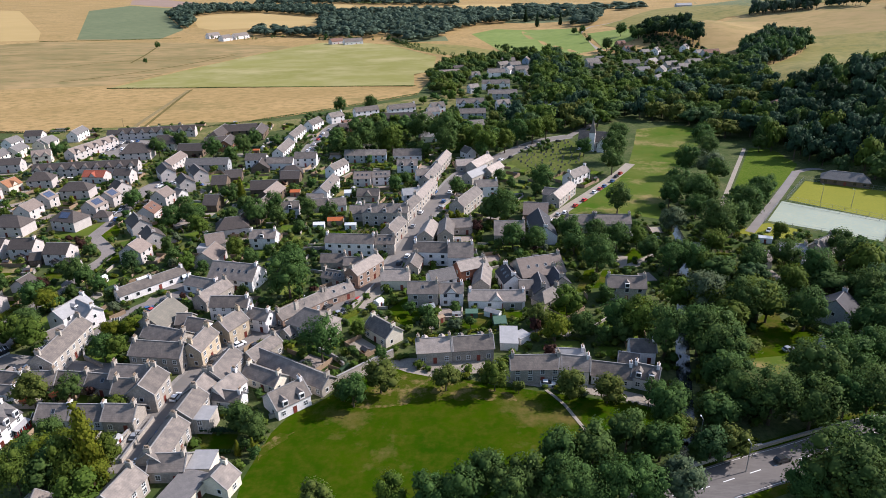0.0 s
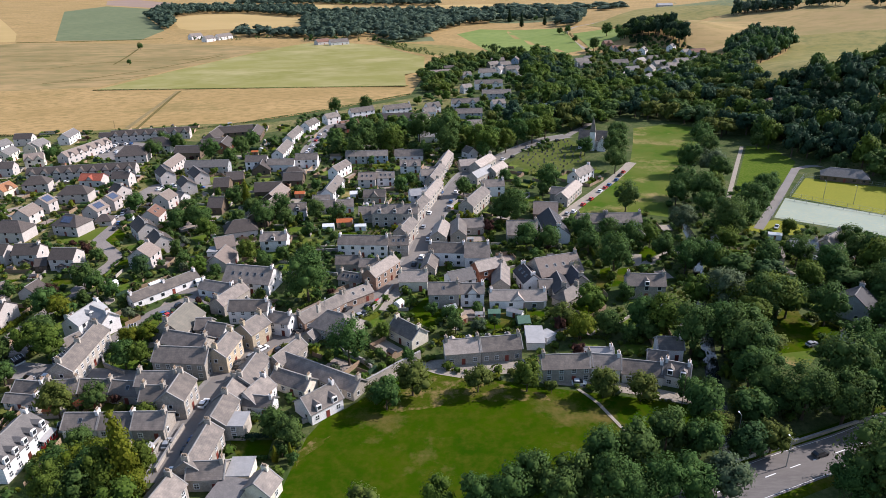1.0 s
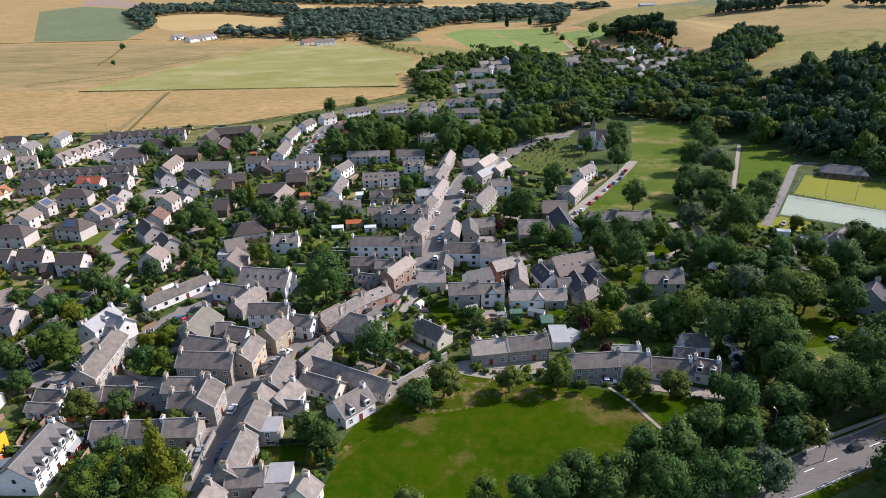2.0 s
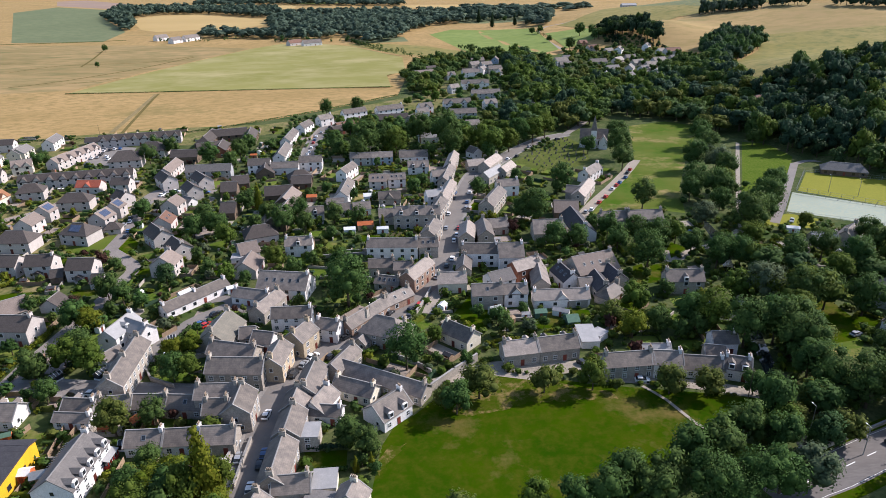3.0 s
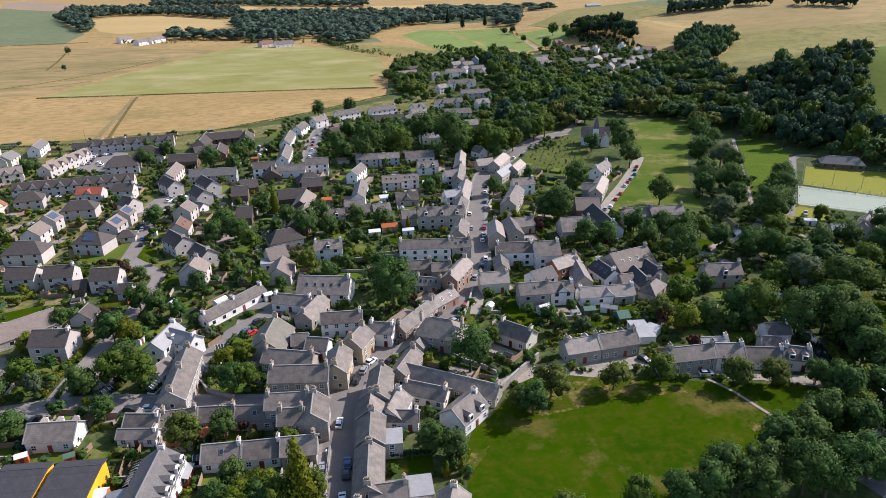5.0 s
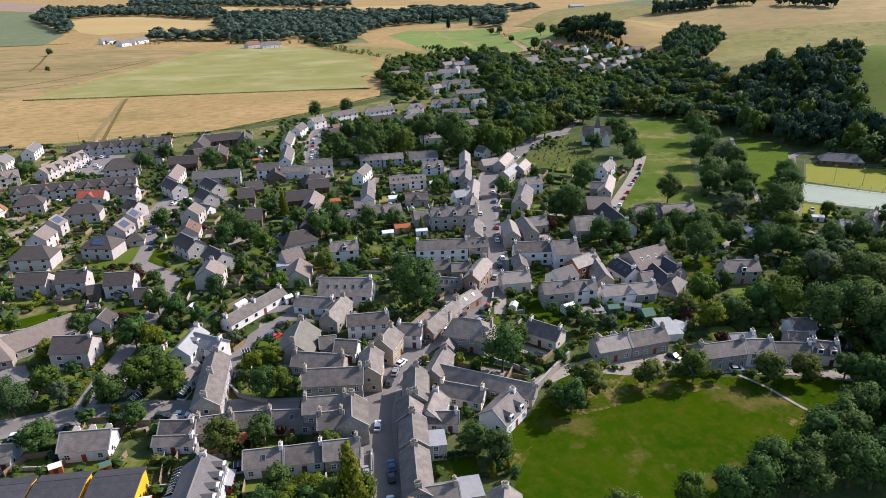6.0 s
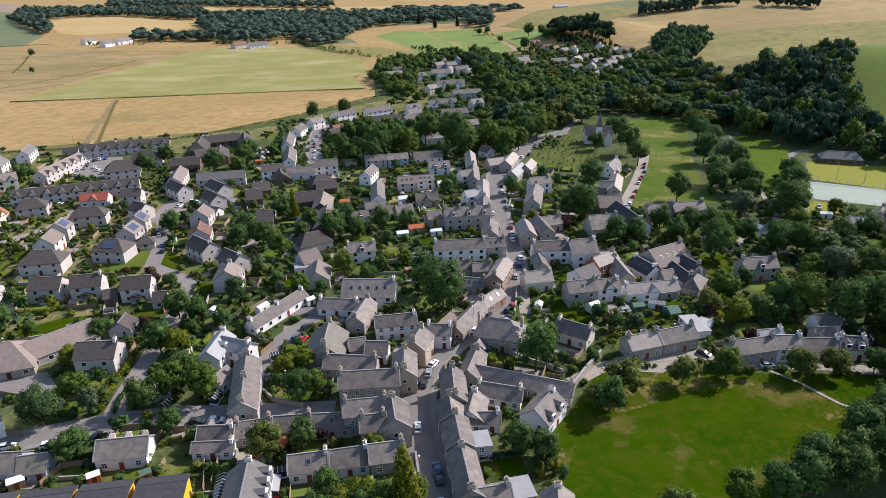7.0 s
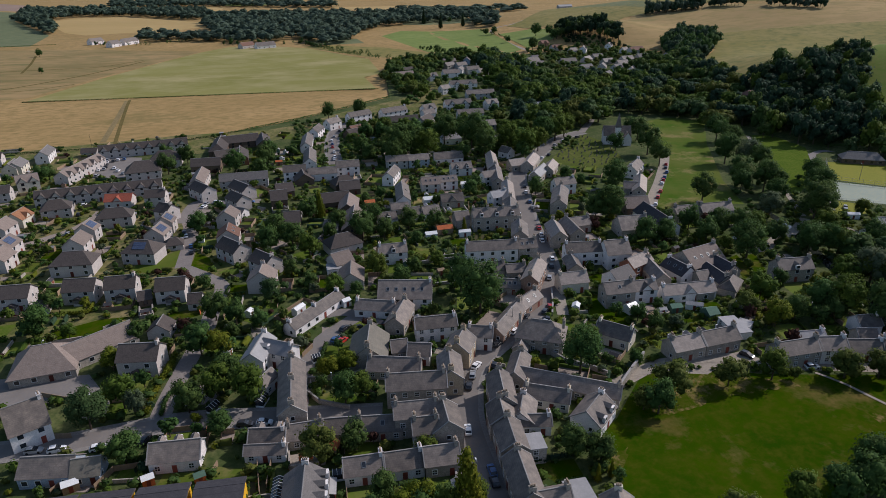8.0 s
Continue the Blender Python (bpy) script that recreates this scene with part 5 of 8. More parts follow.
patch('hill_pasture', [(340, 482), (318, 466), (294, 440), (282, 430), (266, 397), (254, 374), (232, 340), (300, 330), (420, 380), (470, 560)], 'lawn2', 0.0365, 'bright green hillside pasture', 'field')
patch('rough_field', [(-475.6, 680.4), (-363.8, 695.5), (-330.7, 814.1), (-250.6, 1042.2), (-453.6, 1135.3), (-731.4, 1197.3), (-790.7, 1162.6)], 'stubble2', 0.0370, 'dry rough field with olive streaks', 'field')
patch('rough_field', [(300, 1010), (360, 1010), (436, 1085), (490, 1095), (580, 1060), (640, 1010), (760, 990), (900, 1200), (700, 1500), (488, 1400), (470, 1160), (380, 1120), (300, 1100)], 'olive', 0.0372, 'olive pasture behind the hill', 'field')
patch('rough_field', [(251.4, 1184.2), (298.5, 1243.4), (506.8, 1631.1), (488.4, 1167.2), (463.9, 1061.9), (379, 1069.8), (330, 1116.9), (269.6, 1107.4)], 'olive', 0.0375, 'dry rough field with olive streaks', 'field')
patch('pasture', [(141.6, 1768.5), (290.7, 1662.4), (232.3, 1355.4), (100.9, 1410)], 'pasture', 0.0380, 'dull green pasture', 'field')
patch('pasture', [(688.1, 2005.9), (522.4, 1174.4), (560.3, 1075.8), (487.9, 1144.2), (455.1, 1379.1)], 'pasture', 0.0385, 'dull green pasture', 'field')
patch('pasture', [(-372.7, 2571.2), (-229.4, 2542.7), (-67.3, 2461.5), (-218.6, 2374.9), (-332.7, 2391.5)], 'pasture2', 0.0390, 'dull green pasture', 'field')
patch('pasture', [(-102.5, 1143.9), (-18, 1156.2), (-12, 1080.6), (-82.6, 1069.1)], 'pasture', 0.0395, 'dull green pasture', 'field')
patch('stubble_field', [(-10, 2148.5), (332.6, 2107.2), (473.9, 1984.2), (297.5, 1881.6), (23.3, 2013.2)], 'straw', 0.0400, 'dry golden field', 'field')
patch('stubble_field', [(-586.6, 2343.6), (-492.6, 2454), (-341, 2246), (-402.6, 2083), (-515.1, 2123)], 'straw', 0.0405, 'dry golden field', 'field')
patch('garden_lawn', [(-140.3, 142.4), (-139.1, 149.9), (-131.8, 147.6), (-131.7, 140.3)], 'park', 0.0410, 'small mown garden lawn', 'grass')
patch('garden_yard', [(-173.2, 149.4), (-169.2, 151.7), (-166, 152.4), (-166.6, 148)], 'paving', 0.0415, 'worn paved garden yard behind the cottages', 'ground')
patch('garden_yard', [(-170.3, 154.2), (-163.9, 153.4), (-165.2, 148.8), (-168.7, 151)], 'gravel', 0.0420, 'worn paved garden yard behind the cottages', 'ground')
patch('garden_lawn', [(-59.1, 273.7), (-49.3, 270.6), (-49.7, 264), (-59.2, 264.2)], 'lawn', 0.0425, 'small mown garden lawn', 'grass')
patch('garden_lawn', [(-82.4, 256), (-75.5, 256.8), (-74.8, 250.3), (-81.5, 249.6)], 'lawn2', 0.0430, 'small mown garden lawn', 'grass')
patch('garden_lawn', [(-50.7, 241.2), (-41.7, 243.6), (-41.9, 234.1), (-50.6, 234.5)], 'lawn2', 0.0435, 'small mown garden lawn', 'grass')
patch('worn_edge', [(-51.3, 128), (-46.1, 134.1), (-43.2, 134.7), (-44.2, 131.8), (-47.3, 128.4), (-49.7, 124.1)], 'worn', 0.0440, 'bare trodden earth at the edge of the green', 'ground')
patch('worn_edge', [(-27.1, 153.1), (-17.6, 160.3), (-6.6, 158.8), (3.3, 154.2), (14.4, 149.5), (15.1, 147.3), (2.7, 147.8), (-9.8, 147.7), (-18.6, 145.4), (-26.4, 143.5), (-30.3, 145)], 'worn', 0.0445, 'dry worn grass under the trees', 'ground')
patch('worn_edge', [(22, 132), (27, 135), (30.5, 134.6), (29, 130.4), (23, 128.6)], 'worn', 0.0450, 'dry worn grass beside the path', 'ground')
patch('forecourt', [(-22.4, 164.7), (-16.1, 166.2), (-6.3, 164.4), (2.6, 165.2), (12.5, 167), (12, 161.9), (4.1, 160), (-2.8, 159.8), (-6.9, 157.8), (-15.9, 160.7)], 'gravel', 0.0455, 'pale tan gravel forecourt before the cottages', 'ground')
patch('verge', [(117.9, 265.2), (126.2, 257.1), (139.0, 256.6), (146.6, 266.1), (137.2, 274.9)], 'bowling', 0.0460, 'yellow-green grass verge below the court', 'grass')
MAIN_STREET = [(-79.1, 120.3), (-79.1, 147.8), (-77.2, 160.4), (-72.2, 174.9), (-62.1, 186.2), (-46, 200.2), (-34.6, 216.3), (-26.8, 232.7), (-21.9, 255.1), (-17.7, 280.7), (-9.9, 315), (1.3, 354.8), (15.4, 374.7), (35.9, 405.2), (56.7, 428.8), (75.3, 439.5)]
strip('pavement', MAIN_STREET, 10.5, 'kerb', 'worn grey pavement beside the road', 'pavement', lift=0.1, thick=0.2)
strip('road', MAIN_STREET, 7.5, 'asphalt', 'grey asphalt road, worn and patched', 'road', lift=0.105)
strip('road', [(75.3, 439.5), (106.9, 494), (154.3, 629.3), (193.4, 763.3), (197.2, 857.4)], 5, 'asphalt', 'grey asphalt road, worn and patched', 'road', block=False)
strip('path', [(197.2, 857.4), (191.1, 912.7), (191.4, 990.7), (199.1, 1097.6), (231.6, 1186), (298.5, 1243.4), (442.3, 1482)], 6, 'gravel', 'pale gravel track', 'path')
CROSS_ROAD = [(-193.9, 167), (-179, 166.6), (-166.5, 167.8), (-153.3, 169), (-141.5, 168.3), (-122, 164.9), (-98.9, 161.3)]
strip('pavement', CROSS_ROAD, 8.6, 'kerb', 'worn grey pavement beside the road', 'pavement', lift=0.1, thick=0.2)
strip('road', CROSS_ROAD, 5.6, 'asphalt', 'grey asphalt road, worn and patched', 'road', lift=0.105)
strip('road', [(-120.9, 164.5), (-119.7, 176.5), (-117.5, 190.9), (-112.7, 201.8), (-106.2, 208.9), (-99.4, 215.3)], 5.5, 'asphalt', 'grey asphalt road, worn and patched', 'road')
strip('road', [(-155.9, 168.3), (-154.9, 180.4), (-152.2, 198.4), (-149.4, 214.4), (-148.5, 231.8), (-147.2, 248.6), (-156.2, 260.6), (-163.8, 268.8)], 5.5, 'estateroad', 'pale worn asphalt estate road', 'road')
strip('road', [(-164, 268.6), (-164.4, 285.3), (-164.9, 299.1), (-167.4, 315), (-168.4, 331.3), (-163.2, 343.1)], 6, 'estateroad', 'pale worn asphalt estate road', 'road')
strip('road', [(-236, 306.4), (-225.7, 316), (-218.7, 323.4), (-213.6, 336.3), (-212.5, 347.2)], 5.5, 'paving', 'pinkish paved estate road', 'road')
strip('road', [(-166.9, 311.9), (-171.3, 333.5), (-160.9, 333.7)], 5.5, 'paving', 'pinkish paved estate road', 'road')
strip('road', [(-171.8, 320), (-168.8, 347.9), (-155.3, 345.6), (-137.7, 343.7)], 6, 'estateroad', 'pale worn asphalt estate road', 'road')
NORTH_STREET = [(-96.8, 401.4), (-97, 432.6), (-95.5, 460.5), (-91.2, 488.7), (-81.5, 507.9), (-64.4, 514.5)]
strip('pavement', NORTH_STREET, 10.0, 'kerb', 'worn grey pavement beside the road', 'pavement', lift=0.1, thick=0.2)
strip('road', NORTH_STREET, 7, 'asphalt', 'grey asphalt road, worn and patched', 'road', lift=0.105)
strip('path', [(40.2, 279.8), (54.5, 301.5), (69.6, 322.8), (88.8, 352.1), (100, 371.1)], 5.6, 'gravel', 'pale gravel track', 'path')
strip('path', [(177.8, 400.6), (155.2, 356.5), (132.5, 311.9), (116.8, 280.8), (107.3, 260.4)], 2.2, 'gravel', 'pale gravel track', 'path')
strip('path', [(105.7, 257.6), (86.7, 243.1), (78.1, 240.9), (70, 234.1), (62.5, 230.6), (64.8, 240.8)], 4, 'gravel', 'pale gravel track', 'path')
TRUNK_ROAD = [(36, 109.3), (47, 113.2), (53.8, 115.2), (68, 120.6), (82.5, 125.6), (105.2, 134.9), (128.9, 143.1)]
strip('verge', TRUNK_ROAD, 15.5, 'lawn', 'grass verge beside the road', 'grass', lift=0.03)
strip('road', TRUNK_ROAD, 10.5, 'trunkroad', 'grey asphalt road, worn and patched', 'road', lift=0.05)
strip('path', [(-34, 159.1), (-20.7, 164.7), (-11.2, 165.9), (8.3, 163.3), (11.4, 158.1), (24.9, 154.6), (39.3, 150.4), (52.5, 145)], 4.5, 'gravel', 'pale gravel track', 'path')
strip('path', [(-33.7, 199.2), (-29.6, 212.6), (-23.5, 215), (-16.9, 217.2)], 4, 'gravel', 'pale gravel track', 'path')
strip('road', [(183.7, 348.8), (195.9, 355.1), (204.7, 352.6)], 3.6, 'asphalt', 'grey asphalt road, worn and patched', 'road')
strip('road', [(186.1, 351), (157.6, 309.9), (134.1, 276.9), (124.7, 264)], 4, 'asphalt', 'grey asphalt road, worn and patched', 'road')
strip('road', [(-248.5, 496.4), (-256.4, 565.3), (-267.6, 657.9)], 4, 'gravel2', 'faint worn track across the field', 'road')
strip('field_ditch', [(-439.1, 726.5), (-414.8, 746.2), (-387.8, 778.6), (-349.2, 844.3), (-309.5, 947.9)], 3.2, 'furrow', 'dark line of rough grass along a field drain', 'field edge', block=False)
strip('field_ditch', [(-498.6, 845), (-467.5, 890.7), (-423.9, 901.4), (-355.9, 907.1), (-312.9, 961)], 2.6, 'furrow', 'dark line of rough grass along a field drain', 'field edge', block=False)
strip('field_ditch', [(-429.2, 877), (-448.2, 963.2), (-473.6, 1061.1)], 3, 'furrow', 'dark line of rough grass along a field drain', 'field edge', block=False)
strip('field_ditch', [(-414.8, 746.2), (-378.8, 742.4), (-343.6, 773.2)], 2.2, 'furrow', 'dark line of rough grass along a field drain', 'field edge', block=False)
strip('field_ditch', [(-238, 481.3), (-247.4, 538.6), (-261.8, 629.8), (-265.8, 659.6)], 2.6, 'furrow', 'dark line of rough grass along a field drain', 'field edge', block=False)
strip('path', [(22.8, 151.7), (26.9, 145), (30.6, 134.6), (33.6, 131.7)], 0.95, 'gravel', 'pale gravel track', 'path')
strip('road', [(-111.1, 217.1), (-106.5, 218.3), (-101.3, 215.9), (-94.3, 207.4)], 5, 'asphalt', 'grey asphalt road, worn and patched', 'road')
OPEN.append([(83, 166.3), (74, 150.7), (86.2, 144.5), (99.3, 165.4)])  # clearing beside a lawn
OPEN.append([(47.5, 212.7), (42.7, 204), (54, 201.8), (57.5, 211.1)])  # clearing beside a lawn
OPEN.append([(177, 342.1), (230.9, 306.4), (179.8, 246.3), (131.1, 271.2)])  # clearing beside a lawn
# ---- houses ----
house(-270.9, 455.7, 95, 18.9, 7.5, 5, 'white', 'grey', slope=0.72)
house(-213.7, 456.9, 9, 52.1, 8, 4.8, 'harl', 'brown', slope=0.72, gab=8, row=1)
house(-247.1, 460.8, -1, 9.1, 6, 2.6, 'harl', 'brown', slope=0.72)
house(-217.2, 366.8, 8, 58.5, 8, 4.8, 'harl', 'brown', slope=0.72, gab=9, row=1)
house(-239.6, 415.3, 75, 38.8, 8, 4.8, 'harl', 'tan', slope=0.72, gab=5, row=1)
house(-203.4, 401.8, 9, 18.1, 13, 5, 'harl', 'brown', slope=0.72, hip=1)
house(-195.1, 424, 1, 16.7, 12, 5, 'harl', 'brown', slope=0.72, hip=1)
house(-279, 426.8, 92, 12.3, 8, 5, 'cream', 'grey', slope=0.72)
house(-260.3, 394.4, 23, 10.5, 9, 5, 'cream', 'tan', slope=0.72, gab=2)
house(-302.6, 430.9, 82, 11.1, 8, 5, 'white', 'grey', slope=0.72)
house(-298.5, 450.4, 4, 11.6, 8, 5, 'harl', 'brown', slope=0.72)
house(-277.2, 429.2, 93, 14.3, 8, 5, 'cream', 'grey', slope=0.72)
house(-285.7, 409.4, 96, 14.7, 8, 5, 'cream', 'grey', slope=0.72)
house(-288.5, 394.2, 95, 16.4, 8, 5, 'cream', 'grey', slope=0.72)
house(-269.1, 376, 7, 14.5, 8, 5, 'harl', 'brown', slope=0.72)
house(-244.5, 336.3, 78, 9.3, 8.5, 4, 'cream', 'orange', slope=0.72, gab=1)
house(-231, 344.4, 12, 12.7, 9.5, 5, 'harl', 'brown', slope=0.72, hip=1)
house(-205.1, 353.3, -5, 12.6, 8, 3.6, 'harl', 'red', slope=0.72, gab=1)
house(-187.5, 350.8, -4, 9.6, 8, 5, 'harl', 'brown', slope=0.72, ch=1)
house(-178.7, 327, -37, 7.4, 8.5, 5, 'harl', 'brown', slope=0.72, ch=1)
house(-200.7, 325.7, 3, 14.9, 9, 5, 'harl', 'brown', slope=0.72, hip=1)
house(-208.3, 310.1, 83, 6.8, 8.5, 5, 'harl', 'tan', slope=0.72, solar=-1)
house(-208.1, 294.7, 85, 10.4, 8.5, 5, 'harl', 'tan', slope=0.72)
house(-177.5, 298.1, 77, 8.7, 8.5, 5, 'harl', 'tan', slope=0.72, solar=-1)
house(-176.8, 311.8, 84, 7.1, 8, 5, 'harl', 'tan', slope=0.72, solar=-1)
house(-179.9, 280.7, -16, 13.3, 10, 5, 'harl', 'brown', slope=0.72, hip=1, solar=-1)
house(-170.1, 290.3, 8, 7.1, 6, 2.6, 'harl', 'brown', slope=0.72, hip=1)
house(-166.3, 355.8, -56, 13.9, 8, 5, 'harl', 'brown', slope=0.72)
house(-170.1, 376.8, 89, 22.8, 7.5, 5, 'harl', 'tan', slope=0.72)
house(-147.3, 335.4, -57, 11.2, 8, 5, 'harl', 'brown', slope=0.72)
house(-146.6, 352.4, -56, 13.9, 8, 5, 'harl', 'brown', slope=0.72)
house(-149.9, 312.6, 79, 8.9, 8.5, 5, 'harl', 'tan', slope=0.72)
house(-145.6, 323, -36, 5.6, 5.5, 2.5, 'white', 'grey', slope=0.72)
house(-148.1, 291.6, 90, 9.3, 9, 4, 'harl', 'redbrown', slope=0.72, sky=2)
house(-144.6, 273.3, -52, 12.2, 8.5, 5, 'harl', 'brown', slope=0.72, ch=1)
house(-170.2, 407, -1, 16.2, 9.5, 4, 'timber', 'brown', slope=0.72)
house(-155.7, 459.4, 13, 24.6, 10, 4.2, 'timber', 'brown', slope=0.72)
house(-167, 451.1, 89, 32.1, 10, 4.2, 'timber', 'brown', slope=0.72, hip=1)
house(-159.6, 424.3, 21, 16.1, 9, 4.2, 'timber', 'brown', slope=0.72)
house(-152.3, 422.4, 94, 18.9, 9, 4.2, 'brick', 'brown', slope=0.72)
house(-140.2, 454.1, 95, 22, 9, 4.2, 'timber', 'brown', slope=0.72)
house(-146.7, 369.6, 1, 24.6, 8, 5, 'grey', 'grey', slope=0.72)
house(-203.5, 274.8, -4, 15.3, 10, 5, 'harl', 'brown', slope=0.72, hip=1)
house(-215, 248.8, -4, 10.4, 8.5, 5, 'harl', 'brown', slope=0.72, porch=1)
house(-205.6, 243.4, 0, 5, 6, 2.6, 'harl', 'brown', slope=0.72, hip=1)
house(-236, 298, 84, 9.6, 8.5, 5, 'harl', 'tan', slope=0.72, solar=-1)
house(-233.5, 284.5, 84, 9.6, 8.5, 5, 'harl', 'tan', slope=0.72)
house(-246, 321, 80, 10, 8.5, 5, 'harl', 'tan', slope=0.72)
house(-194.1, 249.2, -6, 10.6, 8.5, 5, 'harl', 'brown', slope=0.72, porch=1)
house(-180.7, 248.2, 0, 10.1, 8.5, 5, 'harl', 'brown', slope=0.72, ch=1, porch=1)
house(-163, 242.7, -3, 9.8, 8.5, 5, 'harl', 'brown', slope=0.72, porch=1)
house(-154.2, 234.3, -2, 4.4, 6.5, 2.7, 'harl', 'brown', slope=0.72)
house(-172, 240.9, 11, 4.3, 6, 2.6, 'timber', 'brown', slope=0.72)
house(-179.5, 210.2, 37, 20.5, 10, 2.9, 'stone', 'tan', slope=0.72)
house(-191.8, 203.6, 8, 17.1, 15, 2.9, 'stone', 'tan', slope=0.72, hip=1)
house(-162.5, 217.1, 82, 6.4, 7, 2.7, 'harl', 'brown', slope=0.72)
house(-164, 197, -8, 11.1, 9, 5.6, 'harl', 'brown', slope=0.72, ch=1, porch=1)
house(-114.5, 216, 49, 25.2, 5.5, 2.9, 'white', 'slate', slope=0.78, ch=3)
house(-131, 192.2, 74, 12.7, 6.6, 5, 'white', 'pale', slope=0.78, ch=1, dorm=1)
house(-125.2, 191.6, -33, 9.6, 6.2, 5, 'white', 'pale', slope=0.78, ch=1)
house(-121.4, 170, 90, 22.5, 7, 5.6, 'stone', 'slate', slope=0.78, ch=3)
house(-128.9, 178.6, 57, 5.9, 4.7, 3.5, 'white', 'slate', slope=0.78)
house(-132.1, 242.9, 83, 8.3, 9.5, 5, 'harl', 'tan', slope=0.72, ch=1)
house(-131.6, 257.5, -52, 10.1, 8.5, 5, 'harl', 'brown', slope=0.72, ch=1)
house(-100.4, 239.1, 84, 11.3, 9, 3.6, 'harl', 'tan', slope=0.72)
house(-106.2, 249.4, 3, 5.2, 5.5, 3, 'white', 'pale', slope=0.78, flat=1)
house(-103.4, 254, 24, 7.5, 9, 3.6, 'harl', 'tan', slope=0.72)
house(-83.3, 219.9, -13, 18, 11, 4.4, 'white', 'slate', slope=0.78, sky=5, ch=1)
house(-94.3, 214.4, -20, 13.2, 5.9, 3, 'white', 'slate', slope=0.78, ch=2)
house(-87.5, 205.4, 66, 13.6, 6.2, 4, 'stone', 'slate', slope=0.78, ch=2)
house(-99.2, 188.6, 80, 14, 11, 3.5, 'stone', 'moss', slope=0.78, ch=2)
house(-77.8, 195.5, -2, 12.7, 6.2, 5, 'white', 'slate', slope=0.78, ch=1)
house(-90.5, 187.6, 0, 4.6, 6.2, 3, 'stone', 'slate', slope=0.78)
house(-84.9, 183.6, -17, 6.4, 6.2, 3.4, 'white', 'slate', slope=0.78)
house(-93, 178.4, -18, 14.8, 7, 2.8, 'stone', 'slate', slope=0.78, ch=2)
house(-89.1, 165.3, -7, 15.7, 7.4, 5.6, 'stone', 'slate', slope=0.78, ch=2)
house(-78.9, 169.7, 81, 10.8, 6.6, 5.6, 'tanstone', 'slate', slope=0.78, ch=2)
house(-73.3, 181, 62, 8.4, 7.4, 5.6, 'tanstone', 'slate', slope=0.78, ch=2)
house(-65.5, 187.4, -19, 7.4, 5.9, 4.6, 'white', 'slate', slope=0.78, ch=2)
house(-54.3, 195.9, 50, 19.5, 5.9, 3, 'redstone', 'slate', slope=0.78, ch=2)
house(-43.8, 206.8, 40, 10.6, 5.9, 3, 'redstone', 'slate', slope=0.78, ch=2, sky=2)
house(-36, 222.5, 59, 15.8, 6.2, 5.5, 'redstone', 'rose', slope=0.78, ch=2)
house(-49.2, 232.4, -2, 9.6, 5.9, 4, 'stone', 'slate', slope=0.78, ch=1)
house(-40.9, 229.1, -5, 7.2, 5.5, 4, 'stone', 'slate', slope=0.78, ch=1)
house(-46.7, 220.1, -20, 9.1, 5.5, 2.8, 'stone', 'slate', slope=0.78, sky=4, ch=2)
house(-44.8, 247.8, -6, 20.2, 6.6, 5.6, 'white', 'slate', slope=0.78, ch=2)
house(-30.6, 247.7, 0, 7.7, 6.6, 5, 'stone', 'slate', slope=0.78, sky=3, ch=2)
house(-47.4, 183.4, -28, 14.1, 10, 4.8, 'stone', 'slate', slope=0.78, hip=1, ch=2)
house(-54, 181.7, 59, 6.8, 4.3, 2.5, 'stone', 'slate', slope=0.78)
house(-59.9, 168, 62, 11.8, 5.5, 4, 'stone', 'slate', slope=0.78, ch=1)
house(-67.9, 157.1, 81, 12.8, 6.6, 5.2, 'stone', 'slate', slope=0.78, ch=2)
house(-70.7, 147.8, 83, 7.5, 6.6, 5, 'stone', 'slate', slope=0.78, ch=1)
house(-71, 139.3, 85, 9.8, 6.6, 5, 'stone', 'slate', slope=0.78, ch=1)
house(-66.3, 137, -3, 5.1, 5.5, 4.4, 'stone', 'pale', slope=0.78, flat=1)
house(-72.1, 126.1, 86, 13.9, 6.6, 4.4, 'stone', 'slate', slope=0.78, ch=2)
house(-68.2, 120.3, 1, 8.1, 6.2, 3.5, 'stone', 'slate', slope=0.78, ch=1)
house(-61.2, 121.5, 0, 5.3, 6.2, 3.0, 'cream', 'pale', slope=0.78, flat=1)
house(-75.6, 111.1, 77, 9.3, 7, 4.2, 'stone', 'slate', slope=0.78, ch=1)
house(-62.3, 113.2, 75, 9.6, 7, 2.9, 'cream', 'grey', slope=0.78, flat=1)
house(-74.6, 117.3, 77, 3.4, 3.2, 3.0, 'ochre', 'slate', slope=0.5, flat=1)
house(-55, 115.6, 72, 4.9, 7, 3, 'cream', 'slate', slope=0.78, ch=1)
house(-92.8, 107.9, 107, 4.2, 5.5, 3, 'white', 'slate', slope=0.78)
house(-48.7, 159, -32, 28.1, 6.2, 3, 'stone', 'slate', slope=0.78, ch=1)
house(-55.7, 155.6, -28, 11.9, 5.9, 3, 'cream', 'slate', slope=0.78, ch=2)
house(-64.8, 149.8, 66, 8.7, 7, 3.4, 'white', 'slate', slope=0.78, ch=1)
house(-62.8, 146.1, -11, 8, 4.7, 3, 'white', 'slate', slope=0.78, ch=2)
house(-47.2, 145.6, 43, 9.8, 8.2, 3.3, 'white', 'slate', slope=0.78, ch=1, dorm=2)
house(-148.1, 153.9, -4, 11.3, 7.4, 3.2, 'white', 'slate', slope=0.78, dorm=3, side=1)
house(-175.6, 155.1, -8, 11.8, 7.4, 3, 'blue', 'slate', slope=0.78)
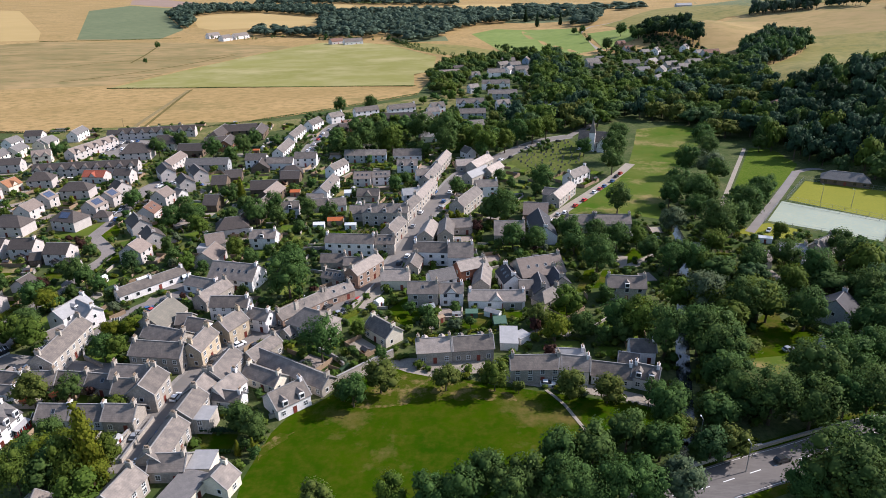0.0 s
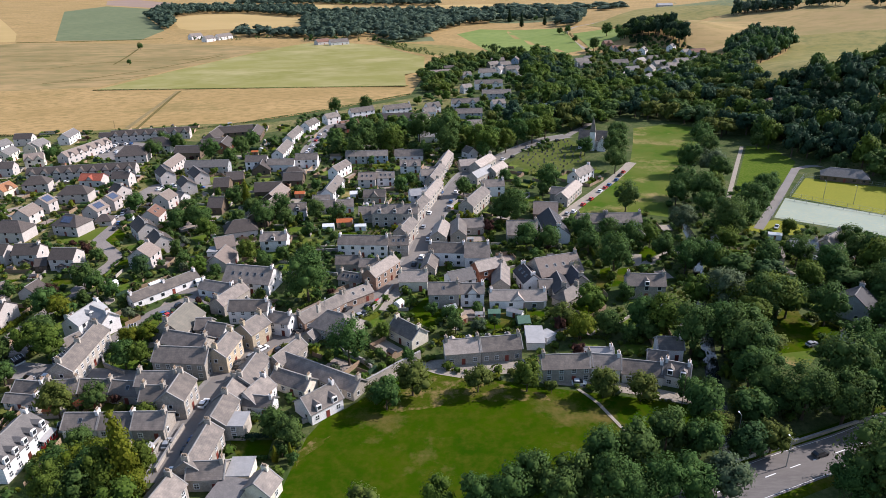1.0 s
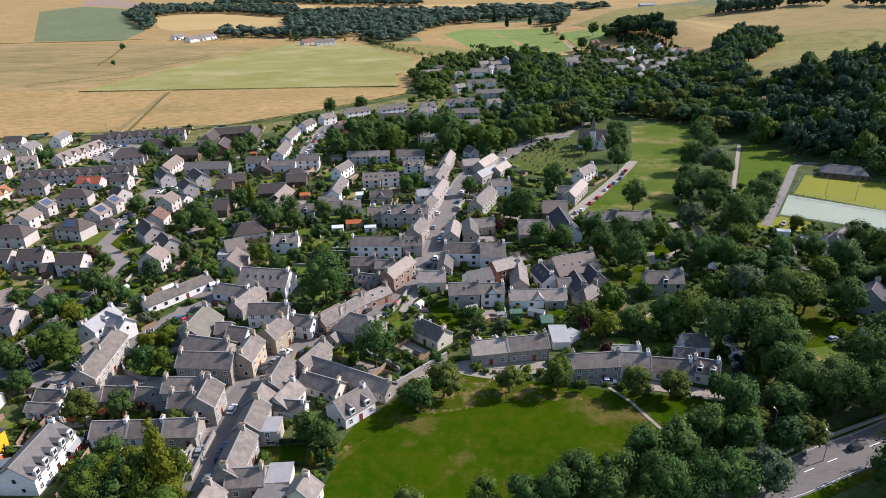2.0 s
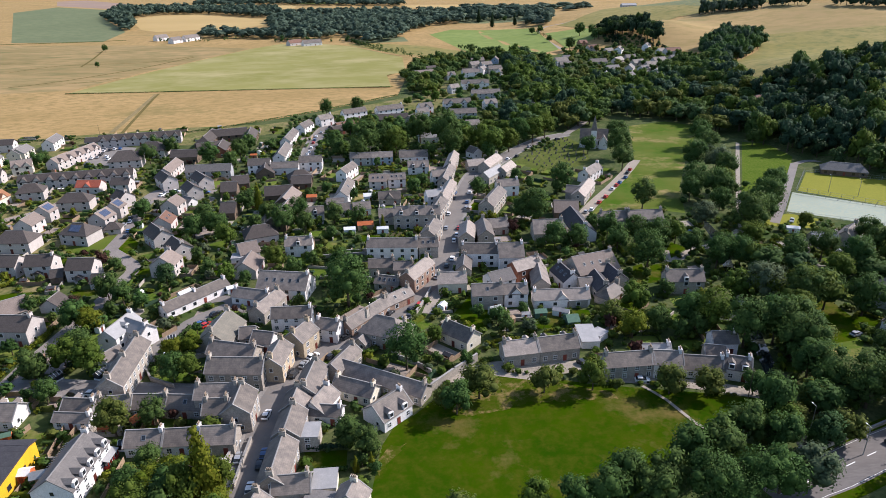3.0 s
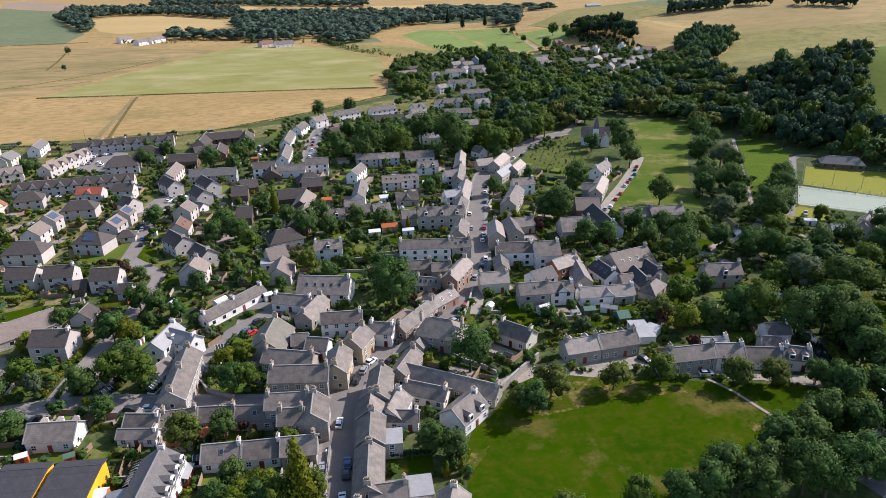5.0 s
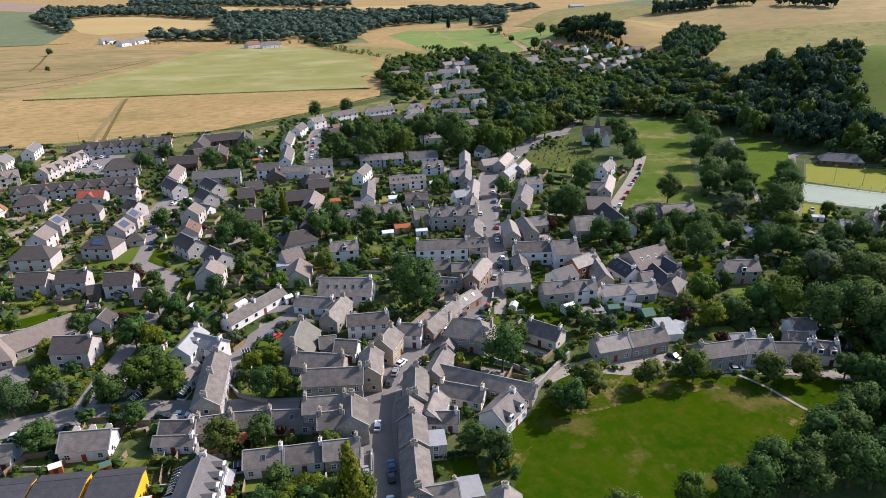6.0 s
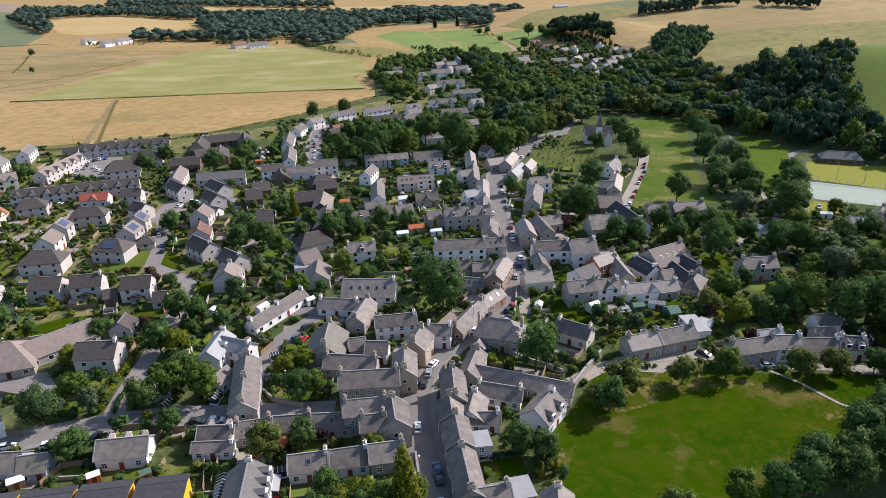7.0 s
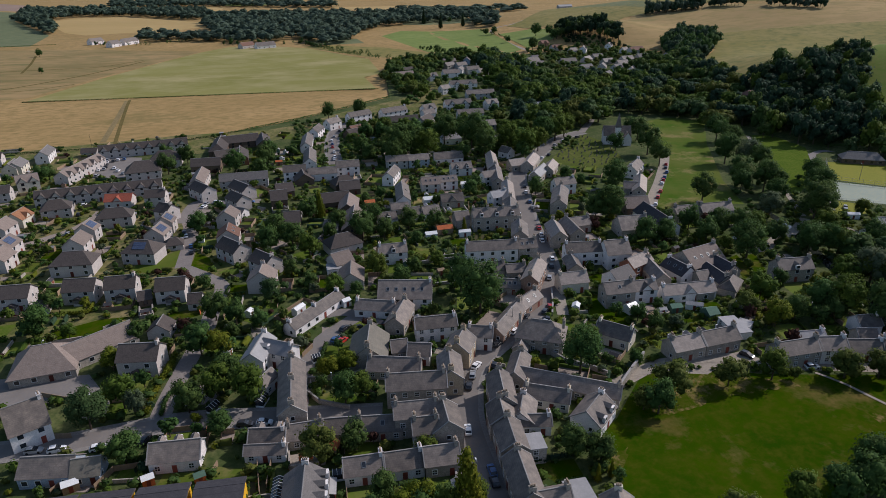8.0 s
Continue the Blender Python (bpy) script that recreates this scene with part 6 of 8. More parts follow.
house(-167.3, 153.4, 0, 6, 6.6, 2.7, 'blue', 'moss', slope=0.78)
house(-186.3, 172.6, 27, 8.8, 12, 5, 'white', 'slate', slope=0.78, ch=1)
house(-127.2, 154.4, -10, 8.4, 6.2, 3.2, 'white', 'slate', slope=0.78, ch=1, dorm=2, side=1)
house(-127.7, 150.7, -9, 9.6, 3.9, 2.4, 'white', 'slate', slope=0.78, ch=1)
house(-118.6, 154.8, 1, 8.6, 6.2, 3, 'stone', 'slate', slope=0.78, ch=2)
house(-109.3, 154.6, -6, 9.2, 6.2, 3, 'stone', 'slate', slope=0.78, ch=1)
house(-99.6, 153.3, -8, 9.7, 6.2, 3, 'stone', 'slate', slope=0.78, ch=1, sky=1)
house(-84.9, 147.8, 88, 9.2, 7.4, 6, 'stone', 'slate', slope=0.78, ch=1)
house(-91.3, 153, -4, 10.8, 6.6, 6, 'stone', 'slate', slope=0.78, ch=2)
house(-90.1, 147, -3, 6.1, 6.6, 5.6, 'stone', 'slate', slope=0.78, ch=2)
house(-105.7, 139.7, -2, 8.8, 6.6, 3, 'white', 'slate', slope=0.78, ch=1, sky=1)
house(-96.7, 139.4, -1, 8.8, 6.6, 3, 'white', 'slate', slope=0.78, ch=1)
house(-88, 138.7, -2, 8, 7, 3.4, 'stone', 'slate', slope=0.78, ch=1)
house(-119, 129.7, 85, 16.3, 9.5, 4.6, 'white', 'grey', slope=0.72, ch=1, dorm=5)
house(-10.1, 367.5, 78, 29.9, 5.9, 5, 'stone', 'rose', slope=0.78)
house(-15, 342.1, 77, 26.3, 5.9, 5, 'stone', 'slate', slope=0.78, ch=1)
house(-17.5, 313.6, 75, 27, 5.9, 5, 'stone', 'rose', slope=0.78, ch=1)
house(-19.3, 342, 13, 8, 6.2, 5, 'white', 'slate', slope=0.78)
house(-23.9, 309.4, 15, 8.6, 6.2, 5, 'white', 'pale', slope=0.78, ch=1)
house(-33.6, 280.8, -3, 20.6, 7.4, 6.6, 'stone', 'slate', slope=0.78, ch=4, dorm=3)
house(-24.2, 288.3, 73, 21.8, 6.2, 5.5, 'stone', 'slate', slope=0.78, ch=1)
house(-28.3, 262.5, 73, 14.5, 6.6, 5.5, 'stone', 'slate', slope=0.78, ch=2)
house(3.4, 298.1, 66, 23.5, 7.4, 5.6, 'stone', 'slate', slope=0.78, ch=2)
house(13.8, 319.3, 5, 11.1, 6.6, 5.4, 'white', 'slate', slope=0.78, ch=1)
house(-13.5, 259.2, 81, 14.8, 6.6, 5, 'stone', 'rose', slope=0.78, ch=1)
house(-5.9, 260.6, 88, 15.2, 6.6, 5, 'stone', 'slate', slope=0.78, ch=1)
house(0.7, 268.8, 4, 9.1, 7, 3.6, 'stone', 'slate', slope=0.78, ch=1)
house(9.7, 344.4, 54, 18, 6.6, 4, 'stone', 'pale', slope=0.78)
house(19, 352.2, 58, 14.6, 6.6, 4, 'stone', 'rose', slope=0.78)
house(3.4, 364.2, 11, 9.9, 7.2, 3.6, 'stone', 'rose', slope=0.78)
house(12.2, 365.6, 60, 20.4, 7.2, 4, 'stone', 'rose', slope=0.78, ch=1)
house(6, 391.9, -58, 7.3, 6.8, 3.6, 'white', 'slate', slope=0.78)
house(21, 260, -3, 12.6, 11, 4, 'stone', 'slate', slope=0.78, ch=1)
house(35, 283.7, -9, 10.8, 11, 4, 'timber', 'tan', slope=0.72)
house(35.3, 264.7, -89, 22.8, 10, 4, 'white', 'dark', slope=0.78, sky=2, side=1, ch=1)
house(45.8, 308.5, -24, 7.5, 6.6, 4, 'stone', 'slate', slope=0.78)
house(50.7, 309.2, 61, 23.4, 6.6, 4.5, 'stone', 'rose', slope=0.78, ch=1)
house(63.2, 339.4, 49, 16.6, 7, 4.5, 'white', 'slate', slope=0.78, ch=2)
house(52.7, 269.7, 1, 12.3, 7.4, 4, 'stone', 'slate', slope=0.78, ch=2)
house(66.3, 268.6, -1, 15.3, 7.4, 4.4, 'stone', 'slate', slope=0.78, ch=2)
house(199.8, 328.5, -28, 21.8, 9, 3, 'timber', 'grey', slope=0.72, hip=1)
house(142.4, 240.2, 40, 13.8, 7, 4, 'stone', 'slate', slope=0.78, sky=3, side=1, ch=2)
house(129.7, 237.9, -13, 9.7, 7, 3, 'stone', 'pale', slope=0.78, ch=1)
house(114.8, 230.7, 5, 5.1, 7, 3, 'white', 'rose', slope=0.78)
house(-18, 229.7, 81, 10.3, 5.5, 3.5, 'stone', 'slate', slope=0.78, ch=1)
house(-23.9, 216.5, -1, 10.2, 7, 4, 'cream', 'rose', slope=0.78, ch=2)
house(-11.1, 237.4, -7, 14, 7, 5.8, 'white', 'slate', slope=0.78, ch=2)
house(0.2, 232.8, -2, 9.4, 10, 6.2, 'white', 'slate', slope=0.78, ch=1)
house(-7.1, 214.1, 22, 9.2, 7.5, 5, 'white', 'grey', slope=0.72)
house(3.8, 222, 26, 11.5, 6.6, 5.6, 'brick', 'rose', slope=0.78, ch=1)
house(7.8, 215.5, 84, 14.8, 6.2, 4, 'stone', 'slate', slope=0.78, ch=1)
house(17.7, 216.2, -77, 10.9, 7.4, 3.6, 'white', 'dark', slope=0.78, sky=3, ch=2)
house(28.5, 221.6, 17, 16.8, 13, 4.4, 'stone', 'tan', slope=0.72, ch=1, sky=4)
house(34.7, 214.2, -80, 10.2, 7, 3.6, 'stone', 'dark', slope=0.78, ch=2)
house(28, 208.3, -88, 12.1, 6.2, 3.6, 'stone', 'dark', slope=0.78, ch=1)
house(23, 209.8, 3, 4.7, 5.5, 3, 'stone', 'slate', slope=0.78)
house(29.7, 202.1, 43, 10.3, 5.9, 3, 'stone', 'slate', slope=0.78, hip=1, ch=1)
house(-13.1, 203.2, -1, 10.3, 7, 5.5, 'stone', 'slate', slope=0.78, ch=1, sky=1)
house(-3.3, 203.6, -2, 8, 6.2, 5, 'white', 'slate', slope=0.78, ch=1, gab=1)
house(12.1, 201.3, -2, 19.1, 6.2, 3.2, 'white', 'rose', slope=0.78, gab=1, ch=2)
house(17.4, 199.8, -1, 6.5, 4.7, 2.8, 'stone', 'pale', slope=0.78, flat=1)
house(-24.7, 180, -45, 10.7, 7, 3.6, 'cream', 'slate', slope=0.78, ch=2)
house(-8.4, 168.6, 6, 10.3, 7, 4.0, 'stone', 'rose', slope=0.78, ch=2, dorm=2, side=1)
house(2.9, 169.7, 6, 12.1, 7, 4.0, 'stone', 'slate', slope=0.78, ch=1, dorm=2, side=1)
house(14.5, 177.1, -93, 10.3, 5.4, 2.4, 'white', 'pale', slope=0.78, flat=1)
house(18.4, 177.7, -51, 4, 4.4, 2.2, 'white', 'pale', slope=0.78, flat=1)
house(20.4, 158.3, 1, 13.8, 6.6, 4.6, 'stone', 'slate', slope=0.78, ch=2)
house(31.4, 157.7, -10, 8, 6.6, 4.6, 'white', 'slate', slope=0.78, ch=1)
house(41.6, 156.4, -13, 10.8, 6.6, 3, 'white', 'slate', slope=0.78, ch=1)
house(50.6, 154.3, -23, 6.8, 6.6, 3.6, 'white', 'slate', slope=0.78, ch=2, dorm=2)
house(52.7, 167.3, -5, 7.1, 6.2, 4, 'white', 'slate', slope=0.78, ch=1)
house(47.6, 161.7, -15, 5.5, 6.2, 3, 'stone', 'slate', slope=0.78)
house(30.9, 165.2, -6, 9, 4.7, 3, 'white', 'pale', slope=0.78, ch=1)
house(57.4, 206.6, -6, 13, 7.4, 5, 'stone', 'slate', slope=0.78, ch=2, dorm=1)
# White house under trees; their shade is put in as grey wall, dark roof.
house(120.8, 188.6, 46, 9.4, 10, 5, 'grey', 'dark', slope=0.78, ch=1)
house(111.7, 173.1, 37, 6.3, 5.5, 3, 'white', 'slate', slope=0.78)
house(-105.4, 473.6, 72, 16.3, 7.2, 5, 'white', 'slate', slope=0.78)
house(-93.3, 496.2, 44, 12, 7.2, 5, 'white', 'slate', slope=0.78, ch=1)
house(-72.4, 516.3, 30, 19.7, 7.2, 5, 'white', 'slate', slope=0.78)
house(-44.9, 524.3, 26, 22.5, 7.2, 5, 'white', 'slate', slope=0.78, ch=1)
house(-112.3, 445, 86, 28.7, 6.8, 4.4, 'white', 'slate', slope=0.78)
house(-111.4, 406.5, 88, 27.1, 7.2, 4.2, 'white', 'slate', slope=0.78)
house(-120.2, 377.2, 1, 12.2, 7.2, 5.2, 'white', 'slate', slope=0.78)
house(-105.2, 373.5, -1, 15.5, 6.8, 4, 'white', 'slate', slope=0.78)
house(-91.1, 379.3, 1, 12.8, 7.2, 5.2, 'white', 'slate', slope=0.78)
house(-115.9, 371.3, 96, 14, 10, 2.6, 'timber', 'brown', slope=0.72)
house(-125.7, 350.6, 11, 8.7, 9, 3, 'timber', 'brown', slope=0.72)
house(-128.1, 335.4, 4, 7.8, 10, 4, 'timber', 'brown', slope=0.72)
house(-94.9, 356.2, 17, 12.6, 10, 3, 'timber', 'brown', slope=0.72, hip=1)
house(-92.7, 346.5, 2, 10.3, 9, 3, 'timber', 'brown', slope=0.72)
house(-101.4, 325.9, 6, 13.8, 9.5, 4, 'timber', 'brown', slope=0.72)
house(-95.5, 315.3, 82, 17.1, 9, 4.2, 'timber', 'tan', slope=0.72)
house(-94.9, 293.6, 82, 24, 9, 4.2, 'timber', 'tan', slope=0.72)
house(-121.5, 304.2, -3, 7, 10, 3.5, 'timber', 'brown', slope=0.72)
house(-104.5, 291.4, -22, 6.5, 6.2, 3.5, 'white', 'slate', slope=0.78)
house(-101.4, 271.2, 18, 13.7, 10, 4, 'harl', 'brown', slope=0.72, hip=1)
house(-69.1, 359, 68, 15.8, 6.2, 5, 'white', 'slate', slope=0.78)
house(-68.3, 323.9, 84, 23.8, 6.6, 5, 'white', 'slate', slope=0.78, sky=1)
house(-62.3, 385.7, -4, 12.6, 6.4, 4.6, 'grey', 'slate', slope=0.78)
house(-49.7, 385.4, 2, 12, 6.4, 4.6, 'blue', 'slate', slope=0.78)
house(-31, 389.5, -1, 17, 7.6, 3.2, 'white', 'slate', slope=0.78)
house(-29.4, 363.6, 2, 11.5, 7.2, 4.2, 'white', 'slate', slope=0.78, dorm=2)
house(-51.6, 339, -3, 9.2, 8, 4.6, 'harl', 'tan', slope=0.72, sky=3)
house(-42, 340.5, 3, 9.3, 6.2, 4.6, 'white', 'slate', slope=0.78, sky=3)
house(-45.8, 314, 0, 10.8, 7, 3.2, 'stone', 'slate', slope=0.78, gab=1)
house(-72.1, 310.1, 2, 8.1, 5.5, 2.8, 'stone', 'slate', slope=0.78)
house(-67.8, 300, 9, 7.4, 6.6, 3.2, 'stone', 'slate', slope=0.78)
house(-59.1, 300.2, 8, 8, 6.6, 3.2, 'white', 'slate', slope=0.78)
house(-80.1, 292.6, 8, 7.7, 6.6, 4.6, 'white', 'slate', slope=0.78, dorm=1)
house(-82.9, 255.5, 1, 10.8, 6.6, 5, 'white', 'slate', slope=0.78, ch=2, dorm=1)
house(-47.6, 286.7, 4, 6.4, 7, 4, 'stone', 'slate', slope=0.78)
house(-16.4, 528.1, 26, 11.5, 7.6, 5, 'white', 'slate', slope=0.78, gab=1)
house(-19.3, 514.3, 16, 9.4, 7.6, 4, 'white', 'slate', slope=0.78)
house(10.6, 542.1, 7, 22.5, 7.6, 5, 'white', 'slate', slope=0.78, gab=2)
house(11.5, 503.8, 1, 20.2, 7.6, 4.4, 'grey', 'slate', slope=0.78)
house(36.9, 631.4, 2, 26.2, 7.6, 5.6, 'white', 'slate', slope=0.78, gab=2)
house(39.8, 580.7, 1, 25.2, 7.6, 5, 'grey', 'slate', slope=0.78)
house(37, 535.3, 16, 10.7, 7.6, 5, 'white', 'slate', slope=0.78, gab=1)
house(-44.3, 493.3, 2, 26.5, 9, 4, 'timber', 'brown', slope=0.72)
house(-26.2, 490.9, 57, 17.3, 9, 4, 'stone', 'brown', slope=0.72)
house(-76.9, 472.5, 31, 13.7, 9, 4, 'timber', 'redbrown', slope=0.72)
house(-81.5, 465.9, 37, 9.5, 8, 3, 'timber', 'brown', slope=0.72)
house(-19.4, 433.2, 3, 12.9, 7.6, 4, 'white', 'pale', slope=0.78, hip=1)
house(13.1, 460, 10, 10.1, 7.6, 5, 'stone', 'slate', slope=0.78)
house(15, 613.6, 28, 9.6, 7.6, 5, 'white', 'slate', slope=0.78)
house(-8.7, 710.8, 17, 23.7, 10, 4, 'stone', 'tan', slope=0.72)
house(1.8, 743.4, 30, 12.8, 9, 4, 'timber', 'brown', slope=0.72)
house(18.6, 690.3, 20, 10, 7.6, 5, 'white', 'slate', slope=0.78, gab=1)
house(41.6, 705.8, 8, 18, 9, 5, 'white', 'slate', slope=0.78, ch=1)
house(52.5, 762.6, 35, 14, 8, 5, 'stone', 'slate', slope=0.78)
house(56.4, 723.4, 60, 12, 8, 5, 'white', 'slate', slope=0.78, ch=1)
house(65.8, 760.4, 20, 13, 8, 5, 'grey', 'slate', slope=0.78)
house(70.2, 725.4, 15, 15, 8, 5, 'cream', 'slate', slope=0.78)
house(77.7, 712.2, 30, 13, 8, 4, 'white', 'slate', slope=0.78, ch=1)
house(82.7, 800.1, 75, 11, 8, 5, 'blue', 'slate', slope=0.78)
house(103.4, 745.6, 20, 16, 9, 4, 'stone', 'redbrown', slope=0.72)
house(94.7, 774.1, 10, 12, 8, 4, 'white', 'slate', slope=0.78)
house(73.8, 552.9, 60, 9, 7.6, 5, 'grey', 'slate', slope=0.78)
house(70.9, 525, 8, 10, 7, 3, 'white', 'pale', slope=0.72)
house(61.5, 803.7, 12, 16, 8, 4, 'stone', 'slate', slope=0.78)
house(218.7, 908, 20, 12, 9, 5.6, 'brown', 'redbrown', slope=0.72, gab=1)
house(220.2, 866.5, 15, 14, 9, 5, 'harl', 'redbrown', slope=0.72, gab=2)
house(243.8, 831.2, 60, 13, 9, 5, 'white', 'slate', slope=0.78, gab=1)
house(231.7, 835.4, 20, 11, 8, 4, 'harl', 'slate', slope=0.78)
house(277.3, 828, 55, 12, 8, 5, 'white', 'slate', slope=0.78, gab=1)
house(283.2, 795.4, 20, 9, 8, 4, 'white', 'slate', slope=0.78)
house(294.4, 787.9, 12, 19, 10, 4, 'harl', 'redbrown', slope=0.72)
house(197.5, 766.5, 8, 20, 9, 3.2, 'stone', 'slate', slope=0.78)
house(222.7, 770.6, 40, 14, 9, 3.2, 'harl', 'slate', slope=0.78)
house(197.5, 714, 15, 15, 9, 3.2, 'white', 'grey', slope=0.72)
house(217.1, 714.6, 60, 14, 9, 3.2, 'harl', 'slate', slope=0.78)
house(235.3, 741.3, 20, 15, 9, 3.2, 'stone', 'slate', slope=0.78, gab=1)
house(227.6, 698.9, 30, 14, 9, 3.2, 'harl', 'grey', slope=0.72, gab=1)
house(242.5, 718.2, 10, 14, 9, 3.2, 'stone', 'slate', slope=0.78)
house(259.8, 741.8, 15, 16, 9, 3.2, 'harl', 'slate', slope=0.78)
house(218.8, 660.1, 10, 16, 9, 3.2, 'stone', 'grey', slope=0.72)
house(231.8, 673.4, 50, 12, 8, 3.2, 'white', 'slate', slope=0.78)
house(280.2, 744.5, 8, 14, 9, 3.2, 'stone', 'grey', slope=0.72)
house(181, 642.4, 20, 18, 9, 3.4, 'harl', 'slate', slope=0.78, gab=1)
house(198.1, 660.6, 50, 14, 8, 3.4, 'white', 'grey', slope=0.72)
house(176.6, 670.9, 70, 13, 8, 3.2, 'stone', 'slate', slope=0.78)
house(291.9, 709.5, 80, 11, 8, 5, 'white', 'slate', slope=0.78)
house(171.5, 810.2, 15, 10, 7, 3.4, 'white', 'grey', slope=0.72)
house(156, 754.9, 8, 14, 8, 3.2, 'harl', 'slate', slope=0.78)
house(241, 781.7, 10, 13, 8, 3.2, 'stone', 'slate', slope=0.78)
house(133.2, 640, 9, 18.6, 13, 3.2, 'white', 'pale', slope=0.4, hip=1)
house(154.6, 770.3, 23, 16.6, 10, 5, 'white', 'slate', slope=0.78)
house(230.5, 476, 15, 13, 9, 3.4, 'stone', 'redbrown', slope=0.6, hip=1)
house(-431.8, 1204.8, 53, 23.2, 12, 5, 'white', 'slate', slope=0.78)
house(-393.2, 1154.7, 62, 20.4, 12, 5, 'white', 'slate', slope=0.78)
house(-378, 1187.7, 62, 32.3, 12, 5, 'white', 'slate', slope=0.78)
house(-188.7, 1070.2, 39, 22.4, 12, 4, 'harl', 'redbrown', slope=0.72)
house(-161.4, 1061, 25, 29.3, 12, 4, 'white', 'slate', slope=0.78)
house(515.1, 1574.7, 12, 37.8, 10, 4, 'grey', 'pale', slope=0.78)


def hall(x, y, wide, deep=24.0):
    """A low hall whose ridge lies near its far wall and whose long roof falls to the front; x, y: its far corner on the east."""
    ob = thing("hall", x, y, height(x, y), -3, "bright yellow rendered hall with a long charcoal roof", "building", "yellow halls")
    for k in range(6):
        TAKEN.append((x - wide / 2, y - 2 - k * 4, wide * 0.55))
    rise = [(0.0, 4.9), (-2.6, 5.6), (-deep, 3.9)]
    side = [(0.0, -0.4), *rise, (-deep, -0.4)]
    verts = [(u, v, w) for u in (0.0, -wide) for v, w in side]
    faces = [(0, 1, 2, 3, 4), (9, 8, 7, 6, 5)] + [(k, k + 5, (k + 1) % 5 + 5, (k + 1) % 5) for k in range(5)]
    part("wall", mesh("wall", verts, faces, WALL["yellow"]), ob)
    o = 0.3
    for (v1, w1), (v2, w2) in zip(rise, rise[1:]):
        e1, e2 = (o if v1 == 0 else 0), (o if v2 == -deep else 0)
        part("roof_slope", mesh("roof_slope", *slab((-wide - o, v2 - e2, w2 + 0.16), (o, v2 - e2, w2 + 0.16), (o, v1 + e1, w1 + 0.16), (-wide - o, v1 + e1, w1 + 0.16), 0.15), ROOF["dark"]), ob)
    part("ridge", mesh("ridge", *box(-wide - o, -2.7, 5.72, o, -2.5, 5.82), ROOF["dark"]), ob)
    part("bargeboard", mesh("bargeboard", *joined(slab((o, -deep - o, 3.98), (o + 0.06, -deep - o, 3.98), (o + 0.06, -2.6, 5.7), (o, -2.6, 5.7), 0.3), slab((o, -2.6, 5.7), (o + 0.06, -2.6, 5.7), (o + 0.06, o, 5.0), (o, o, 5.0), 0.3)), ROOF["brown"]), ob)
    for k in range(3):
        add_window(ob, pose(0, -6 - k * 6, 1.0, 0, 0, 90), 1.2, 1.2, False, False, True)
    return ob


hall(-131.5, 139.3, 9.9)
hall(-143.1, 140.2, 10.2)
hall(-154.6, 140.9, 10.2)
hall(-166.1, 141.6, 10.2)
# ---- walls and fences ----
garden_wall([(-35.2, 155.5), (-28.3, 162.3), (-21, 169)], 2.6, 0.5, WALL['stone'], 'weathered rubble stone garden wall with a pale coping')
garden_wall([(-50.6, 186.2), (-43.8, 172.3), (-37.7, 167.3), (-34.9, 163.7)], 1.6, 0.4, WALL['stone'], 'weathered rubble stone garden wall with a pale coping')
garden_wall([(-31.6, 216), (-34.7, 206.5), (-37.5, 199.6)], 1.5, 0.4, WALL['stone'], 'weathered rubble stone garden wall with a pale coping')
garden_wall([(40.3, 116.4), (55.1, 122.5), (71, 127.9)], 1.2, 0.5, WALL['stone'], 'weathered rubble stone garden wall with a pale coping')
garden_wall([(71, 127.9), (92.6, 135.6), (106.5, 139.4)], 0.8, 0.4, WALL['stone'], 'weathered rubble stone garden wall with a pale coping')
garden_wall([(-117.4, 179.8), (-106.5, 179.1), (-101, 180.5)], 1.5, 0.4, WALL['stone'], 'weathered rubble stone garden wall with a pale coping')
garden_wall([(-118.6, 179.1), (-118.4, 175), (-114.8, 169), (-107.2, 164.7)], 1.3, 0.4, WALL['stone'], 'weathered rubble stone garden wall with a pale coping')
garden_wall([(-82, 123.9), (-81.6, 132.5), (-81.1, 139.6)], 1.3, 0.4, WALL['stone'], 'weathered rubble stone garden wall with a pale coping')
garden_wall([(-87.9, 117.4), (-86.5, 128.3), (-84.6, 138.1)], 1.3, 0.4, WALL['stone'], 'weathered rubble stone garden wall with a pale coping')
garden_wall([(-73, 250.3), (-61.7, 251.1), (-54.9, 250.9)], 1.2, 0.35, WALL['stone'], 'weathered rubble stone garden wall with a pale coping')
garden_wall([(-72.3, 230.5), (-61.8, 230.9), (-53.4, 227.8)], 1.1, 0.35, WALL['stone'], 'weathered rubble stone garden wall with a pale coping')
garden_wall([(-153.2, 149.5), (-151.7, 153.6), (-150.3, 154.6)], 1.6, 0.15, FENCE, 'weathered timber board fence', 'fence', 'fence')
garden_wall([(-140.3, 146.1), (-139, 150.4)], 1.6, 0.15, FENCE, 'weathered timber board fence', 'fence', 'fence')
garden_wall([(-127.5, 140.3), (-126.6, 149)], 1.6, 0.15, FENCE, 'weathered timber board fence', 'fence', 'fence')
garden_wall([(-152.4, 227.5), (-152.4, 238)], 1.6, 0.15, ORANGE, 'orange stained board fence', 'fence', 'fence')
garden_wall([(-94.6, 335.6), (-89.3, 364.6), (-85.8, 386.8)], 1.7, 0.15, FENCE, 'weathered timber board fence', 'fence', 'fence')
garden_wall([(-128.9, 138.1), (-130, 150.2)], 1.6, 0.15, FENCE, 'weathered timber board fence', 'fence', 'fence')
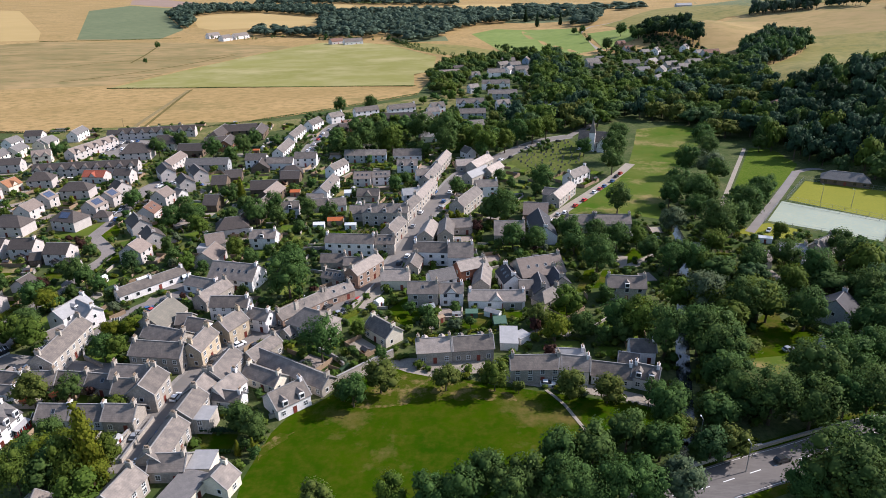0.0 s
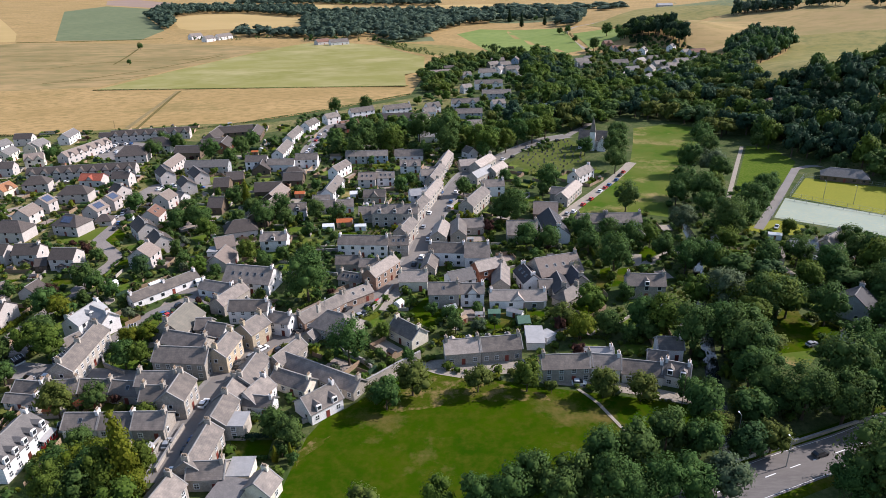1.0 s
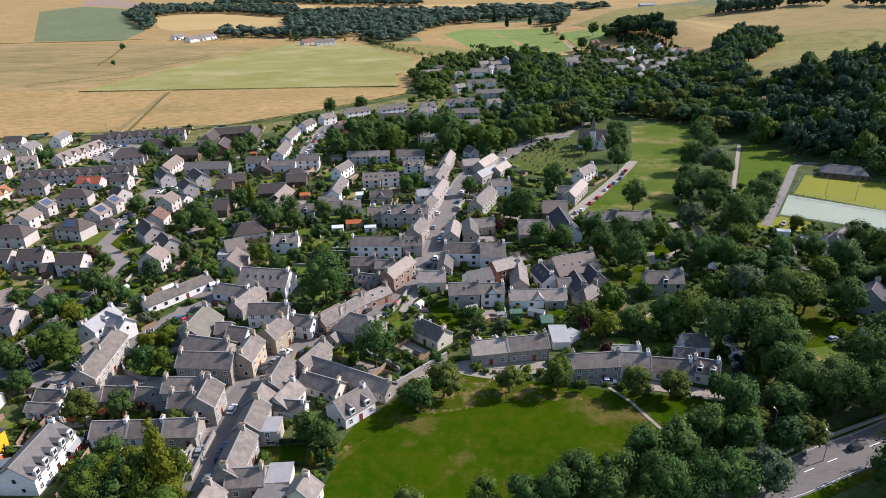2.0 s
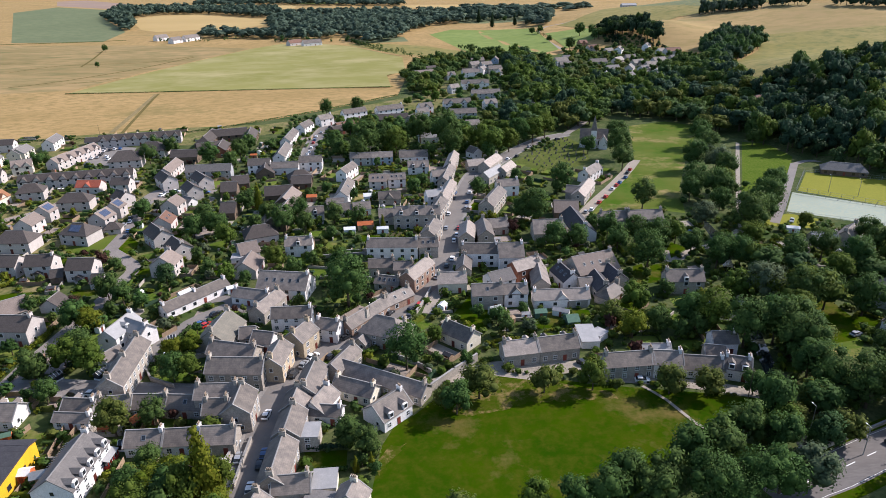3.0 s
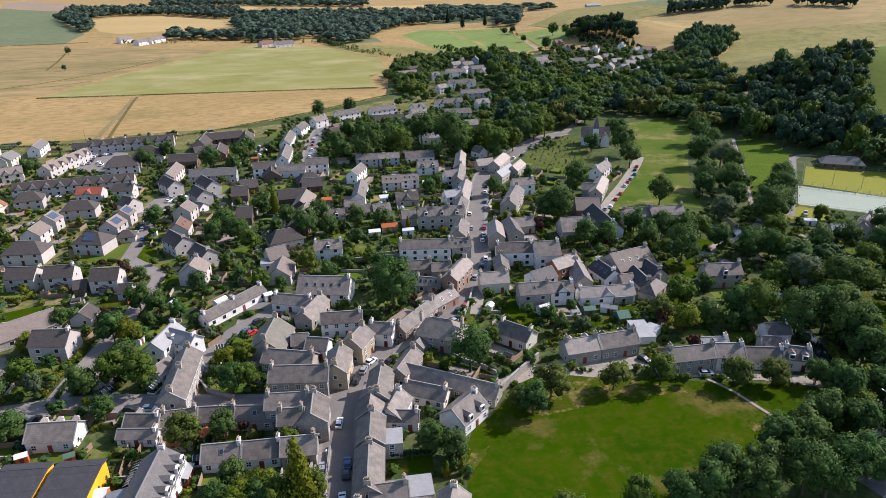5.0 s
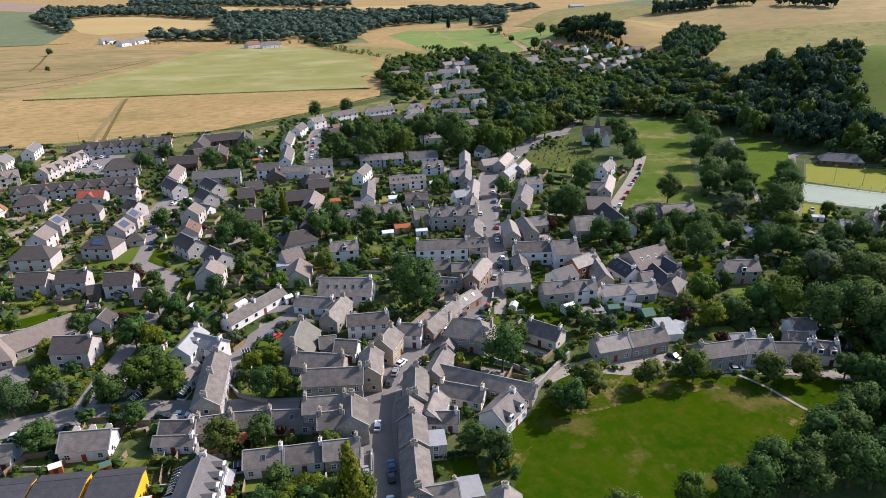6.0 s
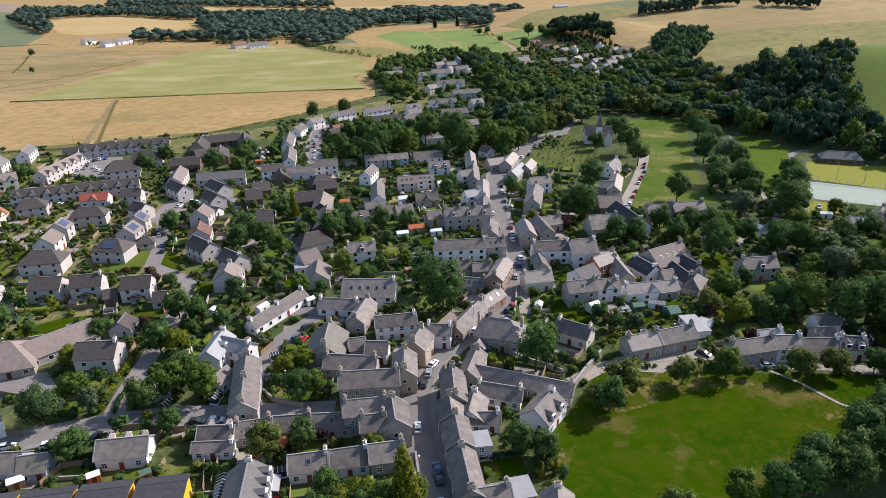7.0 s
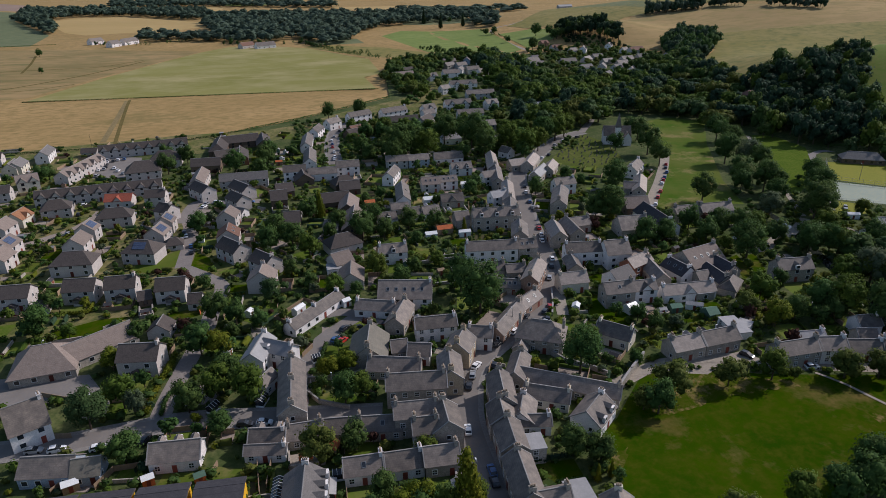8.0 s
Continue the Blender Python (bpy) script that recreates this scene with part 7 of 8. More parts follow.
garden_wall([(-174.4, 149), (-170.8, 154)], 1.6, 0.15, FENCE, 'weathered timber board fence', 'fence', 'fence')
garden_wall([(-165.2, 148.5), (-162.5, 153.8)], 1.6, 0.15, FENCE, 'weathered timber board fence', 'fence', 'fence')
garden_wall([(-188.8, 189.1), (-180.9, 185.1), (-175.1, 184.1)], 1.5, 0.15, FENCE, 'weathered timber board fence', 'fence', 'fence')
garden_wall([(-186.9, 171), (-181.2, 169.6), (-175.8, 168.7)], 1.6, 0.15, FENCE, 'weathered timber board fence', 'fence', 'fence')
garden_wall([(-162.5, 153.8), (-152.5, 153.8)], 1.6, 0.15, FENCE, 'weathered timber board fence', 'fence', 'fence')
garden_wall([(-64, 254.2), (-50.1, 254.2), (-36.2, 253.4)], 1.2, 0.4, WALL['stone'], 'weathered rubble stone garden wall with a pale coping')
CHURCH_X, CHURCH_Y, CHURCH_ROT = 84.8, 406.4, -17
CHURCHYARD = [(34.4, 383.2), (54.5, 413.2), (71.9, 427.6), (76, 403.6), (73.2, 378.2), (55.8, 361.1), (41.1, 362.2)]
COURT_A = [(182, 334.8), (221.7, 310.3), (192, 273.7), (159.3, 304.9), (182, 334.8)]
COURT_B = [(154, 301.2), (190, 271.5), (173.9, 251.8), (135.8, 275.4), (154, 301.2)]
RIVER = [(50, 111.9), (53.9, 127.9), (57.1, 139.1), (65, 166.8), (73.2, 193.4), (81.7, 218.8), (92.1, 253.7), (94.5, 273.3)]
# ---- church, churchyard and park ----
def church(x, y, rot):
    ob = thing("church", x, y, 0, rot, "white harled church with a slate roof and a slim spire", "church")
    part("nave", mesh("nave", *gable_walls(17, 9, 6.0, 11.2), WALL["white"]), ob)
    for s in (-1, 1):
        quad = [(-8.8, s * 4.9, 5.75), (8.8, s * 4.9, 5.75), (8.8, 0, 11.4), (-8.8, 0, 11.4)]
        part("roof_slope", mesh("roof_slope", *slab(*(quad if s < 0 else [quad[1], quad[0], quad[3], quad[2]]), 0.2), ROOF["slate"]), ob)
    tower = part("tower", mesh("tower", *joined(box(-1.7, -6.6, -0.4, 1.7, -3.6, 11.5)), WALL["white"]), ob)
    v = [(-1.9, -6.8, 11.5), (1.9, -6.8, 11.5), (1.9, -3.4, 11.5), (-1.9, -3.4, 11.5), (0, -5.1, 21.0)]
    part("spire", mesh("spire", v, [(0, 1, 4), (1, 2, 4), (2, 3, 4), (3, 0, 4), (3, 2, 1, 0)], ROOF["slate"]), tower)
    porch = part("gable_front", mesh("gable_front", *gable_walls(5.4, 5.0, 5.0, 8.5), WALL["white"]), ob, pose(6.0, -5.2, 0, 0, 0, 90))
    for s in (-1, 1):
        quad = [(-3.0, s * 2.8, 4.85), (3.0, s * 2.8, 4.85), (3.0, 0, 8.7), (-3.0, 0, 8.7)]
        part("porch_roof", mesh("porch_roof", *slab(*(quad if s < 0 else [quad[1], quad[0], quad[3], quad[2]]), 0.15), ROOF["slate"]), porch)
    for k in (-6.5, -4.2, 3.2):
        add_window(ob, pose(k, -4.5, 2.0), 0.9, 2.8, False)
    TAKEN.append((x, y, 11))


church(CHURCH_X, CHURCH_Y, CHURCH_ROT)
# Dark from weathering, and from the near faces' shade put into the base colour.
GRAVESTONE = material("weathered_shaded_gravestone", (0.13, 0.122, 0.105), (0.085, 0.08, 0.07), scale=1.5, fine=8, c=(0.17, 0.165, 0.13), vary=0.35)
if "stone" not in CACHE:
    CACHE["stone"] = [mesh("gravestone", *joined(box(-0.35 * k, -0.09, 0, 0.35 * k, 0.09, 0.95 * k), box(-0.5 * k, -0.2, 0, 0.5 * k, 0.2, 0.14)), GRAVESTONE) for k in (0.9, 1.15, 1.4)]
pick = random.Random(12)
for gx, gy in scatter(CHURCHYARD, 4.3, 31, lawns=True):
    stone = new("gravestone", CACHE["stone"][pick.randrange(3)])
    stone.matrix_world = pose(gx, gy, 0.02, pick.uniform(-4, 4), pick.uniform(-3, 3), 20 + pick.uniform(-8, 8))
    tagged(stone, "weathered grey upright gravestone on the grass", "gravestone", "churchyard gravestones")


def fence_run(points, tall, gap, label, name="court_fence"):
    """A fence of slim posts with rails between them."""
    line = [Vector((*p, 0)) for p in points]
    ob = thing(name, line[0].x, line[0].y, 0, 0, label, "fence")
    for a, b in zip(line, line[1:]):
        n = max(1, int((b - a).length / gap))
        for k in range(n):
            p = a + (b - a) * k / n - line[0]
            if "post" not in CACHE:
                CACHE["post"] = mesh("post", *box(-0.05, -0.05, 0, 0.05, 0.05, 1.0), METAL)
            part("post", CACHE["post"], ob, pose(p.x, p.y, 0) @ Matrix.Diagonal((1, 1, tall, 1)))
        side = Vector((-(b - a).y, (b - a).x, 0)).normalized() * 0.03
        for z in (0.15, tall * 0.5, tall):
            q = [a - line[0] - side, b - line[0] - side, b - line[0] + side, a - line[0] + side]
            part("rail", mesh("rail", [(c.x, c.y, z - 0.05) for c in q] + [(c.x, c.y, z) for c in q], [(3, 2, 1, 0), (4, 5, 6, 7), (0, 1, 5, 4), (1, 2, 6, 5), (2, 3, 7, 6), (3, 0, 4, 7)], METAL), ob)


fence_run(COURT_A, 2.2, 5, "metal mesh fence round the bowling green")
fence_run(COURT_B, 1.6, 5, "metal mesh fence round the hard court")


def pole(x, y, tall, label, name="street_lamp", arm=1.2, rot=0, wood=False):
    ob = thing(name, x, y, height(x, y), rot, label, "lamp" if arm else "pole")
    v, f = [], []
    for z, r in ((0, 0.12), (tall, 0.07)):
        v += [(r * math.cos(a * math.pi / 4), r * math.sin(a * math.pi / 4), z) for a in range(8)]
    f = [(a, (a + 1) % 8, 8 + (a + 1) % 8, 8 + a) for a in range(8)] + [tuple(range(8, 16))]
    part("pole", mesh("pole", v, f, BARK if wood else METAL), ob)
    if arm:
        part("arm", mesh("arm", *box(0, -0.04, tall - 0.1, arm, 0.04, tall), METAL), ob)
        part("lamp_head", mesh("lamp_head", *box(arm - 0.1, -0.14, tall - 0.16, arm + 0.5, 0.14, tall - 0.02), WHITE), ob)
    elif wood:
        part("crossarm", mesh("crossarm", *box(-0.9, -0.06, tall - 0.6, 0.9, 0.06, tall - 0.45), BARK), ob)


pole(64.3, 120, 8, 'grey metal street lamp beside the road', 'street_lamp', 1.2, 90, False)
pole(48.2, 142.8, 10, 'tall wooden utility pole', 'utility_pole', 0, 90, True)
pole(56.6, 128.7, 8, 'grey metal street lamp beside the road', 'street_lamp', 1.2, 90, False)
pole(-111, 171.3, 7, 'grey metal street lamp beside the road', 'street_lamp', 1.0, 90, False)
pole(-172.3, 175.6, 7, 'grey metal street lamp beside the road', 'street_lamp', 1.0, 90, False)
pole(-193.4, 207.6, 7, 'grey metal street lamp beside the road', 'street_lamp', 1.0, 90, False)
pole(-81.4, 131, 6.5, 'grey metal street lamp beside the road', 'street_lamp', 1.0, 90, False)
pole(-0.8, 329.2, 7, 'grey metal street lamp beside the road', 'street_lamp', 1.0, 90, False)
pole(-253.2, 487, 8, 'tall wooden utility pole', 'utility_pole', 0, 90, True)
pole(173.2, 300.2, 9, 'grey metal street lamp beside the road', 'street_lamp', 1.0, 90, False)
pole(183.2, 292.2, 9, 'grey metal street lamp beside the road', 'street_lamp', 1.0, 90, False)
pole(-10.3, 235.1, 7, 'grey metal street lamp beside the road', 'street_lamp', 1.0, 90, False)
pole(-52.8, 195.1, 7, 'grey metal street lamp beside the road', 'street_lamp', 1.0, 90, False)
# white dashes along the trunk road
dash_line = smooth_line(TRUNK_ROAD, 1.0)
for k in range(2, len(dash_line) - 4, 7):
    a, b = dash_line[k], dash_line[k + 3]
    w = (b - a).normalized()
    side = Vector((-w.y, w.x, 0)) * 0.11
    v = [(p.x, p.y, 0.056) for p in (a - side, b - side, b + side, a + side)]
    tagged(new("road_marking", mesh("road_marking", v, [(0, 1, 2, 3)], WHITE)), "white painted centre dash on the asphalt", "road marking", "centre line dashes", "structure")
for off in (-4.7, 4.7):
    strip("edge_line", TRUNK_ROAD, 0.09, WHITE, "thin white painted road edge line", "road marking", lift=0.056, shift=off)
# river between the trees
strip("river", RIVER, 4.0, WATER, "narrow dark river between wooded banks", "water", lift=0.02)
# red bay and glass lean-to of the house with five dormers
def bay(x, y, rot):
    ob = thing("sun_porch", x, y, 0, rot, "red and white glazed sun porch with a pale roof", "porch")
    part("base", mesh("base", *box(-2.4, -1.5, 0, 2.4, 1.5, 0.9), PAINT["red"]), ob)
    for k in range(-4, 5):
        part("mullion", mesh("mullion", *box(k * 0.58 - 0.06, -1.5, 0.9, k * 0.58 + 0.06, -1.38, 2.3), WHITE if k % 2 else PAINT["red"]), ob)
    part("glazing", mesh("glazing", *box(-2.3, -1.36, 0.9, 2.3, 1.45, 2.28), GLASS), ob)
    part("roof_slope", mesh("roof_slope", *slab((-2.6, -1.75, 2.3), (2.6, -1.75, 2.3), (2.6, 1.6, 3.2), (-2.6, 1.6, 3.2), 0.12), ROOF["pale"]), ob)


def glasshouse(x, y, rot, w, dpt, label):
    ob = thing("glasshouse", x, y, 0, rot, label, "greenhouse")
    part("base", mesh("base", *box(-w / 2, -dpt / 2, 0, w / 2, dpt / 2, 0.6), WHITE), ob)
    part("glazing", mesh("glazing", *gable_walls(w - 0.1, dpt - 0.1, 1.9, 2.7), GLASS), ob)
    n = max(3, int(w / 0.9))
    for k in range(n + 1):
        u = -w / 2 + k * w / n
        for s in (-1, 1):
            part("bar", mesh("bar", *joined(slab((u - 0.05, s * dpt / 2, 1.95), (u + 0.05, s * dpt / 2, 1.95), (u + 0.05, 0, 2.76), (u - 0.05, 0, 2.76), 0.06)), WHITE), ob)


bay(-113.9, 135.4, 85)
glasshouse(-124.8, 136.8, 85, 8, 3, 'long white framed glass lean-to beside the house')
glasshouse(-142.2, 172.1, 60, 3, 2.2, 'small white framed garden greenhouse')
glasshouse(-115, 189.9, 20, 2.4, 2.2, 'small white framed garden greenhouse')
glasshouse(-110.8, 140, 0, 4, 2.2, 'small white framed garden greenhouse')
glasshouse(-129.7, 172.6, 70, 4, 2.2, 'small white framed garden greenhouse')
glasshouse(-88.1, 143.6, 0, 3, 2.2, 'small white framed garden greenhouse')
# ---- sheds ----
shed(3.4, 193.3, 0, 4, 3, 2, GREENPAINT, GREENPAINT, 'teal green timber garden shed on grass')
shed(12.2, 186.9, 5, 4, 5, 2.3, GREENPAINT, GREENPAINT, 'green felt roofed shed beside the yard')
shed(10.4, 193.2, -28, 5.4, 2.4, 2.0, WHITE, ROOF['pale'], 'pale roofed open shelter in a yard')
shed(-56.8, 279.7, 3, 7, 4, 2.6, FENCE, ORANGE, 'orange roofed timber garden store')
shed(-63.6, 275.6, 3, 5, 3, 2.2, WHITE, WHITE, 'white flat garden shelter beside a store')
shed(-112.1, 148.8, 60, 3, 2.4, 2.2, FENCE, ORANGE, 'small orange roofed garden shed')
shed(-135.9, 222.6, 70, 2.6, 2, 2.2, WHITE, WHITE, 'white timber summerhouse in a garden')
shed(-153.7, 147.6, 20, 2.6, 2, 2.1, ORANGE, WHITE, 'orange sided shed with a pale roof')
shed(-142.3, 145.8, 20, 2.4, 2, 2.1, ORANGE, GREENPAINT, 'orange timber shed with a green roof')
shed(-170.4, 149.7, 20, 3.4, 2.4, 2.1, FENCE, WHITE, 'brown shed with a pale roof')
shed(-131.1, 131.6, 0, 3.6, 3, 2.2, ORANGE, WHITE, 'orange boarded garden room with pale roof')
shed(-126.5, 130.5, 15, 4.6, 3, 2.2, FENCE, METAL, 'dark timber shed with a metal roof')
shed(-106.9, 248.9, 0, 4, 3, 2.3, WHITE, WHITE, 'white garage with a flat roof')
shed(-129.6, 408.7, 0, 4, 2.5, 2.2, FENCE, ORANGE, 'red roofed timber garden store')
shed(-125.5, 434, 60, 4, 2.4, 2.3, WHITE, WHITE, 'white caravan standing on a drive')
shed(-119.7, 220.9, 50, 4.6, 2.4, 2.3, WHITE, WHITE, 'white caravan beside the cottages')
shed(-103.8, 222.7, 30, 3, 2.4, 2.2, WHITE, WHITE, 'white shed beside the lane')
shed(-7.1, 189.8, 40, 2.4, 2, 2, FENCE, FENCE, 'brown timber garden shed')
shed(-11.2, 196.2, 20, 4, 3.4, 2.4, WHITE, METAL, 'glazed white conservatory with metal roof')
shed(-67, 239.3, 10, 2.6, 2.2, 2, FENCE, FENCE, 'brown timber garden hut')
shed(-49.1, 274.4, 0, 5, 2.6, 2.3, WHITE, WHITE, 'white garden shelter beside the terrace')
shed(-55.4, 319.7, 3, 7, 4, 2.5, WHITE, WHITE, 'white roofed garage block')
shed(-32.5, 339.7, 0, 5, 3.4, 2.4, WHITE, WHITE, 'small white roofed garage beside a terrace')
shed(-84.9, 322.2, 0, 5, 3.5, 2.4, FENCE, ORANGE, 'red roofed shed in a garden')
shed(126.1, 252.8, -20, 5.2, 2.4, 2.3, WHITE, WHITE, 'white caravan beside the court')
shed(-118.6, 146.6, 0, 3, 2.4, 2.1, FENCE, ORANGE, 'orange roofed hut in a garden')
shed(-28.6, 201.1, 60, 3, 2.4, 2.2, WHITE, WHITE, 'white domed garden store')
# ---- cars ----
car(23.6, 153.9, -8, 'white')
car(-21.4, 242.2, 78, 'white')
car(-78.9, 149.1, 81, 'white')
car(-77, 134, 90, 'blue')
car(-77.4, 130.7, 90, 'dark')
car(-78.3, 122.8, 90, 'white')
car(-69.6, 176.2, 48, 'white')
car(-71.9, 172, 71, 'silver')
car(-75.8, 168.5, 71, 'dark')
car(-64.1, 175.4, 48, 'dark')
car(-46.3, 200.5, 55, 'dark')
car(-39.9, 197.6, 73, 'dark')
car(-41.2, 195.6, 41, 'silver')
car(-39.1, 202.2, 55, 'dark')
car(-36.2, 205, 73, 'red')
car(-105.5, 206.3, 48, 'dark')
car(-108.6, 200.1, 48, 'blue')
car(-106.6, 199, 48, 'red')
car(-159.8, 221, 87, 'silver')
car(-123.3, 193.7, 66, 'white')
car(9.5, 163.6, -59, 'dark')
car(97.6, 170.5, 19, 'silver')
car(-21, 275.4, 81, 'silver')
car(-18.3, 293.2, 77, 'white')
car(-15.3, 274.5, 81, 'red')
car(-17, 266.8, 81, 'white')
car(-9.1, 300.4, 77, 'silver')
car(-7.8, 308.5, 77, 'blue')
car(-12.4, 323.3, 74, 'blue')
car(-13.8, 315.5, 77, 'dark')
car(-4.8, 323, 74, 'white')
car(7.1, 362, 55, 'white')
car(53.1, 418.3, 49, 'white')
car(66.1, 425.2, 30, 'dark')
car(32, 388.2, 56, 'dark')
car(49.6, 290.1, 57, 'white')
car(56.1, 299.7, 57, 'red')
car(61.8, 307.5, 55, 'red')
car(69.1, 319.2, 55, 'white')
car(72.8, 324.3, 57, 'red')
car(76.1, 328.8, 57, 'blue')
car(82.1, 337.1, 57, 'blue')
car(85.9, 345.1, 57, 'dark')
car(89.6, 351.2, 57, 'red')
car(-96.4, 416.4, 90, 'white')
car(-96.2, 427.6, 90, 'white')
car(-96.4, 441, 87, 'red')
car(-96.1, 448.8, 87, 'blue')
car(-97.1, 411.1, 90, 'white')
car(-230.2, 424.1, 97, 'silver')
car(-230.4, 429.4, 97, 'dark')
car(-232.8, 421.9, 97, 'white')
car(-230.7, 410.2, 84, 'silver')
car(-231.2, 433.6, 97, 'dark')
car(-224.6, 424.4, 97, 'white')
car(-168.7, 306.7, 99, 'dark')
car(-167.3, 302.1, 99, 'white')
car(-168.5, 298, 92, 'silver')
car(-226, 348.5, 84, 'dark')
car(-221.6, 343.4, 84, 'dark')
car(-164.2, 340.2, 66, 'white')
car(-223.2, 357.3, 84, 'white')
car(-101.4, 205.7, 43, 'dark')
car(132.9, 264.5, -126, 'silver')
car(82.1, 256.5, -143, 'blue')
car(-127.2, 419.2, 90, 'white')
car(7.4, 428.2, 56, 'white')
car(4.6, 435, 49, 'white')
car(-177.8, 164.3, 5, 'white')
car(-167.9, 162.6, 5, 'white')
car(-157.4, 163.4, 73, 'dark')
car(-158, 218.5, 87, 'silver')
car(-82.9, 133.2, 90, 'silver')
car(74.1, 123.4, 19, 'dark')
car(-232.2, 439.3, 97, 'white')
car(-233.2, 445.1, 97, 'silver')
car(-229.2, 441.5, 97, 'dark')
car(-226.9, 443.9, 97, 'white')
car(-223.6, 444.8, 97, 'blue')
car(-221.2, 418.6, 84, 'white')
car(-216.8, 411.5, 84, 'silver')
car(-215.4, 415, 84, 'dark')
car(-213.9, 418.6, 84, 'white')
car(-213.3, 425, 84, 'red')
car(-163.4, 344.6, 66, 'silver')
car(-158.6, 345.7, -10, 'white')
car(-151.8, 343.6, -6, 'dark')
car(-142.3, 342.1, -6, 'blue')
car(-218.5, 317.6, 47, 'white')
car(-213.5, 327.7, 68, 'silver')
car(-163.5, 289.7, 92, 'blue')
car(-162.4, 282.9, 91, 'dark')
car(-74.1, 167.2, 71, 'dark')
car(-60.3, 186.1, 41, 'dark')
car(-52.9, 192.1, 41, 'white')
car(-28.5, 226.2, 65, 'silver')
car(-24.2, 235.7, 78, 'dark')
car(-18.9, 260.6, 81, 'white')
car(-2.4, 332.1, 74, 'dark')
car(41.2, 280.6, 57, 'white')
car(46, 287.5, 57, 'silver')
car(-96, 458.4, 87, 'white')
car(-93.6, 469.7, 81, 'silver')
car(-88.9, 486.7, 81, 'dark')
car(44.2, 409.5, 49, 'silver')
car(25.6, 382.9, 56, 'white')
car(-183.1, 165.1, -2, 'silver')
car(-133.7, 164, -10, 'dark')
car(-128.8, 163.5, -10, 'white')
# ---- trees ----
tree(-165.4, 178.4, 4.6, 'l', 10)
tree(-148.3, 172.6, 4.4, 'd', 10.5)
tree(-141.4, 177.0, 4.8, 'l')
tree(-139.2, 181.3, 4.9, 'd')
tree(-132.9, 173.3, 5.1, 'l')
tree(-143.0, 199.0, 4.6, 'g')
tree(-148.6, 200.8, 5.0, 'd')
tree(-139.2, 160.6, 3.5, 'd')
tree(-115.5, 145, 4.9, 'o', 11)
tree(-107.2, 148.3, 3.8, 'd')
tree(-90.9, 141.3, 3, 'l')
tree(-60.4, 206, 8.8, 'd')
tree(-63.4, 221.6, 6.9, 'd')
tree(-41.7, 166.6, 6.8, 'd')
tree(-32.6, 168.4, 2, 'd')
tree(-35.5, 165.4, 1.6, 'w')
tree(-22.6, 151, 5.2, 'o')
tree(-4.7, 151.7, 4.3, 'o')
tree(8.7, 151.5, 4.4, 'l')
tree(28.8, 147.8, 4.6, 'o')
tree(38.2, 145.9, 4.4, 'o')
tree(-29.3, 145, 4.6, 'd')
tree(-32.2, 147.4, 3.6, 'o')
tree(-56.7, 135.3, 3.7, 'd')
tree(-51.6, 131.4, 3.9, 'd')
tree(-53.3, 127.8, 1.9, 'd')
tree(-50.2, 124.9, 1.6, 'd')
tree(-107.9, 167.8, 4.1, 'd')
tree(-103.6, 168.2, 3.7, 'l')
tree(-111.7, 180.5, 3.6, 'g')
tree(-106.4, 181.9, 3.6, 'g')
tree(-106.9, 230.9, 3.9, 'l')
tree(-90.5, 241.1, 4.4, 'l')
tree(-82.7, 235, 3.5, 'd')
tree(-76.7, 242.1, 3.1, 'd')
tree(-67, 246.1, 3.1, 'l')
tree(-92.6, 277.7, 6.5, 'd')
tree(-87.7, 290.8, 5.8, 'd')
tree(-101.7, 291.8, 4.8, 'd')
tree(-83.2, 278.1, 4.5, 'd')
tree(-71.3, 288.4, 4.7, 'd')
tree(-59.9, 285.3, 4.1, 'd')
tree(-33.6, 325.8, 4.1, 'd')
tree(-28.4, 334.9, 3.6, 'd')
tree(-162.4, 305.2, 4.6, 'd')
tree(-163.1, 311.4, 3.5, 'd')
tree(-256.5, 403.3, 4.7, 'd')
tree(-255.2, 410.6, 4, 'd')
tree(-146.5, 222.2, 4.8, 'd')
tree(-139.6, 217.3, 4.3, 'd')
tree(-132, 213, 3.3, 'd')
tree(-129.1, 231.6, 4, 'c')
tree(-122.1, 250.3, 3.3, 'd')
tree(-153, 246.3, 2.9, 'd')
tree(-127.9, 286.6, 5.8, 'd')
tree(-130.5, 275.7, 5.1, 'd')
tree(-121.5, 278.4, 5.6, 'd')
tree(-114.8, 266.5, 4.9, 'l')
tree(-114.3, 308.9, 5, 'd')
tree(-109, 310.4, 3.9, 'y')
tree(-191.1, 404.7, 6, 'd')
tree(-196.8, 434.9, 4.8, 'd')
tree(-183.1, 423.3, 5.4, 'd')
tree(-153.3, 396.6, 6.4, 'd')
tree(-136.5, 403.8, 6.5, 'd')
tree(-135.2, 425.6, 5.3, 'd')
tree(-138.8, 386.9, 4.9, 'd')
tree(-79.8, 420.1, 5.9, 'd')
tree(-77.6, 404.6, 5, 'd')
tree(-94.6, 527.1, 6.4, 'd')
tree(-70.5, 531.3, 6.5, 'd')
tree(-59.9, 400.5, 10.5, 'd')
tree(-49.4, 409.5, 9.3, 'd')
tree(-41.2, 399.7, 8.4, 'l')
tree(-63.6, 390.2, 6.9, 'd')
tree(-25.1, 427, 9.7, 'd')
tree(-9.6, 416.6, 11, 'd')
tree(-7.2, 393.7, 8.3, 'd')
tree(-21.3, 391.1, 4.8, 'd')
tree(10.1, 403.7, 8.6, 'l')
tree(16.4, 389.9, 8.3, 'l')
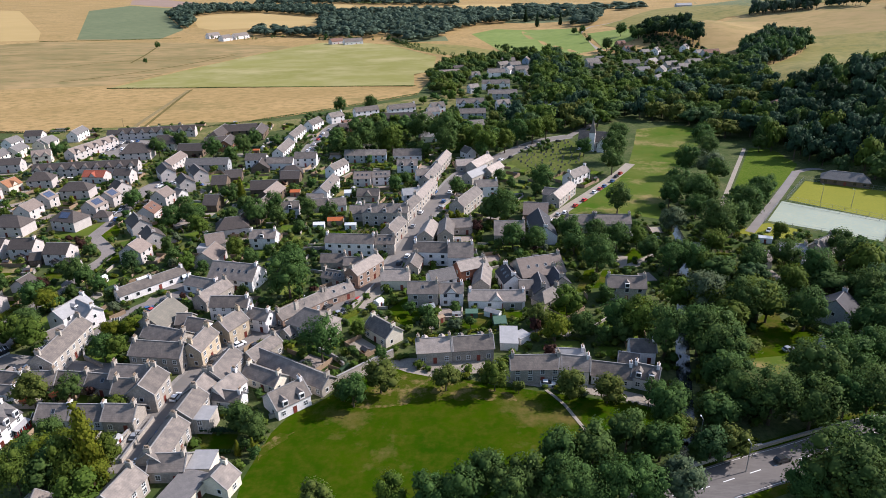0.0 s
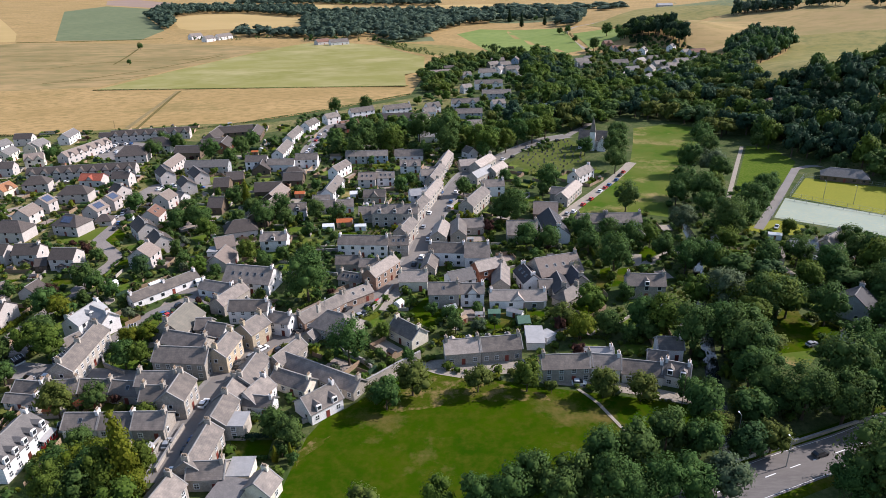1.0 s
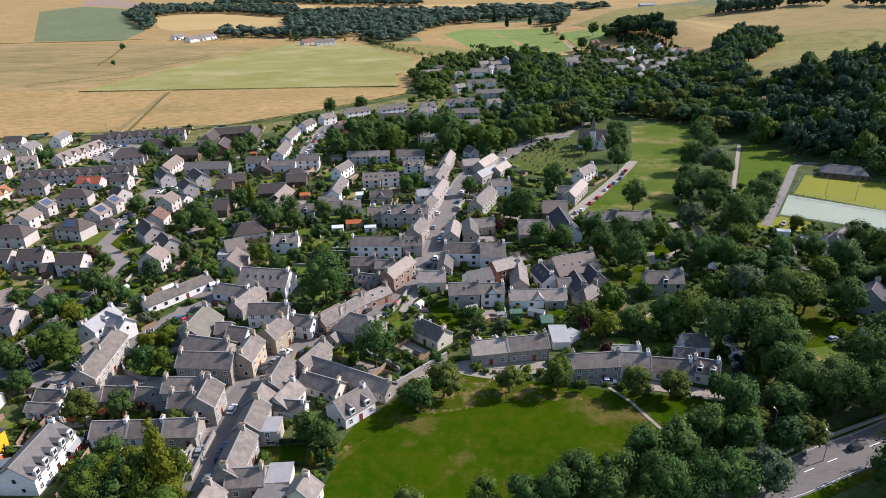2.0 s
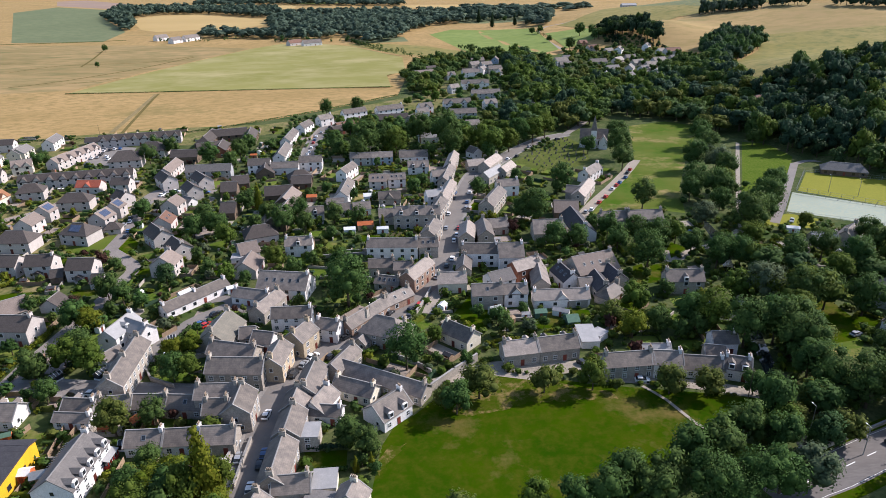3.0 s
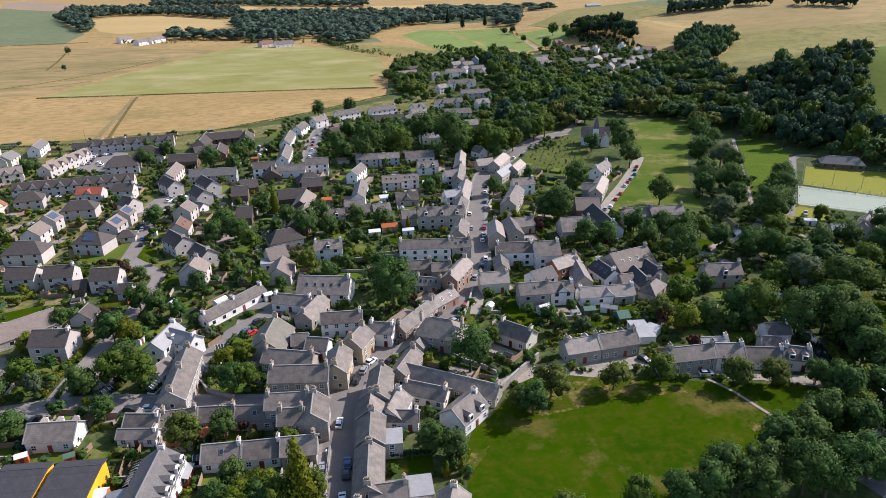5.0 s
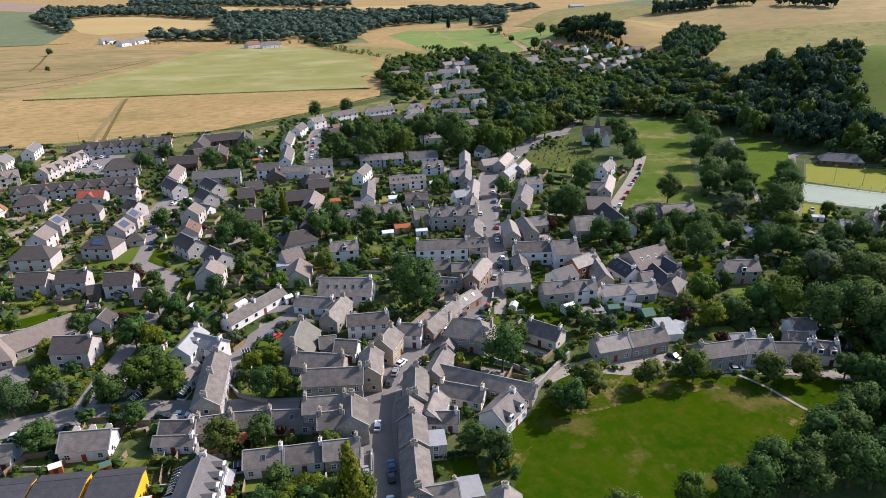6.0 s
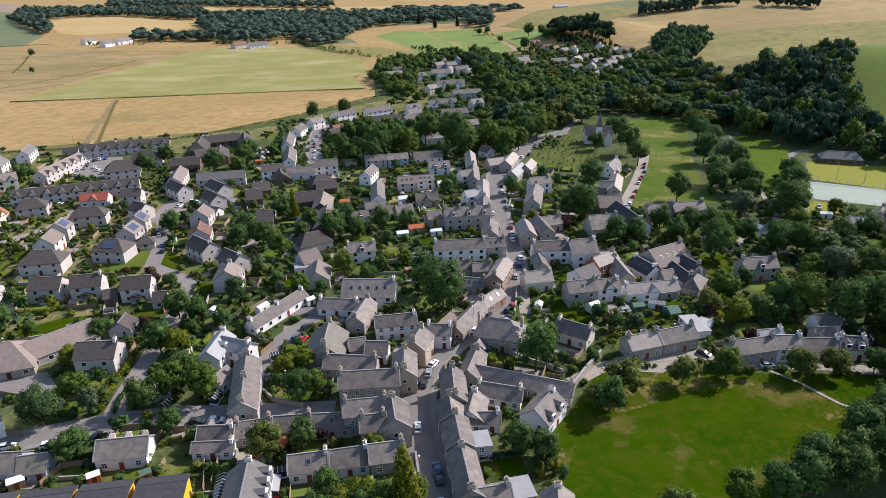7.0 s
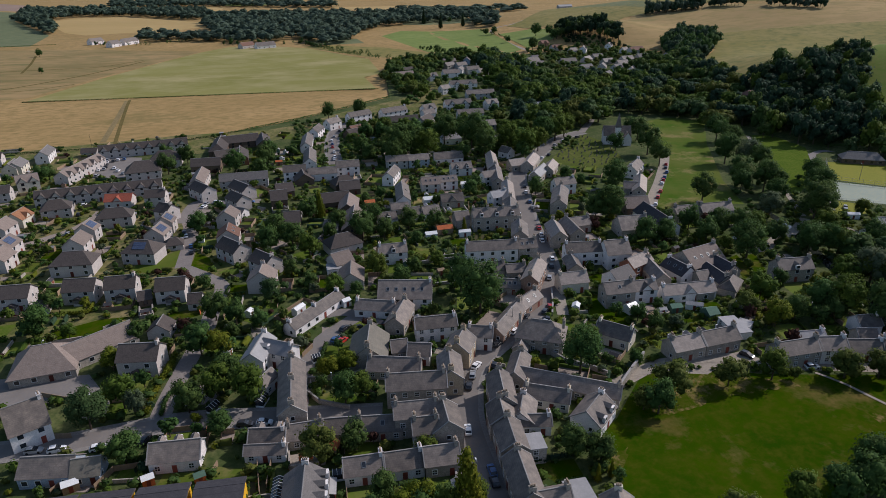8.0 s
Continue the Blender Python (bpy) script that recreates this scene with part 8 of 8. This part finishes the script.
tree(29, 399.7, 7.2, 'l')
tree(38.2, 416.8, 8.2, 'd')
tree(48.4, 420.8, 8.3, 'l')
tree(58.6, 430.6, 7.8, 'l')
tree(14.1, 386.1, 4.8, 'd')
tree(19.5, 276.6, 7.7, 'd')
tree(14, 280.1, 5.2, 'd')
tree(-1.2, 318.8, 4.6, 'd')
tree(41.7, 318.9, 7.1, 'd')
tree(76.2, 388.7, 5.1, 'd')
tree(90.3, 374.7, 8.5, 'd')
tree(84.4, 349.9, 7.3, 'd')
tree(101.7, 409.6, 6.9, 'd')
tree(103.6, 424.9, 5.6, 'd')
tree(73.7, 289.4, 6.8, 'd')
tree(148.1, 392, 8.5, 'd')
tree(142.7, 370, 7.4, 'd')
tree(123.4, 345.4, 8.2, 'd')
tree(133.7, 340, 8.9, 'w')
tree(106.7, 308.2, 7.4, 'd')
tree(111.5, 295, 7.8, 'd')
tree(115.8, 291.7, 6, 'd')
tree(99.9, 296.9, 5.4, 'd')
tree(90.7, 262.7, 6.5, 'w')
tree(106.1, 278.9, 5.8, 'd')
tree(104.5, 251.7, 9.1, 'd')
tree(125.4, 275, 8.2, 'd')
tree(148.8, 307.2, 5.9, 'd')
tree(46, 256, 5.5, 'd')
tree(55.3, 248.8, 5.9, 'd')
tree(63.2, 244.8, 5.9, 'd')
tree(71.7, 246.6, 4.5, 'l')
tree(50.8, 222.8, 7.6, 'd')
tree(45.5, 241.9, 5.2, 'd')
tree(21.4, 247.8, 5.2, 'd')
tree(30.9, 247.7, 4.8, 'd')
tree(25.2, 185.7, 4.2, 'o')
tree(28.8, 176.8, 4.8, 'g')
tree(34.8, 192.8, 5.2, 'l')
tree(37.4, 178.8, 4.2, 'd')
tree(48.9, 175.8, 3.9, 'd')
tree(43, 174.8, 3.1, 'd')
tree(72.3, 197.2, 5.2, 'l')
tree(97.8, 187.3, 6.7, 'd')
tree(59.7, 167.8, 7.6, 'd')
tree(55, 177.9, 6.7, 'l')
tree(74.1, 159.3, 6.6, 'd')
tree(70.2, 144.7, 6.6, 'd')
tree(57, 123.1, 4.4, 'c')
tree(50, 235.2, 2.8, 'l')
tree(182.7, 391.9, 4.8, 'd')
tree(108.4, 223.5, 5.5, 'd')
tree(119.6, 223.2, 6.2, 'd')
tree(124.3, 211.3, 7, 'd')
tree(147, 236.8, 5.6, 'd')
tree(133, 255.6, 3.4, 'l')
tree(73.1, 235.1, 4.9, 'd')
tree(77.5, 222, 6.1, 'd')
tree(85.7, 220.5, 6.2, 'd')
tree(98.7, 238.3, 5.6, 'l')
tree(-11.7, 190.1, 3, 'd')
tree(-9.8, 182.9, 3.2, 'd')
tree(-2.3, 183.2, 2.6, 'w')
tree(-2.1, 194.5, 2.3, 'd')
tree(2.8, 185, 2.2, 'd')
tree(-17.3, 194.4, 2.3, 'd')
tree(35.1, 220.6, 3.1, 'd')
tree(15.2, 150.4, 2.0, 'o')
tree(-100.1, 113.5, 5.6, 'l')
tree(-82.8, 108.3, 5, 'l')
tree(62.8, 124.7, 4.5, 'o')
tree(54, 123, 2.6, 'd')
tree(55.7, 143.3, 3.5, 'd')
tree(50.4, 144.7, 3.5, 'd')
tree(107.2, 181.7, 6.8, 'd')
tree(71.2, 163, 8.4, 'd')
tree(76.5, 136.5, 7.3, 'd')
tree(90.3, 145.1, 8.5, 'd')
tree(101.6, 150.1, 7.8, 'd')
tree(85.3, 134.2, 7.1, 'd')
tree(100.4, 137.2, 7.5, 'd')
tree(94.8, 137.1, 6.7, 'd')
tree(77.6, 110.4, 8.6, 'd')
tree(86.4, 114.1, 8.9, 'd')
tree(70.9, 107.4, 5.6, 'd')
tree(80.6, 103.7, 8.5, 'd')
tree(46.8, 111.5, 5.4, 'w')
tree(45.6, 123.5, 4.9, 'd')
tree(38.5, 126.7, 5.5, 'd')
tree(29.4, 121.1, 5.5, 'd')
tree(21.4, 119, 5.4, 'd')
tree(31.9, 109.9, 6, 'd')
tree(20.9, 108.5, 6.2, 'd')
tree(13.1, 112.1, 5.2, 'd')
tree(4.6, 113.4, 5, 'd')
tree(-0.4, 108.9, 5.1, 'd')
tree(-7.6, 108.4, 4.6, 'd')
tree(-16.2, 109.7, 3.9, 'l')
tree(-31.7, 108.1, 4.4, 'o')
tree(25.4, 107.1, 5.6, 'd')
tree(38.1, 110.3, 5.3, 'd')
tree(9.1, 107.9, 5.1, 'd')
tree(49.4, 129.1, 3.9, 'l')
tree(53.5, 131.3, 3.3, 'o')
tree(-171.9, 171.3, 5.7, 'c')
tree(-160.1, 155.7, 4, 'd')
tree(-172.8, 198.4, 3.4, 'g')
tree(-201.1, 224.1, 5.1, 'd')
tree(-169.4, 214, 3.2, 'd')
tree(-190.7, 220.3, 2.5, 'l')
tree(-203.9, 243.6, 3.2, 'd')
tree(126, 176.9, 7, 'd')
tree(133.4, 195.7, 6.7, 'd')
tree(114.6, 159.8, 6.5, 'd')
tree(126.2, 211.5, 6, 'd')
tree(112.9, 203.9, 5.3, 'l')
tree(110.2, 169.7, 4.3, 'd')
tree(61.6, 136.6, 4.2, 'o')
tree(-173, 214.6, 2.2, 'o')
tree(-173, 200.3, 3.4, 'g')
tree(-133.6, 193.5, 2.4, 'd')
tree(-126.1, 207.2, 2, 'd')
tree(-99.6, 228.3, 2.6, 'd')
tree(-87.4, 205.9, 1.8, 'd')
tree(-79.6, 217.6, 2, 'd')
tree(-52.3, 205.3, 1.7, 'd')
tree(-42.6, 184.4, 2.5, 'd')
tree(-32.6, 179.7, 2.8, 'l')
tree(-24.5, 167.1, 2.3, 'd')
tree(-74.9, 248.2, 2.3, 'l')
tree(-70.9, 268.5, 2.9, 'd')
tree(-59.1, 261.7, 1.9, 'd')
tree(-48.9, 275.7, 2.2, 'y')
tree(-105.9, 283.8, 3.6, 'd')
tree(-128.2, 248.1, 2.4, 'g')
tree(-115.6, 238.6, 3.1, 'd')
tree(-130.8, 264.4, 3, 'd')
tree(-155.5, 216.7, 2.6, 'r')
tree(-140.2, 209, 2.5, 'd')
tree(-113.9, 175.3, 2.1, 'd')
tree(-63.8, 319.9, 2.9, 'd')
tree(-78.3, 331.9, 3, 'd')
tree(-86.4, 324.8, 2.6, 'd')
tree(-52.7, 316.5, 2.5, 'd')
tree(-39.9, 341.5, 2.4, 'd')
tree(-21.2, 229.1, 1.5, 'd')
tree(-8.2, 240.2, 1.8, 'l')
tree(15.8, 248.1, 2.4, 'd')
tree(26.4, 247.8, 2.4, 'd')
tree(7.3, 267.4, 3, 'r')
tree(21.8, 336.3, 3.7, 'd')
tree(27.4, 328.1, 3, 'd')
tree(38.8, 315.1, 3.5, 'd')
tree(42.5, 266.7, 3.1, 'd')
tree(7.7, 219.1, 1.5, 'd')
tree(49.1, 181.4, 5.5, 'd')
tree(49.6, 202.3, 3, 'd')
tree(79.9, 194, 7.8, 'w')
tree(89, 186.3, 7.4, 'd')
tree(69.3, 168.3, 7.5, 'd')
tree(-464.3, 1046.9, 4.9, 'd')
tree(-405.3, 869, 3.3, 'd')
tree(242.2, 1006.4, 9.1, 'd')
tree(251.6, 975.2, 8, 'd')
tree(244.6, 939.2, 6.8, 'd')
tree(196.9, 890.2, 8, 'd')
tree(143.9, 1414.8, 7.4, 'p')
tree(152.3, 1285.8, 6.8, 'p')
tree(196.7, 1405.6, 5, 'd')
tree(195.2, 1284.1, 5.7, 'p')
tree(201.8, 1094.5, 5.9, 'd')
tree(190.1, 1100.1, 4.9, 'd')
tree(191.5, 985, 4.4, 'd')
tree(65.6, 893, 6.3, 'd')
tree(84, 880.8, 4.6, 'd')
tree(115.8, 261.1, 7.3, 'd')
tree(128, 276.6, 7.5, 'd')
tree(142, 297.6, 6.6, 'd')
tree(112.1, 258.1, 4.7, 'd')
tree(83.3, 228.3, 5.5, 'd')
tree(88.6, 219.2, 5.3, 'l')
tree(106.9, 221.6, 5.1, 'd')
tree(142.8, 224.2, 5.9, 'd')
tree(133.7, 328.9, 7, 'd')
tree(121.5, 306.4, 6, 'l')
tree(-95.8, 114.9, 5.0, 'd', 10)
tree(-86.5, 119.8, 6.4, 'y', 21.5)
tree(-83.9, 122.6, 3.4, 'l', 9.5)
tree(-90.2, 117.4, 4.8, 'l', 13)
tree(-93.8, 119.4, 5.0, 'd', 10.5)
tree(-90.6, 123.2, 3.4, 'd', 9)
tree(-94.8, 124.4, 4.4, 'g', 9.5)
tree(-98.6, 121.5, 4.6, 'g', 9)
tree(-102.5, 130.3, 3.3, 'd', 8.5)
tree(-105.0, 125.0, 3.8, 'd', 7)
tree(-84, 116.2, 3.6, 'g')
tree(-54.6, 126.2, 1.3, 'y', 5)
tree(-51, 126.8, 1.3, 'y', 5.2)
garden_wall([(-50.6, 140.2), (-46.4, 142.6)], 1.3, 0.4, WALL['stone'], 'low rubble stone wall before the cottage')
tree(-161.4, 174.6, 3.0, 'w', 8.5)
tree(-146.0, 168.4, 1.6, 'g', 2.6)
hedge([(-158.0, 189.0), (-156.8, 195.0), (-156.2, 201.5)], 2.2, 2.4, 301, 'bright yellow-green clipped hedge beside the lane', 'g')
hedge([(-159.3, 174.5), (-158.9, 181.0), (-158.2, 187.6)], 1.8, 2.0, 302, 'bright yellow-green clipped hedge beside the lane', 'g')
# ---- gardens ----
gardens()
back_gardens()
# ---- woods, hedges and shrubs ----
wood('hillside_wood', [(232.8, 488.8), (254.7, 513.1), (277.7, 514.3), (282.5, 490), (309.5, 492.1), (318, 479.8), (315.9, 461.4), (292.8, 437.7), (282.4, 430.5), (265.8, 397.3), (255.9, 373.9), (250, 345), (236, 318), (204.6, 277.6), (202.7, 304.9), (203.9, 332.1), (204.5, 350), (194, 372), (188.2, 401.2), (202.9, 440), (222, 458)], 8.2, 101, 'bbdbcpdbl', 'dense dark broadleaf wood covering the hillside', 18, 'wood')
wood('valley_wood', [(93.3, 812.4), (66, 562.2), (58, 520), (38, 475), (34.8, 437), (61.4, 450), (74.6, 440), (97, 462), (125.1, 492.1), (149.1, 476), (172.9, 463.4), (160, 440), (164.6, 424.1), (190, 425), (226.3, 470), (247.6, 538.8), (262.8, 620.1), (239.3, 622), (202.9, 628), (161.1, 636), (124, 612), (135.1, 753.8), (127.3, 859.5)], 10.4, 102, 'dlbdlclbol', 'dense broadleaf wood in the valley', 16, 'wood')
wood('valley_wood', [(241.9, 694.3), (290, 690), (274.9, 640), (262, 590), (246, 560), (250, 620), (236, 640)], 9, 104, 'dddl', 'dense broadleaf wood in the valley', 15, 'wood')
wood('north_wood', [(-30.5, 706.5), (-2.4, 824.5), (104.6, 877), (98.2, 801), (71.7, 807.2), (29.3, 733.5), (4.5, 663), (-5.8, 602.5), (-17.7, 619.4)], 9, 105, 'dddlo', 'trees between houses', 12, 'wood')
wood('north_wood', [(-81.7, 489.6), (-71.9, 445), (-45.2, 440.5), (-20, 455), (20, 415), (33, 443), (45, 480), (20, 480), (-10, 470), (-40, 478)], 9.5, 125, 'ddllo', 'trees between houses', 11, 'wood')
wood('north_wood', [(-31, 560), (-24.8, 640), (90, 720), (62, 562), (50, 520), (20, 515)], 13, 132, 'ddlo', 'trees between houses', 8, 'wood')
wood('north_wood', [(-130, 425), (-60, 410), (20, 400), (30, 440), (-20, 470), (-70, 520), (-100, 500)], 11, 126, 'ddlo', 'trees between houses', 8, 'wood')
wood('village_wood', [(140, 660), (150, 750), (186, 880), (215, 890), (250, 860), (300, 800), (300, 735), (270, 690), (255, 645), (220, 640), (160, 640)], 10.5, 106, 'ddlo', 'scattered trees among village houses', 8, 'wood')
wood('riverside_wood', [(78.9, 223.9), (99.7, 213.7), (127.8, 206.7), (151.2, 214.9), (113.2, 170.9), (98.3, 176.4), (88.6, 176.3), (62.7, 162.4), (57.4, 174.7), (55.1, 180.9)], 13, 107, 'dddlcdo', 'mixed broadleaf trees beside the river', 13, 'near')
wood('river_wood', [(59.7, 160.6), (83.4, 171.4), (69.9, 148), (80.6, 147), (56.6, 117), (46.9, 116.5), (54.5, 129), (45.9, 136.4)], 9, 108, 'dddlco', 'dense trees along the river bank', 12, 'near')
wood('east_wood', [(147.3, 224.4), (172.8, 225.4), (154.6, 181.7), (127.8, 156.8), (112.7, 156.1), (123.9, 181.1)], 10, 109, 'dddlco', 'mixed broadleaf trees east of the green', 13, 'near')
wood('roadside_wood', [(68.8, 107.3), (76.3, 119.9), (88.9, 124.7), (103.5, 131.6), (121.6, 134.8), (100.8, 104.9), (67.2, 104.1)], 9, 110, 'dddlco', 'dense trees beside the main road', 12, 'near')
wood('pine_knoll', [(250, 945), (279, 903), (295, 848), (303, 850), (308, 880), (298, 940), (278, 1000)], 7.0, 111, 'ppbd', 'dark pines on a knoll', 20, 'pine')
wood('knoll_scrub', [(255.5, 936.9), (279.6, 902.9), (294.4, 839.7), (297.7, 819.9), (274.2, 844.3), (254.1, 872.1), (247.3, 898.1)], 7, 131, 'ppdd', 'dark scrub below the pines', 6, 'wood')
wood('hill_wood', [(351, 817.9), (318, 760), (296, 700), (278.7, 640), (311.5, 672), (368.9, 739.5), (404.7, 790), (416.9, 834.5), (387.6, 850)], 9, 112, 'bbcd', 'dark rounded wood on the hill', 21, 'wood')
wood('hill_wood', [(262.4, 658.7), (272.1, 620.3), (266, 568.9), (245.6, 513.9), (236.3, 522.3), (236.3, 570.2)], 10, 113, 'bdl', 'dark rounded wood on the hill', 16, 'wood')
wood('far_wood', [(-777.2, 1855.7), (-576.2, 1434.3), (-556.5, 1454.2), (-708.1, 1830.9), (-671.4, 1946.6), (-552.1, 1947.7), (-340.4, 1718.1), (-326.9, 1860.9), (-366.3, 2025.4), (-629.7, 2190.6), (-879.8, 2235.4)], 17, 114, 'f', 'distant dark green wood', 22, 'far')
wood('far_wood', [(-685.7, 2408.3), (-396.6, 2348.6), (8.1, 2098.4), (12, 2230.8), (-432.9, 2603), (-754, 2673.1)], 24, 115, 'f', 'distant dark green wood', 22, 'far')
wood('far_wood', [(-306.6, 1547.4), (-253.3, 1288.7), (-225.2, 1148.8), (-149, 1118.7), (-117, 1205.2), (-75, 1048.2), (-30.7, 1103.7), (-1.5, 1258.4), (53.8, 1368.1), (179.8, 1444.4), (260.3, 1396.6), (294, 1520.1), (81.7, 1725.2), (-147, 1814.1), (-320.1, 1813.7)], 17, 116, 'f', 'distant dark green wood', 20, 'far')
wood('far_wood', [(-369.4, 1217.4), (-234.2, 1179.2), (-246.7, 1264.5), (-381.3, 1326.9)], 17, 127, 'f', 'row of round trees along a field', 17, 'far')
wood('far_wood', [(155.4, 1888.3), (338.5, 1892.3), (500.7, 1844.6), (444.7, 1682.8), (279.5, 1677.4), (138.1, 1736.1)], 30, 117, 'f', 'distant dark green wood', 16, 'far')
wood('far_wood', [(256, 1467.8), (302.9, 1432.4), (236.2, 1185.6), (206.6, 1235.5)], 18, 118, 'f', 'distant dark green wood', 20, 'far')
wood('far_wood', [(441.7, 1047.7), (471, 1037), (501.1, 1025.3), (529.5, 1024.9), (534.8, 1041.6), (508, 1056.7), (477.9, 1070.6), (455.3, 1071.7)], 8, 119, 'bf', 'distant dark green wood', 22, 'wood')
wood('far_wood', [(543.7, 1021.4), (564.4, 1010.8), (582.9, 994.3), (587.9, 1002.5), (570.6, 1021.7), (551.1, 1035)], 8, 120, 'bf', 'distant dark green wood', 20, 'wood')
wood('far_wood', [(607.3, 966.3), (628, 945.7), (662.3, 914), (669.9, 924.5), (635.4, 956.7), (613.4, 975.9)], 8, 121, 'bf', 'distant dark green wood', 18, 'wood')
hedge([(-112.2, 1105.4), (-74.1, 1017.9), (-28.7, 914.4), (-5.5, 851.4)], 7, 6.3, 122, 'line of dark green field trees', trees=True)
hedge([(-226.6, 1127.7), (-171.6, 1100.8), (-107.7, 1105.8)], 8, 7.2, 123, 'line of dark green field trees', trees=True)
hedge([(-100.7, 1089.7), (-65, 972.9), (-42.1, 927.5), (-20.5, 896.7)], 5, 4.5, 124, 'line of dark green field trees', trees=True)
hedge([(-359.1, 673.9), (-263.3, 668.2), (-41.2, 656.2)], 0.8, 1.0, 125, 'clipped dark field hedge')
hedge([(-743.6, 1200.4), (-611.6, 1202.3), (-495.9, 1218.9)], 1.2, 1.08, 126, 'clipped dark field hedge')
hedge([(-439.2, 1189.2), (-353, 1151.6), (-286.1, 1197.9)], 5, 4.5, 127, 'line of dark green field trees', trees=True)
hedge([(-344.2, 479.6), (-294.8, 476), (-199.9, 483.6), (-132.4, 525.2), (-99.9, 551.1), (-36.1, 610.7)], 1.3, 1.1700000000000002, 128, 'clipped dark field hedge')
hedge([(55.7, 969.4), (71.6, 936.9), (84.3, 892.3)], 6, 5.4, 129, 'line of dark green field trees', trees=True)
hedge([(198.3, 1162.6), (197.4, 1082.5), (198.8, 1013.8)], 5, 4.5, 130, 'line of dark green field trees', trees=True)
hedge([(-154.3, 153.4), (-148.7, 154.5), (-142.9, 153.1)], 1.3, 1.1700000000000002, 131, 'clipped dark field hedge')
hedge([(-155.3, 172.6), (-155.1, 179.7), (-153.2, 184.6)], 1.6, 1.4400000000000002, 132, 'clipped dark field hedge')
hedge([(-63.7, 127.1), (-57, 127)], 1.4, 1.26, 133, 'clipped dark field hedge')
hedge([(-73.8, 273.1), (-61.6, 273.5)], 1.5, 1.35, 134, 'clipped dark field hedge')
hedge([(-92.9, 271.4), (-83.4, 272.6)], 1.4, 1.26, 135, 'clipped dark field hedge')
hedge([(-169.6, 244.7), (-159.5, 242)], 1.6, 1.4400000000000002, 136, 'clipped dark field hedge')
hedge([(-18.1, 210.7), (-8.2, 205.1)], 1.5, 1.35, 137, 'clipped dark field hedge')
hedge([(-72.9, 246.9), (-63.9, 244.5)], 1.5, 1.35, 138, 'clipped dark field hedge')
hedge([(-66.2, 134.6), (-61.6, 134.6), (-57, 134.5)], 2.0, 1.5, 160, 'tall clipped dark garden hedge', 'b')
shrubs('garden_shrubs', [(-230, 118), (-60, 115), (-50, 165), (-20, 250), (-20, 420), (-90, 425), (-110, 260), (-230, 190)], 5.2, 139, 'garden shrubs and bushes of mixed green between the houses', 'd', 1.35)
shrubs('garden_shrubs', [(-110, 260), (-90, 425), (-270, 410), (-270, 200), (-230, 190)], 8.5, 140, 'garden shrubs and bushes of mixed green between the houses', 'd', 1.2)
shrubs('garden_shrubs', [(-60, 150), (60, 160), (70, 230), (30, 300), (-10, 400), (-40, 260)], 6.0, 141, 'garden shrubs and bushes of mixed green between the houses', 'l', 1.1)
shrubs('garden_shrubs', [(-60, 118), (150, 160), (150, 265), (60, 280), (20, 300), (-20, 300)], 5.6, 142, 'garden shrubs and bushes of mixed green between the houses', 'l', 1.3)
shrubs('garden_shrubs', [(-225, 118), (60, 118), (150, 160), (150, 262), (60, 300), (-10, 400), (-60, 425), (-260, 420), (-270, 250)], 7.5, 143, 'garden shrubs and bushes of mixed green between the houses', 'l', 1.2)
shrubs('garden_shrubs', [(-225, 118), (60, 118), (150, 160), (150, 262), (60, 300), (-10, 400), (-60, 425), (-260, 420), (-270, 250)], 11, 144, 'garden shrubs and bushes of mixed green between the houses', 'g', 1.0)
shrubs('garden_shrubs', [(-225, 118), (60, 118), (150, 160), (150, 262), (60, 300), (-10, 400), (-60, 425), (-260, 420), (-270, 250)], 9, 145, 'garden shrubs and bushes of mixed green between the houses', 'o', 1.2)
shrubs('garden_shrubs', [(-225, 118), (60, 118), (150, 160), (150, 262), (60, 300), (-10, 400), (-60, 425), (-260, 420), (-270, 250)], 14, 146, 'garden shrubs and bushes of mixed green between the houses', 'w', 1.0)
shrubs('garden_shrubs', [(-120, 400), (60, 400), (60, 560), (-120, 520)], 4.6, 147, 'garden shrubs and bushes of mixed green between the houses', 'd', 1.5)
shrubs('garden_shrubs', [(-120, 400), (60, 400), (60, 560), (-120, 520)], 9, 148, 'garden shrubs and bushes of mixed green between the houses', 'l', 1.3)
shrubs('garden_shrubs', [(60, 160), (200, 160), (220, 330), (60, 300)], 7, 149, 'garden shrubs and bushes of mixed green between the houses', 'd', 1.6)
